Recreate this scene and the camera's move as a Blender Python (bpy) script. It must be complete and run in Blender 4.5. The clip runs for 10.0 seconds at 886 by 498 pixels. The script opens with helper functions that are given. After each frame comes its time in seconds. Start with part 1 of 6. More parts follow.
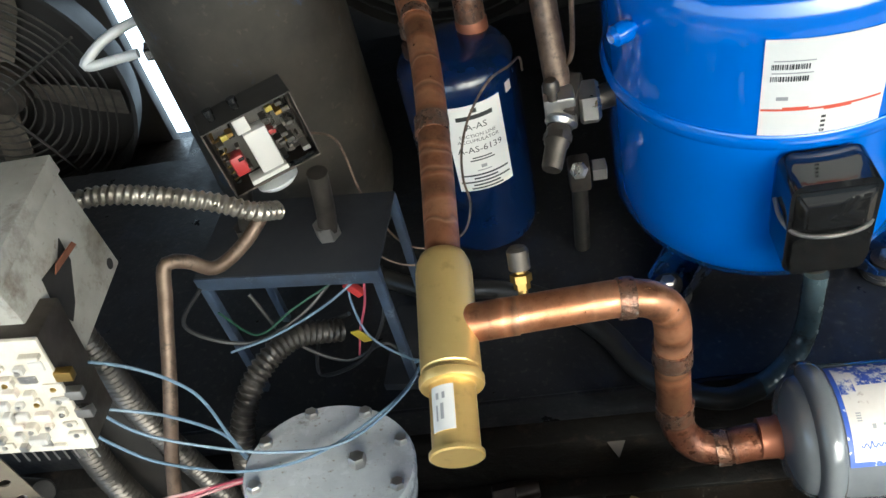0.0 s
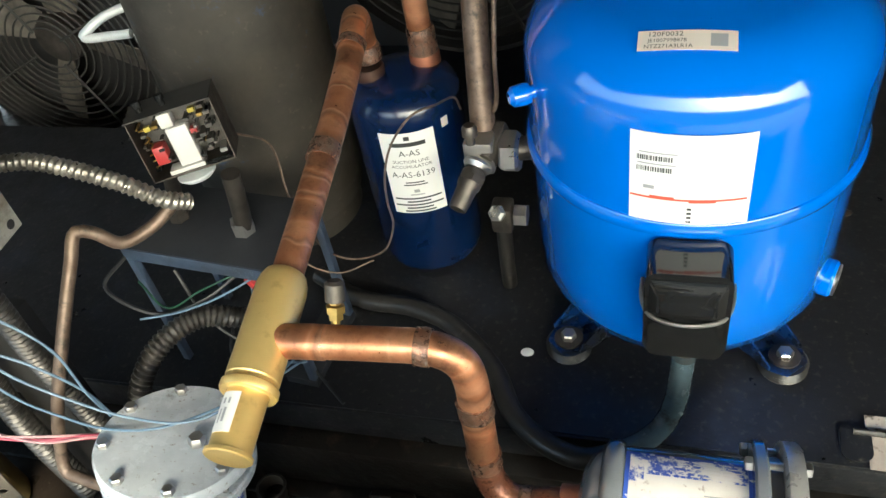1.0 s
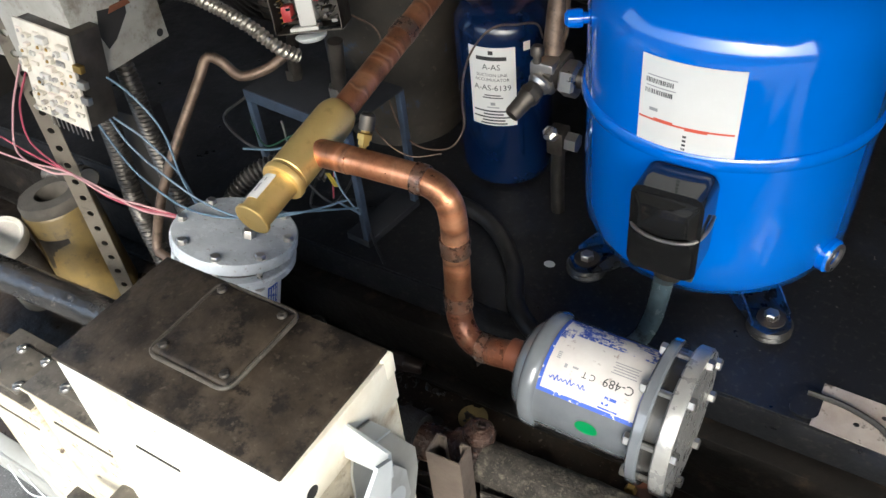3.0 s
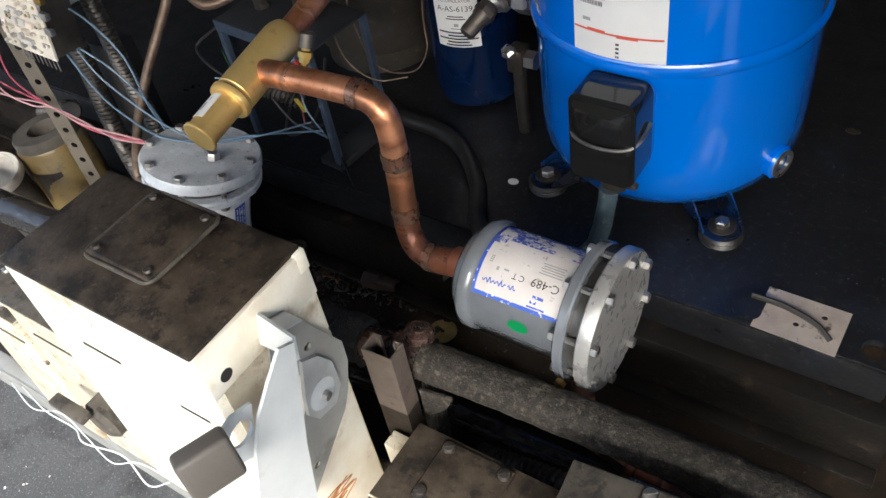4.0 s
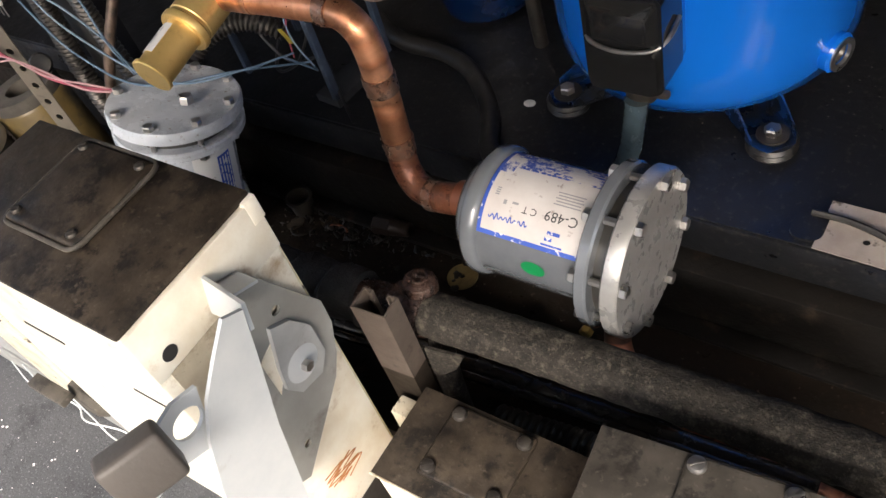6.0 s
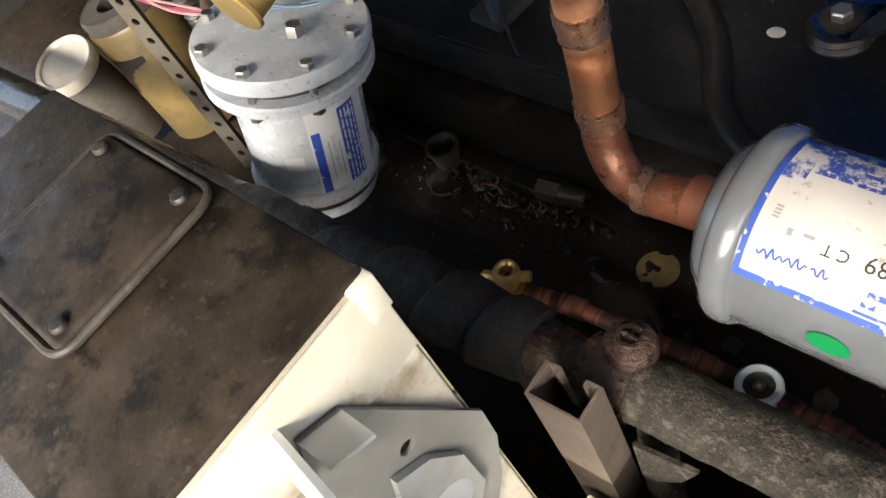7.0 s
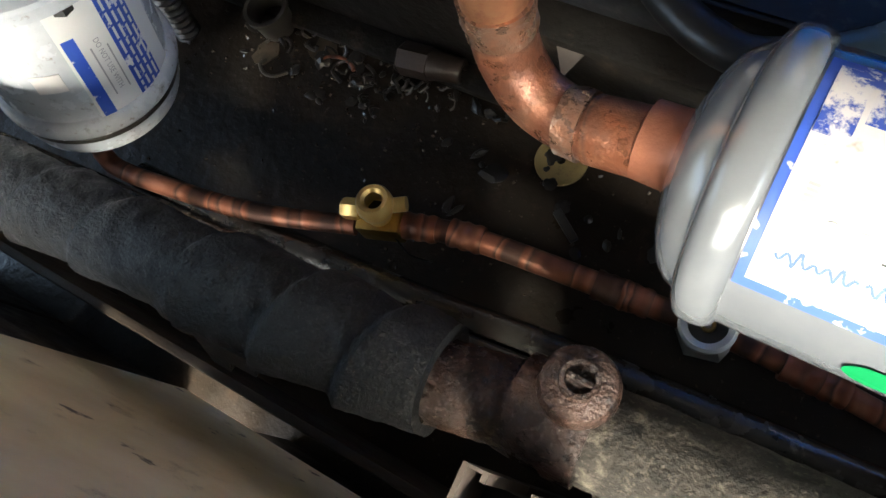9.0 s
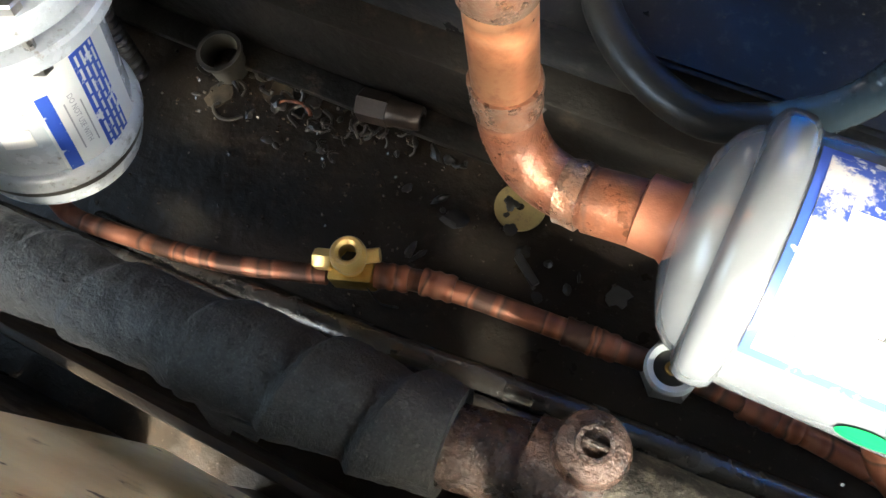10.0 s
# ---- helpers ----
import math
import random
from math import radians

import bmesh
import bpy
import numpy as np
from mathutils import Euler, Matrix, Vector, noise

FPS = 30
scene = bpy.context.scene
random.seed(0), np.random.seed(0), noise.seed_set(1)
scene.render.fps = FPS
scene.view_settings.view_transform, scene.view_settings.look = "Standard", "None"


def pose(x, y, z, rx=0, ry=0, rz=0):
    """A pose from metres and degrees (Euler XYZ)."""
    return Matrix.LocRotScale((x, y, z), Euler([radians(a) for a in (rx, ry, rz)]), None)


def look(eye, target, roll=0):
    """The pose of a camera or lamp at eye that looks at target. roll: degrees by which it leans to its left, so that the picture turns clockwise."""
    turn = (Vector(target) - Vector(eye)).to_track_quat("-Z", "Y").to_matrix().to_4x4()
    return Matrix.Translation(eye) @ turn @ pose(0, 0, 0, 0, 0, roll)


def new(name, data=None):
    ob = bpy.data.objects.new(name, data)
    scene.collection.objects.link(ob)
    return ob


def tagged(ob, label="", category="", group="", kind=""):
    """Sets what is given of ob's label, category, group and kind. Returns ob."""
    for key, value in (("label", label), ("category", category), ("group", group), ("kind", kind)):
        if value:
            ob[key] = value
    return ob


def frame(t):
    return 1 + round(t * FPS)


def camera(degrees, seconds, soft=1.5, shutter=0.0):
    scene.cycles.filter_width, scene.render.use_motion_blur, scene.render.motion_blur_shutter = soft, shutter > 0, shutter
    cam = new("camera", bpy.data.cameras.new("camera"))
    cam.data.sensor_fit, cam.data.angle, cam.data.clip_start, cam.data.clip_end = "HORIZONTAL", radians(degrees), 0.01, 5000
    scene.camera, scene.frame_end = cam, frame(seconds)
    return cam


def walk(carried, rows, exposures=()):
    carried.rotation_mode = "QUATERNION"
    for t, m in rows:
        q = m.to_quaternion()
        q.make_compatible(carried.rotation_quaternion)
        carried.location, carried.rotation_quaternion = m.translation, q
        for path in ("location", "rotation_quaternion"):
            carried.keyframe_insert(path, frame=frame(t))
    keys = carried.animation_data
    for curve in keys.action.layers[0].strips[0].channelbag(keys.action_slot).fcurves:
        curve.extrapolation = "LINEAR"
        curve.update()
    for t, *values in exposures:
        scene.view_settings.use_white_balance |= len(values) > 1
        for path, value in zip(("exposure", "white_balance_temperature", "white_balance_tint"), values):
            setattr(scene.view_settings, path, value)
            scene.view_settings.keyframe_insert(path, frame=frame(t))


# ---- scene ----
cam = camera(56.0, 10.0)
PATH = [
    (0, (-0.118, -0.663, 0.8), (-0.4, 0.731, -0.607), -15.6),
    (0.5, (-0.037, -0.611, 0.823), (-0.327, 0.765, -0.6), -12.7),
    (1, (0.11, -0.645, 0.827), (-0.409, 0.701, -0.558), -11.5),
    (1.5, (0.161, -0.698, 0.824), (-0.535, 0.604, -0.525), -11.4),
    (2, (0.185, -0.77, 0.832), (-0.594, 0.522, -0.482), -9.0),
    (2.2, (0.203, -0.792, 0.829), (-0.592, 0.499, -0.476), -7.8),
    (3.3, (0.389, -0.779, 0.802), (-0.524, 0.377, -0.551), -8.1),
    (3.5, (0.423, -0.772, 0.805), (-0.505, 0.34, -0.575), -9.6),
    (4, (0.451, -0.775, 0.792), (-0.477, 0.3, -0.616), -11.4),
    (4.5, (0.475, -0.798, 0.755), (-0.464, 0.243, -0.671), -13.1),
    (5, (0.487, -0.778, 0.732), (-0.429, 0.24, -0.725), -14.6),
    (5.5, (0.5, -0.749, 0.724), (-0.413, 0.236, -0.757), -16.8),
    (6, (0.432, -0.689, 0.693), (-0.554, 0.227, -0.787), -20.0),
    (6.2, (0.366, -0.644, 0.66), (-0.681, 0.231, -0.802), -22.0),
    (7.3, (0.21, -0.508, 0.532), (-0.924, -0.091, -1.062), -35.5),
    (7.5, (0.196, -0.49, 0.517), (-0.915, -0.148, -1.11), -38.8),
    (8, (0.154, -0.446, 0.489), (-0.857, -0.2, -1.219), -44.5),
    (8.5, (0.14, -0.427, 0.468), (-0.737, -0.15, -1.308), -43.4),
    (9, (0.1, -0.41, 0.446), (-0.61, -0.073, -1.393), -37.7),
    (9.5, (0.054, -0.39, 0.458), (-0.507, 0.032, -1.415), -27.2),
    (10, (0.056, -0.413, 0.474), (-0.473, 0.059, -1.396), -23.2),
]
walk(cam, [(t, look(eye, target, roll)) for t, eye, target, roll in PATH],
     [(0.0, 2.36, 5650, -4), (0.5, 2.62, 5950, -4), (1.0, 2.73, 6000, -6), (2.0, 2.44, 5950, -2), (3.5, 1.95, 5650, 3), (5.0, 1.5, 5900, 7), (6.2, 1.85, 6150, 9), (7.5, 2.75, 6250, 2), (8.0, 3.0, 6250, 2), (8.5, 3.15, 6250, 1), (9.0, 3.3, 6200, 0), (9.5, 3.65, 6200, -2), (10.0, 4.2, 6250, -2)])

# ---- world, sun, exposure ----
SUN_EL, SUN_AZ = 41.0, 150.0
world = bpy.data.worlds.new("world")
scene.world = world
world.use_nodes = True
wn, wl = world.node_tree.nodes, world.node_tree.links
sky = wn.new("ShaderNodeTexSky")
sky.sky_type, sky.sun_disc = "NISHITA", False
sky.air_density, sky.dust_density, sky.ozone_density = 1.0, 6.0, 0.3
sky.sun_elevation, sky.sun_rotation = radians(SUN_EL), radians(SUN_AZ)
wl.new(sky.outputs[0], wn["Background"].inputs[0])
wn["Background"].inputs[1].default_value = 0.15
sun_data = bpy.data.lights.new("sun", "SUN")
sun_data.energy, sun_data.angle, sun_data.color = 1.7, radians(12), (1.0, 0.95, 0.88)
sun = new("sun", sun_data)
az, el = radians(SUN_AZ), radians(SUN_EL)
sun_from = Vector((math.sin(az) * math.cos(el), math.cos(az) * math.cos(el), math.sin(el)))
sun.rotation_euler = (-sun_from).to_track_quat("-Z", "Y").to_euler()
sun.location = sun_from * 6


# ---- materials ----
def material(name, base, rough=0.5, metal=0.0, second=None, scale=8.0, spots=None, spot_scale=3.0, spot_cut=(0.5, 0.7),
             bump=0.0, bump_scale=60.0, rough_vary=0.0, coat=0.0, stretch=(1, 1, 1), fine=None, fine_scale=90.0, fine_cut=(0.55, 0.75), spec=0.5,
             random_tint=0.0):
    m = bpy.data.materials.new(name)
    m.use_nodes = True
    n, l = m.node_tree.nodes, m.node_tree.links
    b = n["Principled BSDF"]
    b.inputs["Metallic"].default_value, b.inputs["Roughness"].default_value = metal, rough
    b.inputs["Coat Weight"].default_value, b.inputs["Coat Roughness"].default_value = coat, 0.08
    b.inputs["Specular IOR Level"].default_value = spec
    geo = n.new("ShaderNodeTexCoord")
    mp = n.new("ShaderNodeMapping")
    mp.inputs["Scale"].default_value = stretch
    l.new(geo.outputs["Object"], mp.inputs["Vector"])

    def noise_tex(sc, detail=5.0, rgh=0.6):
        t = n.new("ShaderNodeTexNoise")
        t.inputs["Scale"].default_value, t.inputs["Detail"].default_value, t.inputs["Roughness"].default_value = sc, detail, rgh
        l.new(mp.outputs[0], t.inputs["Vector"])
        return t.outputs["Fac"]

    def ramp(src, lo, hi):
        r = n.new("ShaderNodeMapRange")
        r.inputs["From Min"].default_value, r.inputs["From Max"].default_value = lo, hi
        l.new(src, r.inputs["Value"])
        return r.outputs[0]

    def mix(fac, a, c):
        x = n.new("ShaderNodeMix")
        x.data_type = "RGBA"
        l.new(fac, x.inputs["Factor"])
        for s, v in ((x.inputs[6], a), (x.inputs[7], c)):
            if isinstance(v, tuple):
                s.default_value = (*v, 1)
            else:
                l.new(v, s)
        return x.outputs[2]

    col = base
    if second:
        col = mix(ramp(noise_tex(scale), 0.35, 0.65), col, second)
    if spots:
        col = mix(ramp(noise_tex(spot_scale, 8.0, 0.7), *spot_cut), col, spots)
    if fine:
        col = mix(ramp(noise_tex(fine_scale, 3.0), *fine_cut), col, fine)
    if random_tint:
        info = n.new("ShaderNodeObjectInfo")
        hsv = n.new("ShaderNodeHueSaturation")
        l.new(ramp(info.outputs["Random"], 0, 1), hsv.inputs["Value"])
        hsv.inputs["Fac"].default_value = random_tint
        if not isinstance(col, tuple):
            l.new(col, hsv.inputs["Color"])
        else:
            hsv.inputs["Color"].default_value = (*col, 1)
        col = hsv.outputs[0]
    if isinstance(col, tuple):
        b.inputs["Base Color"].default_value = (*col, 1)
    else:
        l.new(col, b.inputs["Base Color"])
    if rough_vary:
        r = n.new("ShaderNodeMapRange")
        r.inputs["From Min"].default_value, r.inputs["From Max"].default_value = 0.3, 0.7
        r.inputs["To Min"].default_value, r.inputs["To Max"].default_value = max(0.03, rough - rough_vary), min(1, rough + rough_vary)
        l.new(noise_tex(scale * 1.7), r.inputs["Value"])
        l.new(r.outputs[0], b.inputs["Roughness"])
    if bump:
        bp = n.new("ShaderNodeBump")
        bp.inputs["Strength"].default_value, bp.inputs["Distance"].default_value = bump, 0.002
        l.new(noise_tex(bump_scale), bp.inputs["Height"])
        l.new(bp.outputs[0], b.inputs["Normal"])
    return m


M = {}
M["blue"] = material("blue_gloss_paint", (0.009, 0.135, 0.60), 0.08, second=(0.011, 0.145, 0.64), scale=5, coat=1.0, rough_vary=0.02,
                     fine=(0.02, 0.05, 0.14), fine_scale=160, fine_cut=(0.74, 0.8), bump=0.04, bump_scale=220)
M["blue_dark"] = material("accumulator_blue_paint", (0.0018, 0.0085, 0.036), 0.22, second=(0.0026, 0.012, 0.050), scale=14, coat=0.25, rough_vary=0.08,
                          spots=(0.014, 0.02, 0.034), spot_scale=20, spot_cut=(0.58, 0.72))
M["plate"] = material("oily_navy_plate", (0.0108, 0.0115, 0.0140), 0.42, second=(0.0072, 0.0076, 0.0090), scale=13, rough_vary=0.16,
                      spots=(0.017, 0.021, 0.033), spot_scale=7, spot_cut=(0.54, 0.70), fine=(0.060, 0.052, 0.043), fine_scale=110, fine_cut=(0.56, 0.82), bump=0.4, bump_scale=90)
# The fine pale specks paint small glints into the pan's colour.
M["pan"] = material("oily_black_pan", (0.0145, 0.0112, 0.0083), 0.42, spec=0.22, second=(0.024, 0.0165, 0.0112), scale=16, rough_vary=0.18,
                    spots=(0.055, 0.035, 0.021), spot_scale=30, spot_cut=(0.58, 0.75), fine=(0.085, 0.070, 0.055), fine_scale=240, fine_cut=(0.66, 0.76), bump=1.0, bump_scale=60)
M["rail"] = material("grimy_rail", (0.014, 0.0115, 0.0095), 0.5, spec=0.2, second=(0.009, 0.008, 0.007), scale=9, rough_vary=0.15,
                     spots=(0.060, 0.042, 0.028), spot_scale=30, spot_cut=(0.56, 0.74), bump=1.0, bump_scale=70)
M["black_wall"] = material("sooty_panel", (0.014, 0.0135, 0.0135), 0.6, second=(0.024, 0.0215, 0.0195), scale=3, rough_vary=0.15, bump=0.2)
M["copper"] = material("heat_stained_copper", (0.62, 0.31, 0.16), 0.40, 0.80, second=(0.52, 0.22, 0.11), scale=45, rough_vary=0.14,
                       spots=(0.20, 0.09, 0.05), spot_scale=60, spot_cut=(0.52, 0.68), fine=(0.40, 0.17, 0.10), fine_scale=190, fine_cut=(0.55, 0.72), bump=0.2, bump_scale=90)


def heat_bands(m, amount, scale, stops):
    """Heat-tint bands across a pipe, over the stains that it has."""
    n, l = m.node_tree.nodes, m.node_tree.links
    base = n["Principled BSDF"].inputs["Base Color"]
    old = base.links[0].from_socket
    at = n.new("ShaderNodeAttribute")
    at.attribute_name = "along"
    warp = n.new("ShaderNodeTexNoise")
    warp.inputs["Scale"].default_value = 30
    crd = n.new("ShaderNodeTexCoord")
    l.new(crd.outputs["Object"], warp.inputs["Vector"])
    info = n.new("ShaderNodeObjectInfo")

    def calc(op, a, c):
        x = n.new("ShaderNodeMath")
        x.operation = op
        for s, v in zip(x.inputs, (a, c)):
            if isinstance(v, float):
                s.default_value = v
            else:
                l.new(v, s)
        return x.outputs[0]
    w = calc("ADD", calc("ADD", calc("MULTIPLY", at.outputs["Fac"], scale), calc("MULTIPLY", warp.outputs["Fac"], 0.35)), calc("MULTIPLY", info.outputs["Random"], 37.0))
    t = n.new("ShaderNodeTexNoise")
    t.noise_dimensions = "1D"
    t.inputs["Scale"].default_value, t.inputs["Detail"].default_value = 1.0, 1.6
    l.new(w, t.inputs["W"])
    r = n.new("ShaderNodeValToRGB")
    r.color_ramp.elements[0].position, r.color_ramp.elements[0].color = stops[0][0], (*stops[0][1], 1)
    r.color_ramp.elements[1].position, r.color_ramp.elements[1].color = stops[-1][0], (*stops[-1][1], 1)
    for p, c in stops[1:-1]:
        r.color_ramp.elements.new(p).color = (*c, 1)
    wide = n.new("ShaderNodeMapRange")
    wide.inputs["From Min"].default_value, wide.inputs["From Max"].default_value = 0.28, 0.72
    l.new(t.outputs["Fac"], wide.inputs["Value"])
    l.new(wide.outputs[0], r.inputs["Fac"])
    x = n.new("ShaderNodeMix")
    x.data_type = "RGBA"
    x.inputs["Factor"].default_value = amount
    l.new(old, x.inputs[6])
    l.new(r.outputs[0], x.inputs[7])
    l.new(x.outputs[2], base)


heat_bands(M["copper"], 0.55, 15.0, [(0.25, (0.13, 0.06, 0.038)), (0.38, (0.46, 0.17, 0.08)), (0.47, (0.74, 0.37, 0.21)), (0.55, (0.55, 0.21, 0.10)), (0.62, (0.21, 0.095, 0.06)), (0.72, (0.78, 0.43, 0.26)), (0.80, (0.42, 0.16, 0.08))])
M["copper_old"] = material("tarnished_copper", (0.30, 0.125, 0.072), 0.50, 0.7, second=(0.11, 0.055, 0.037), scale=26, rough_vary=0.15,
                           spots=(0.05, 0.03, 0.022), spot_scale=30, spot_cut=(0.5, 0.62), bump=0.3, bump_scale=120)
M["copper_red"] = material("reddened_copper", (0.185, 0.066, 0.034), 0.36, 0.55, second=(0.085, 0.036, 0.024), scale=55, rough_vary=0.18,
                           spots=(0.055, 0.033, 0.026), spot_scale=48, spot_cut=(0.50, 0.62), fine=(0.30, 0.150, 0.090), fine_scale=150, fine_cut=(0.58, 0.72), bump=0.6, bump_scale=140)
heat_bands(M["copper_red"], 0.45, 26.0, [(0.25, (0.08, 0.04, 0.030)), (0.40, (0.17, 0.062, 0.034)), (0.5, (0.24, 0.108, 0.062)), (0.6, (0.11, 0.055, 0.042)), (0.75, (0.25, 0.090, 0.046))])
heat_bands(M["copper_old"], 0.78, 24.0, [(0.25, (0.05, 0.03, 0.024)), (0.42, (0.30, 0.11, 0.06)), (0.5, (0.42, 0.18, 0.11)), (0.58, (0.07, 0.04, 0.03)), (0.75, (0.34, 0.13, 0.075))])
M["silver_braze"] = material("silver_braze", (0.20, 0.140, 0.108), 0.32, 0.7, second=(0.24, 0.110, 0.065), scale=70, rough_vary=0.16,
                             spots=(0.42, 0.38, 0.35), spot_scale=60, spot_cut=(0.58, 0.70), bump=0.9, bump_scale=130)
M["brass"] = material("satin_brass", (0.90, 0.66, 0.26), 0.36, 0.72, second=(0.84, 0.58, 0.21), scale=8, rough_vary=0.08, fine=(0.70, 0.46, 0.16), fine_scale=70, fine_cut=(0.6, 0.8), bump=0.06, bump_scale=200)
M["rubber_dark"] = material("oily_black_rubber", (0.014, 0.013, 0.012), 0.42, second=(0.024, 0.022, 0.019), scale=30, rough_vary=0.12, spots=(0.06, 0.052, 0.042), spot_scale=40, spot_cut=(0.6, 0.74), bump=0.3, bump_scale=90)
M["fitting_brown"] = material("oily_brown_iron", (0.040, 0.025, 0.019), 0.42, second=(0.026, 0.018, 0.014), scale=40, rough_vary=0.12, bump=0.3)
M["scrap_tan"] = material("oil_soaked_paper", (0.095, 0.070, 0.042), 0.55, second=(0.040, 0.029, 0.019), scale=60, bump=0.4)
M["cap_wet"] = material("wet_grit", (0.06, 0.048, 0.037), 0.2, second=(0.13, 0.105, 0.08), scale=90)
M["brass_old"] = material("dull_brass", (0.50, 0.33, 0.10), 0.42, 1.0, second=(0.30, 0.19, 0.06), scale=40, rough_vary=0.1, bump=0.2, bump_scale=120)
M["grey"] = material("grey_enamel", (0.150, 0.159, 0.172), 0.20, second=(0.128, 0.136, 0.150), scale=24, coat=0.7, rough_vary=0.05, bump=0.04, bump_scale=120)
M["grey_old"] = material("worn_grey_enamel", (0.46, 0.48, 0.51), 0.24, second=(0.56, 0.58, 0.60), scale=30, rough_vary=0.12,
                         spots=(0.16, 0.14, 0.12), spot_scale=34, spot_cut=(0.60, 0.72), fine=(0.30, 0.27, 0.24), fine_scale=160, fine_cut=(0.62, 0.74), bump=0.2, bump_scale=120)
M["zinc"] = material("zinc_steel", (0.55, 0.53, 0.50), 0.34, 0.95, second=(0.40, 0.38, 0.36), scale=18, rough_vary=0.12,
                     fine=(0.16, 0.13, 0.11), fine_scale=80, fine_cut=(0.66, 0.76), bump=0.12, bump_scale=120)
M["steel_dark"] = material("dull_dark_steel", (0.12, 0.105, 0.09), 0.5, 0.8, second=(0.06, 0.052, 0.046), scale=20, rough_vary=0.15, bump=0.3, bump_scale=90)
M["cream"] = material("chipped_cream_paint", (0.84, 0.80, 0.69), 0.38, second=(0.72, 0.64, 0.50), scale=22, rough_vary=0.1,
                      spots=(0.40, 0.27, 0.14), spot_scale=20, spot_cut=(0.58, 0.76), fine=(0.20, 0.10, 0.05), fine_scale=45, fine_cut=(0.70, 0.76), bump=0.15, bump_scale=90)
M["grime"] = material("grimy_brown_top", (0.022, 0.0165, 0.012), 0.52, spec=0.3, second=(0.062, 0.047, 0.033), scale=34, rough_vary=0.14,
                      spots=(0.012, 0.0095, 0.008), spot_scale=42, spot_cut=(0.5, 0.6), fine=(0.090, 0.072, 0.052), fine_scale=190, fine_cut=(0.6, 0.8), bump=0.35, bump_scale=110)
M["grime_light"] = material("dusty_olive_lid", (0.095, 0.082, 0.066), 0.55, spec=0.3, second=(0.055, 0.047, 0.038), scale=30, rough_vary=0.12,
                            spots=(0.028, 0.024, 0.020), spot_scale=38, spot_cut=(0.54, 0.64), fine=(0.15, 0.13, 0.105), fine_scale=160, fine_cut=(0.6, 0.8), bump=0.2, bump_scale=90)
M["galv"] = material("galvanised_sheet", (0.62, 0.63, 0.63), 0.42, 0.15, second=(0.55, 0.57, 0.58), scale=28, rough_vary=0.1,
                     spots=(0.32, 0.28, 0.23), spot_scale=11, spot_cut=(0.6, 0.8), bump=0.08, bump_scale=100)
M["galv_dull"] = material("dull_grey_sheet", (0.33, 0.325, 0.305), 0.5, 0.2, second=(0.25, 0.24, 0.22), scale=14, rough_vary=0.12,
                          spots=(0.12, 0.10, 0.085), spot_scale=10, spot_cut=(0.58, 0.75), bump=0.15, bump_scale=80)
M["wrap"] = material("black_foam_tape", (0.014, 0.0138, 0.0138), 0.55, spec=0.35, second=(0.027, 0.027, 0.027), scale=40, rough_vary=0.14,
                     spots=(0.065, 0.060, 0.052), spot_scale=60, spot_cut=(0.60, 0.8), fine=(0.060, 0.058, 0.056), fine_scale=800, fine_cut=(0.55, 0.70), bump=1.0, bump_scale=520)
M["wrap_dusty"] = material("dusty_foam_sleeve", (0.016, 0.014, 0.012), 0.8, spec=0.2, second=(0.038, 0.032, 0.026), scale=90, rough_vary=0.08,
                           spots=(0.110, 0.094, 0.072), spot_scale=110, spot_cut=(0.53, 0.70), fine=(0.075, 0.064, 0.05), fine_scale=420, fine_cut=(0.56, 0.7), bump=1.0, bump_scale=320)
M["tar"] = material("shiny_black_pipe", (0.018, 0.016, 0.014), 0.20, second=(0.03, 0.026, 0.022), scale=20, rough_vary=0.13, coat=0.4,
                    spots=(0.13, 0.11, 0.09), spot_scale=50, spot_cut=(0.62, 0.74), bump=0.9, bump_scale=85)
M["plastic"] = material("black_plastic", (0.009, 0.009, 0.009), 0.10, second=(0.012, 0.012, 0.012), scale=6, rough_vary=0.06, coat=0.2)
M["knob"] = material("matt_black_knob", (0.085, 0.073, 0.063), 0.5, second=(0.105, 0.09, 0.078), scale=9, rough_vary=0.08, bump=0.2, bump_scale=160)
M["rubber"] = material("dusty_rubber", (0.028, 0.026, 0.024), 0.36, second=(0.05, 0.047, 0.042), scale=18, bump=0.3, bump_scale=90)
M["hose"] = material("grey_liquidtight_hose", (0.070, 0.105, 0.125), 0.2, second=(0.055, 0.075, 0.085), scale=30, rough_vary=0.1, coat=0.3, spots=(0.03, 0.035, 0.038), spot_scale=40, spot_cut=(0.56, 0.7), bump=0.2, bump_scale=70)
M["paper"] = material("label_paper", (0.72, 0.71, 0.69), 0.5, second=(0.66, 0.65, 0.63), scale=8, bump=0.05)
M["paper_old"] = material("scuffed_label", (0.66, 0.63, 0.60), 0.5, second=(0.56, 0.52, 0.49), scale=16, fine=(0.30, 0.25, 0.22), fine_scale=90, fine_cut=(0.66, 0.75), bump=0.1)
M["ink"] = material("black_ink", (0.03, 0.03, 0.03), 0.5)
M["ink_grey"] = material("grey_ink", (0.30, 0.30, 0.31), 0.5)
M["ink_red"] = material("red_ink", (0.60, 0.09, 0.05), 0.5)
M["ink_blue"] = material("blue_ink", (0.03, 0.075, 0.42), 0.45, second=(0.05, 0.11, 0.48), scale=20, fine=(0.72, 0.70, 0.70), fine_scale=110, fine_cut=(0.60, 0.66))
M["ink_green"] = material("green_sticker", (0.012, 0.20, 0.06), 0.4)
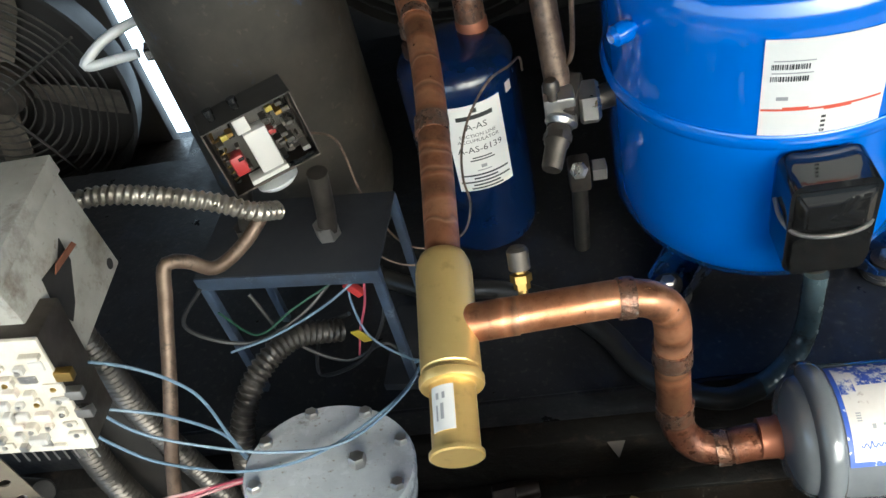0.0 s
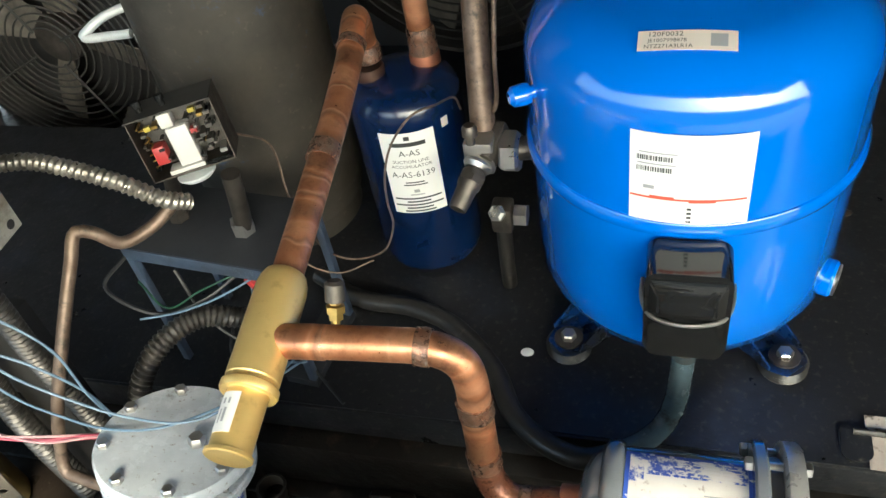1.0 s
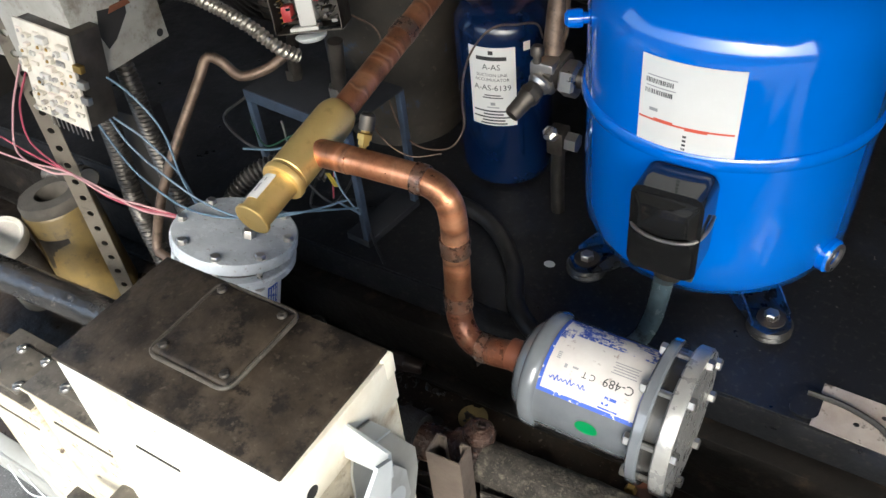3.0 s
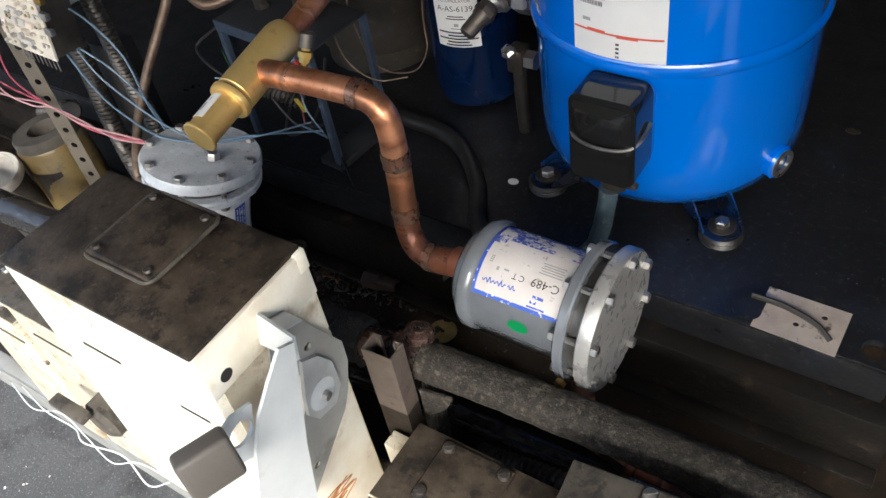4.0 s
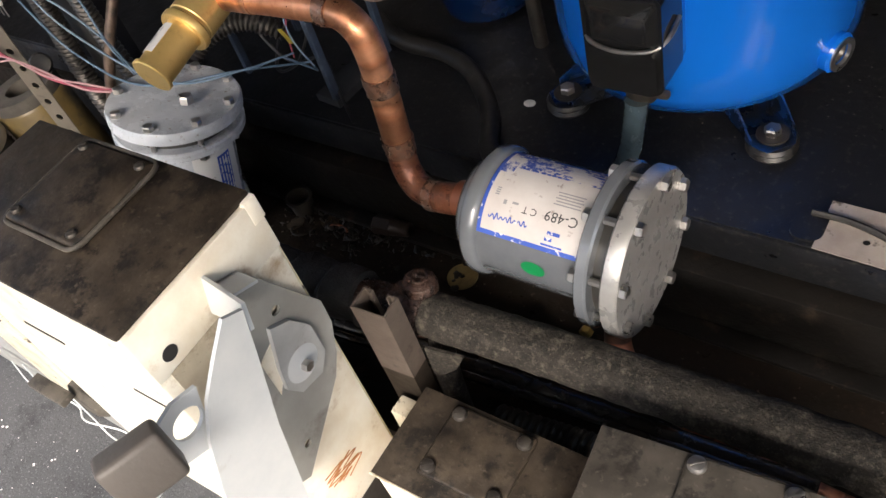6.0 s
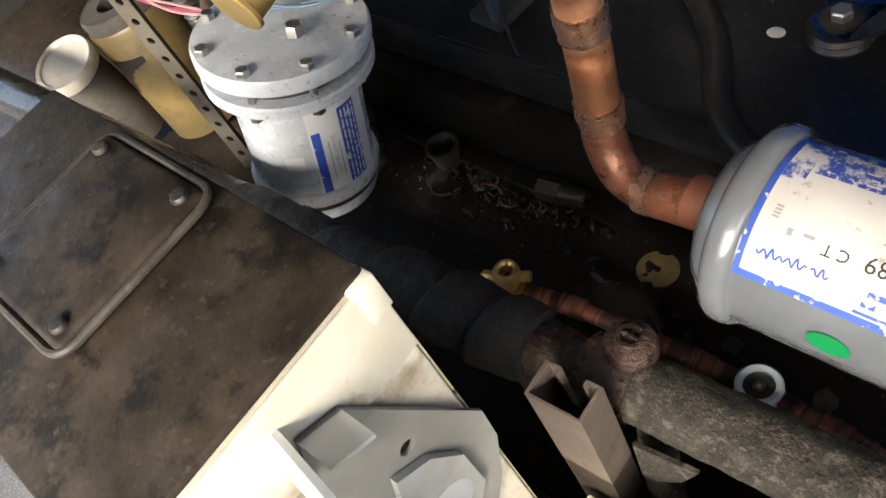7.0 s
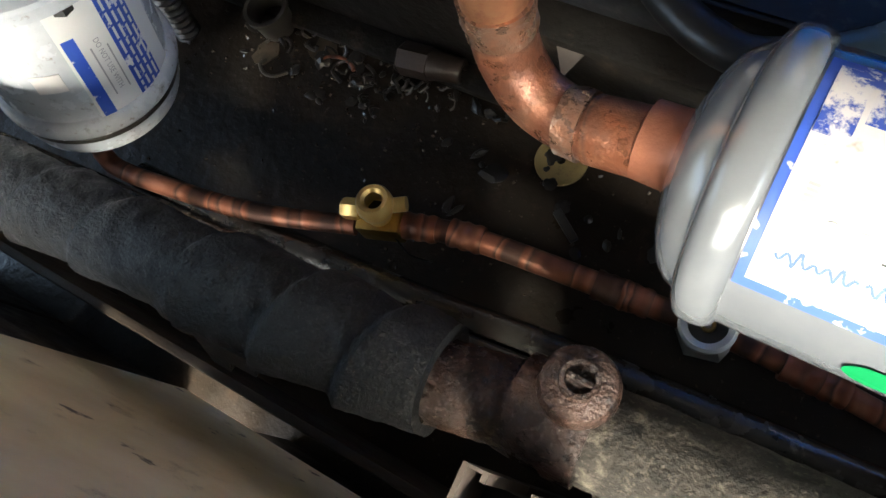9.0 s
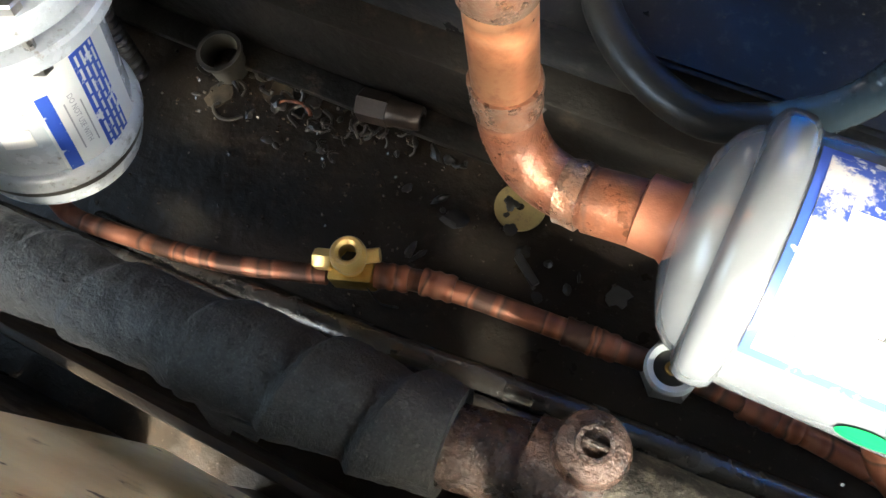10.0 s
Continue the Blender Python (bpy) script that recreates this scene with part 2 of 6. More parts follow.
M["tan_label"] = material("tan_nameplate", (0.66, 0.58, 0.51), 0.45)
M["bare_plate"] = material("scratched_nameplate", (0.40, 0.33, 0.28), 0.5, 0.3, second=(0.52, 0.46, 0.40), scale=24, fine=(0.09, 0.07, 0.06), fine_scale=55, fine_cut=(0.62, 0.7), bump=0.3)
M["asphalt"] = material("asphalt", (0.052, 0.052, 0.0535), 0.88, spec=0.3, second=(0.075, 0.074, 0.074), scale=3, spots=(0.028, 0.027, 0.028), spot_scale=9, spot_cut=(0.5, 0.7),
                        fine=(0.15, 0.148, 0.145), fine_scale=230, fine_cut=(0.58, 0.72), bump=1.0, bump_scale=190)
M["conduit"] = material("dull_flex_steel", (0.36, 0.33, 0.285), 0.36, 0.75, second=(0.24, 0.21, 0.175), scale=40, rough_vary=0.12, spots=(0.09, 0.075, 0.06), spot_scale=60, spot_cut=(0.56, 0.70))
M["conduit_dark"] = material("dark_flex_conduit", (0.10, 0.09, 0.08), 0.42, 0.7, second=(0.05, 0.045, 0.04), scale=20, rough_vary=0.12)
M["tank"] = material("sooty_tank_paint", (0.026, 0.023, 0.019), 0.5, second=(0.055, 0.047, 0.037), scale=11, rough_vary=0.12,
                     spots=(0.035, 0.060, 0.11), spot_scale=22, spot_cut=(0.60, 0.68), fine=(0.085, 0.072, 0.055), fine_scale=70, fine_cut=(0.62, 0.75), bump=0.3, bump_scale=60)
M["stand"] = material("dusty_blue_stand", (0.014, 0.016, 0.021), 0.6, second=(0.024, 0.024, 0.026), scale=8, rough_vary=0.12, bump=0.3,
                      spots=(0.03, 0.045, 0.085), spot_scale=9, spot_cut=(0.62, 0.75))
M["white_part"] = material("white_plastic", (0.52, 0.50, 0.47), 0.4)
M["circuit"] = material("dusty_circuit_board", (0.03, 0.027, 0.023), 0.6, second=(0.06, 0.053, 0.044), scale=40, bump=0.4, bump_scale=150)
M["ceramic"] = material("bright_terminal_block", (0.52, 0.47, 0.39), 0.45, second=(0.66, 0.61, 0.53), scale=30, bump=0.3, bump_scale=120)
M["red_part"] = material("red_plastic", (0.34, 0.03, 0.03), 0.4)
M["yellow_part"] = material("yellow_plastic", (0.34, 0.26, 0.03), 0.45)
M["pink_wire"] = material("faded_red_wire", (0.30, 0.055, 0.085), 0.5)
M["pale_wire"] = material("pale_pink_wire", (0.42, 0.24, 0.25), 0.5)
M["blue_wire"] = material("pale_blue_wire", (0.12, 0.18, 0.25), 0.45)
M["green_wire"] = material("green_wire", (0.010, 0.045, 0.025), 0.5)
M["black_wire"] = material("black_wire", (0.015, 0.015, 0.016), 0.45)
M["thin_tube"] = material("dull_capillary_tube", (0.115, 0.078, 0.057), 0.5, 0.55, second=(0.19, 0.135, 0.10), scale=50, spots=(0.045, 0.036, 0.03), spot_scale=60, spot_cut=(0.52, 0.66), bump=0.25)
M["can_yellow"] = material("faded_yellow_can", (0.16, 0.108, 0.034), 0.45, second=(0.11, 0.078, 0.032), scale=24, rough_vary=0.1, spots=(0.075, 0.055, 0.03), spot_scale=40, spot_cut=(0.54, 0.68))
M["felt"] = material("filter_core", (0.075, 0.065, 0.053), 0.9, second=(0.050, 0.043, 0.035), scale=35, bump=0.6, bump_scale=140)
M["washer"] = material("yellow_fibre_washer", (0.36, 0.26, 0.10), 0.6, second=(0.28, 0.20, 0.08), scale=60, spots=(0.10, 0.07, 0.04), spot_scale=60, spot_cut=(0.6, 0.7), bump=0.3)
M["rust"] = material("red_marker", (0.34, 0.15, 0.055), 0.6)
M["debris"] = material("oily_scraps", (0.018, 0.014, 0.011), 0.35, second=(0.034, 0.027, 0.02), scale=30, random_tint=0.3, bump=0.4)
M["ice"] = material("frosted_old_copper", (0.036, 0.021, 0.016), 0.25, 0.2, second=(0.070, 0.036, 0.025), scale=50, rough_vary=0.15, spots=(0.020, 0.014, 0.012), spot_scale=70, spot_cut=(0.5, 0.62), fine=(0.22, 0.17, 0.14), fine_scale=420, fine_cut=(0.64, 0.72), bump=1.0, bump_scale=320)
M["glass"] = material("sight_glass", (0.05, 0.05, 0.05), 0.06, second=(0.07, 0.065, 0.05), scale=60, coat=0.8)
M["fan_blade"] = material("dusty_fan_blade", (0.06, 0.052, 0.043), 0.7, second=(0.14, 0.12, 0.095), scale=20, bump=0.3)
M["guard"] = material("dusty_wire_guard", (0.022, 0.020, 0.018), 0.6, second=(0.040, 0.036, 0.031), scale=20)


# ---- mesh helpers ----
def root_of(ob):
    while ob.parent:
        ob = ob.parent
    return ob


def finish(bm, smooth=True, sharp=35):
    bmesh.ops.recalc_face_normals(bm, faces=bm.faces)
    if smooth:
        lim = radians(sharp)
        for f in bm.faces:
            f.smooth = True
        for e in bm.edges:
            e.smooth = len(e.link_faces) == 2 and e.calc_face_angle(3.2) < lim
    return bm


def thing(name, at, label, category, group="", kind=""):
    ob = new(name)
    ob.location = at
    ob.empty_display_size = 0.02
    return tagged(ob, label, category, group, kind)


def part(name, bm, mat, parent, label=""):
    finish(bm)
    bm.transform(Matrix.Translation(-Vector(root_of(parent).location)))
    me = bpy.data.meshes.new(name)
    bm.to_mesh(me)
    bm.free()
    me.materials.append(M[mat])
    ob = new(name, me)
    ob.parent = parent
    return tagged(ob, label)


def single(name, bm, mat, label="", category="", group="", kind="", at=(0, 0, 0)):
    finish(bm)
    bm.transform(Matrix.Translation(-Vector(at)))
    me = bpy.data.meshes.new(name)
    bm.to_mesh(me)
    bm.free()
    me.materials.append(M[mat])
    ob = new(name, me)
    ob.location = at
    return tagged(ob, label, category, group, kind)


def moved(t, dx, dy, dz, turn=0.0):
    """Sets a finished thing over by a few millimetres, and turns it about its base."""
    t.location += Vector((dx, dy, dz))
    t.rotation_euler.z = radians(turn)
    return t


def block(x0, x1, y0, y1, z0, z1, bevel=0.002, seg=2, bm=None, m=None):
    b = bmesh.new()
    bmesh.ops.create_cube(b, size=1)
    b.transform(Matrix.Translation(((x0 + x1) / 2, (y0 + y1) / 2, (z0 + z1) / 2)) @ Matrix.Diagonal((abs(x1 - x0), abs(y1 - y0), abs(z1 - z0), 1)))
    if bevel:
        bmesh.ops.bevel(b, geom=b.edges[:], offset=bevel, segments=seg, affect="EDGES", profile=0.5)
    if m is not None:
        b.transform(m)
    return join(bm, b)


def join(bm, b):
    if bm is None:
        return b
    me = bpy.data.meshes.new("tmp")
    b.to_mesh(me)
    b.free()
    bm.from_mesh(me)
    bpy.data.meshes.remove(me)
    return bm


def lathe(profile, seg=48, m=None, bm=None, closed=False):
    """Turns (radius, height) pairs round z."""
    b = bmesh.new()
    rings = []
    for r, z in profile:
        if r < 1e-6:
            rings.append([b.verts.new((0, 0, z))])
        else:
            rings.append([b.verts.new((r * math.cos(2 * math.pi * i / seg), r * math.sin(2 * math.pi * i / seg), z)) for i in range(seg)])
    pairs = list(zip(rings, rings[1:])) + ([(rings[-1], rings[0])] if closed else [])
    for a, c in pairs:
        for i in range(seg):
            j = (i + 1) % seg
            if len(a) == 1 and len(c) == 1:
                continue
            if len(a) == 1:
                b.faces.new((a[0], c[j], c[i]))
            elif len(c) == 1:
                b.faces.new((a[i], a[j], c[0]))
            else:
                b.faces.new((a[i], a[j], c[j], c[i]))
    if m is not None:
        b.transform(m)
    return join(bm, b)


def smooth_path(pts, step):
    P = [Vector(p) for p in pts]
    P = [P[0] * 2 - P[1]] + P + [P[-1] * 2 - P[-2]]
    out = []
    for i in range(1, len(P) - 2):
        p0, p1, p2, p3 = P[i - 1:i + 3]
        k = max(2, int((p2 - p1).length / step))
        t0, t1 = 0.0, max(1e-5, (p1 - p0).length ** 0.5)
        t2 = t1 + max(1e-5, (p2 - p1).length ** 0.5)
        t3 = t2 + max(1e-5, (p3 - p2).length ** 0.5)
        for q in range(k):
            t = t1 + (t2 - t1) * q / k
            a1 = p0 * ((t1 - t) / (t1 - t0)) + p1 * ((t - t0) / (t1 - t0))
            a2 = p1 * ((t2 - t) / (t2 - t1)) + p2 * ((t - t1) / (t2 - t1))
            a3 = p2 * ((t3 - t) / (t3 - t2)) + p3 * ((t - t2) / (t3 - t2))
            b1 = a1 * ((t2 - t) / (t2 - t0)) + a2 * ((t - t0) / (t2 - t0))
            b2 = a2 * ((t3 - t) / (t3 - t1)) + a3 * ((t - t1) / (t3 - t1))
            out.append(b1 * ((t2 - t) / (t2 - t1)) + b2 * ((t - t1) / (t2 - t1)))
    out.append(P[-2])
    return out


def tube(pts, r, seg=14, step=0.006, shape=None, curve=True, caps=True, bm=None):
    """A round bar along a path; shape(s, angle) scales its radius at the length s."""
    path = smooth_path(pts, step) if curve else [Vector(p) for p in pts]
    b = bmesh.new()
    along = b.verts.layers.float.new("along")
    rings, s = [], 0.0
    tan = (path[1] - path[0]).normalized()
    nrm = tan.orthogonal().normalized()
    for i, p in enumerate(path):
        t = (path[min(i + 1, len(path) - 1)] - path[max(i - 1, 0)]).normalized()
        nrm = (nrm - t * nrm.dot(t)).normalized()
        bi = t.cross(nrm)
        if i:
            s += (p - path[i - 1]).length
        ring = []
        for k in range(seg):
            a = 2 * math.pi * k / seg
            rr = r * (shape(s, a) if shape else 1.0)
            ring.append(b.verts.new(p + (nrm * math.cos(a) + bi * math.sin(a)) * rr))
            ring[-1][along] = s
        rings.append(ring)
    for a, c in zip(rings, rings[1:]):
        for i in range(seg):
            j = (i + 1) % seg
            b.faces.new((a[i], a[j], c[j], c[i]))
    if caps:
        b.faces.new(rings[0][::-1])
        b.faces.new(rings[-1])
    return join(bm, b)


def corrugated(pts, r, pitch=0.007, depth=0.12, seg=16):
    return tube(pts, r, seg, pitch / 5, lambda s, a: 1 + depth * math.sin(2 * math.pi * s / pitch + a))


def prism(outline, depth, m, holes=(), bevel=0.0):
    """A flat outline in local xy, thickened along local z, with round holes (x, y, r)."""
    b = bmesh.new()
    loops = [[b.verts.new((x, y, 0)) for x, y in outline]]
    for hx, hy, hr in holes:
        loops.append([b.verts.new((hx + hr * math.cos(2 * math.pi * i / 20), hy + hr * math.sin(2 * math.pi * i / 20), 0)) for i in range(20)])
    edges = [b.edges.new((lp[i], lp[(i + 1) % len(lp)])) for lp in loops for i in range(len(lp))]
    bmesh.ops.triangle_fill(b, use_beauty=True, use_dissolve=False, edges=edges)
    ext = bmesh.ops.extrude_face_region(b, geom=b.faces[:])
    bmesh.ops.translate(b, verts=[v for v in ext["geom"] if isinstance(v, bmesh.types.BMVert)], vec=(0, 0, depth))
    b.transform(m)
    return b


def rounded(w, h, r, n=6):
    pts = []
    for cx, cy, a0 in ((w / 2 - r, h / 2 - r, 0), (-w / 2 + r, h / 2 - r, 90), (-w / 2 + r, -h / 2 + r, 180), (w / 2 - r, -h / 2 + r, 270)):
        for i in range(n + 1):
            a = radians(a0 + 90 * i / n)
            pts.append((cx + r * math.cos(a), cy + r * math.sin(a)))
    return pts


def frame_of(origin, xdir, ydir):
    """A matrix with local x and y along the given ways."""
    x = Vector(xdir).normalized()
    z = x.cross(Vector(ydir)).normalized()
    y = z.cross(x)
    return Matrix.Translation(origin) @ Matrix((x, y, z)).transposed().to_4x4()


def bolt(at, axis=(0, 0, 1), r=0.007, h=0.006, washer=0.0, bm=None):
    """A hexagon head with a chamfer, and a washer under it."""
    q = Vector(axis).normalized().to_track_quat("Z", "Y").to_matrix().to_4x4()
    m = Matrix.Translation(at) @ q
    if washer:
        bm = lathe([(0, 0), (washer, 0), (washer, 0.0016), (0, 0.0016)], 20, m, bm)
        m = m @ Matrix.Translation((0, 0, 0.0016))
    return lathe([(0, 0), (r, 0), (r, h * 0.8), (r * 0.82, h), (0, h)], 6, m, bm)


def screw(at, axis=(0, 0, 1), r=0.006, h=0.004, bm=None):
    """A round slotted screw head."""
    q = Vector(axis).normalized().to_track_quat("Z", "Y").to_matrix().to_4x4()
    m = Matrix.Translation(at) @ q
    bm = lathe([(0, 0), (r, 0), (r, h * 0.35), (r * 0.8, h * 0.8), (r * 0.35, h), (0, h)], 16, m, bm)
    return block(-r * 0.85, r * 0.85, -r * 0.12, r * 0.12, h * 0.85, h * 1.06, 0, 1, bm, m @ pose(0, 0, 0, 0, 0, 35))


def wrapped(w, h, wrap, thick=0.0006, nx=14):
    """A thin sheet of width w and height h, laid on a surface by wrap(x, y, lift)."""
    b = bmesh.new()
    rows = [[[b.verts.new(wrap(-w / 2 + w * i / nx, y, t)) for i in range(nx + 1)] for y in (-h / 2, h / 2)] for t in (0.0, thick)]
    for k in (0, 1):
        for i in range(nx):
            b.faces.new((rows[k][0][i], rows[k][0][i + 1], rows[k][1][i + 1], rows[k][1][i]))
    for i in range(nx):
        for j in (0, 1):
            b.faces.new((rows[0][j][i], rows[0][j][i + 1], rows[1][j][i + 1], rows[1][j][i]))
    for i in (0, nx):
        b.faces.new((rows[0][0][i], rows[0][1][i], rows[1][1][i], rows[1][0][i]))
    return b


def bars(rects, wrap, lift, bm=None):
    """Printed bars: (x, y, w, h) on a wrapped sheet."""
    b = bm or bmesh.new()
    for x, y, w, h in rects:
        n = max(1, int(w / 0.006))
        lo = [b.verts.new(wrap(x - w / 2 + w * i / n, y - h / 2, lift)) for i in range(n + 1)]
        hi = [b.verts.new(wrap(x - w / 2 + w * i / n, y + h / 2, lift)) for i in range(n + 1)]
        for i in range(n):
            b.faces.new((lo[i], lo[i + 1], hi[i + 1], hi[i]))
    return b


def words(text, size, x, y, wrap, lift, turn=0, bm=None):
    """Flat lettering, centred at x, y of a wrapped sheet."""
    cu = bpy.data.curves.new("tmp_text", "FONT")
    cu.body, cu.size, cu.align_x, cu.align_y, cu.resolution_u = text, size, "CENTER", "CENTER", 2
    ob = new("tmp_text", cu)
    me = bpy.data.meshes.new_from_object(ob)
    bpy.data.objects.remove(ob)
    bpy.data.curves.remove(cu)
    b = bmesh.new()
    b.from_mesh(me)
    bpy.data.meshes.remove(me)
    c, s = math.cos(radians(turn)), math.sin(radians(turn))
    for v in b.verts:
        v.co = wrap(x + c * v.co.x - s * v.co.y, y + s * v.co.x + c * v.co.y, lift)
    return join(bm, b)


def round_wall(cx, cy, r, angle, z):
    """A wrap() on an upright cylinder: x runs round it to the right of the viewer, y up."""
    def wrap(x, y, lift):
        a = angle + x / r
        return Vector((cx + (r + lift) * math.cos(a), cy + (r + lift) * math.sin(a), z + y))
    return wrap


def flat_wall(origin, xdir, ydir):
    m = frame_of(origin, xdir, ydir)
    return lambda x, y, lift: m @ Vector((x, y, lift))
M["angle"] = material("greasy_dark_angle", (0.024, 0.0185, 0.0135), 0.6, spec=0.2, second=(0.036, 0.027, 0.019), scale=11, rough_vary=0.15, spots=(0.06, 0.04, 0.025), spot_scale=20, spot_cut=(0.6, 0.75), bump=0.5, bump_scale=80)
M["daylight"] = bpy.data.materials.new("daylight_backdrop")
M["daylight"].use_nodes = True
M["daylight"].node_tree.nodes["Principled BSDF"].inputs["Emission Color"].default_value = (0.80, 0.88, 1.0, 1)
M["daylight"].node_tree.nodes["Principled BSDF"].inputs["Emission Strength"].default_value = 1.2
M["channel"] = material("pinkish_dusty_channel", (0.090, 0.069, 0.056), 0.55, 0.1, second=(0.125, 0.098, 0.080), scale=24, rough_vary=0.1, spots=(0.035, 0.025, 0.02), spot_scale=44, spot_cut=(0.56, 0.72), bump=0.2, bump_scale=160)
M["box_zinc"] = material("stained_zinc_sheet", (0.46, 0.445, 0.405), 0.42, 0.25, second=(0.36, 0.34, 0.30), scale=22, rough_vary=0.12, spots=(0.17, 0.14, 0.105), spot_scale=16, spot_cut=(0.55, 0.72), fine=(0.25, 0.22, 0.18), fine_scale=120, fine_cut=(0.62, 0.74), bump=0.2, bump_scale=80)
M["angle_tan"] = material("dusty_tan_angle", (0.14, 0.122, 0.094), 0.55, 0.1, second=(0.12, 0.10, 0.078), scale=20, rough_vary=0.1, spots=(0.05, 0.04, 0.03), spot_scale=30, spot_cut=(0.56, 0.7), bump=0.2)
M["ink_worn"] = material("rubbed_blue_print", (0.025, 0.06, 0.34), 0.5, second=(0.05, 0.10, 0.42), scale=30, spots=(0.62, 0.59, 0.57), spot_scale=38, spot_cut=(0.50, 0.56), fine=(0.62, 0.59, 0.57), fine_scale=200, fine_cut=(0.58, 0.64))
M["machined"] = material("machined_steel_cover", (0.42, 0.41, 0.395), 0.32, 0.5, second=(0.33, 0.32, 0.305), scale=40, rough_vary=0.12, fine=(0.20, 0.18, 0.16), fine_scale=170, fine_cut=(0.62, 0.74), bump=0.15, bump_scale=150)
M["stand_edge"] = material("worn_blue_edge", (0.045, 0.065, 0.105), 0.45, second=(0.03, 0.036, 0.05), scale=24, rough_vary=0.1, spots=(0.12, 0.15, 0.19), spot_scale=40, spot_cut=(0.6, 0.72), bump=0.2)
M["blue_foot"] = material("dirty_blue_bracket", (0.005, 0.036, 0.15), 0.28, second=(0.005, 0.014, 0.042), scale=28, rough_vary=0.1, coat=0.3, spots=(0.008, 0.009, 0.012), spot_scale=26, spot_cut=(0.44, 0.56))
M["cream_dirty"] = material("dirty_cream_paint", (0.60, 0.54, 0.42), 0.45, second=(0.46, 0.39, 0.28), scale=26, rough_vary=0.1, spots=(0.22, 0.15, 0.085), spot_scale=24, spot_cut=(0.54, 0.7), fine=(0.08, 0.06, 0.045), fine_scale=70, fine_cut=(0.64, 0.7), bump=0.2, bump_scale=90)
M["galv_worn"] = material("worn_galvanised_crank", (0.48, 0.485, 0.48), 0.42, 0.2, second=(0.40, 0.40, 0.39), scale=40, rough_vary=0.1, spots=(0.25, 0.21, 0.17), spot_scale=45, spot_cut=(0.6, 0.75), bump=0.1)
M["rear_tan"] = material("oil_splashed_tan_paint", (0.78, 0.71, 0.50), 0.45, second=(0.62, 0.53, 0.33), scale=18, rough_vary=0.1, spots=(0.30, 0.24, 0.14), spot_scale=30, spot_cut=(0.58, 0.72), fine=(0.06, 0.045, 0.03), fine_scale=60, fine_cut=(0.66, 0.71), bump=0.2, bump_scale=80)
M["cap_dark"] = material("oily_dark_cap", (0.035, 0.031, 0.026), 0.5, second=(0.055, 0.047, 0.038), scale=40, bump=0.3)


# ---- the setting: ground, enclosure, base frame ----
g = bmesh.new()
bmesh.ops.create_grid(g, x_segments=60, y_segments=60, size=1.0)
for v in g.verts:
    k = 1.2 + 500 * max(0, max(abs(v.co.x), abs(v.co.y)) - 0.9)
    v.co = Vector((v.co.x * k * 2, v.co.y * k * 2, -0.56 + 0.004 * noise.noise(v.co * 30)))
single("ground", g, "asphalt", "grey worn asphalt with light grit", "ground", kind="structure")

b = prism([(-1.25, -0.122), (0.478, -0.122), (0.478, 0.70), (-0.72, 0.70), (-0.72, 0.42), (-1.25, 0.42)], 0.010, Matrix.Translation((0, 0, -0.010)), [(0.456, -0.098, 0.0145)])
plate = single("floor", b, "plate", "oily navy-black steel base plate", "base plate", kind="structure")
b = block(-1.25, 0.478, -0.126, -0.120, -0.052, -0.002, 0.0015)
block(0.474, 0.480, -0.120, 0.70, -0.052, -0.002, 0.0015, bm=b)
single("trim", b, "plate", "turned-down edge of the base plate", "plate edge", kind="structure")
b = block(-1.25, 0.500, -0.150, -0.112, -0.150, -0.060, 0.003)
block(-1.25, 0.500, -0.175, -0.150, -0.150, -0.142, 0.002, bm=b)
single("trim_rail", b, "rail", "grimy steel frame rail under the plate edge", "rail", kind="structure")
b = block(-1.45, 0.98, -0.545, 0.70, -0.172, -0.152, 0.002)
single("floor_pan", b, "pan", "oil-soaked black drip pan", "drip pan", kind="structure")
b = block(-1.45, 0.98, -0.568, -0.545, -0.172, -0.150, 0.002)
block(-1.45, 0.98, -0.572, -0.568, -0.200, -0.150, 0.001, bm=b)
single("trim_front", b, "galv_dull", "pale dented front edge of the drip pan", "pan edge", kind="structure")
b = block(-1.25, 0.98, -0.300, -0.265, -0.556, -0.174, 0.003)
single("trim_skid", b, "steel_dark", "dark steel skid under the pan", "skid", kind="structure")


def wall(name, x0, x1, y0, y1, z0, z1, bm=None):
    return single(name, block(x0, x1, y0, y1, z0, z1, 0.003, bm=bm), "black_wall", "sooty black enclosure panel", "panel", kind="structure")


b = block(-1.45, -0.880, 0.70, 0.73, -0.2, 1.30, 0.003)
block(-0.838, 1.0, 0.70, 0.73, -0.2, 1.30, 0.003, bm=b)
block(-0.880, -0.838, 0.70, 0.73, 0.36, 1.30, 0.0, bm=b)
single("wall_north", b, "black_wall", "sooty black rear panel with a daylight slot", "panel", kind="structure")
wall("wall_west", -1.48, -1.45, -0.35, 0.70, -0.2, 1.30)
wall("wall_east", 0.98, 1.01, -0.35, 0.73, -0.2, 1.30)
single("ceiling", block(-1.48, 1.01, -0.32, 0.73, 1.30, 1.33, 0.003), "black_wall", "sooty black enclosure roof", "roof", kind="structure")


# Added slab, out of view: keeps sun off the interior, leaves box fronts lit.
single("ceiling_canopy", block(-2.4, 2.4, -1.86, -0.30, 1.50, 1.54, 0.003), "black_wall", "unseen dark slab added overhead to shade the interior", "canopy", kind="structure")


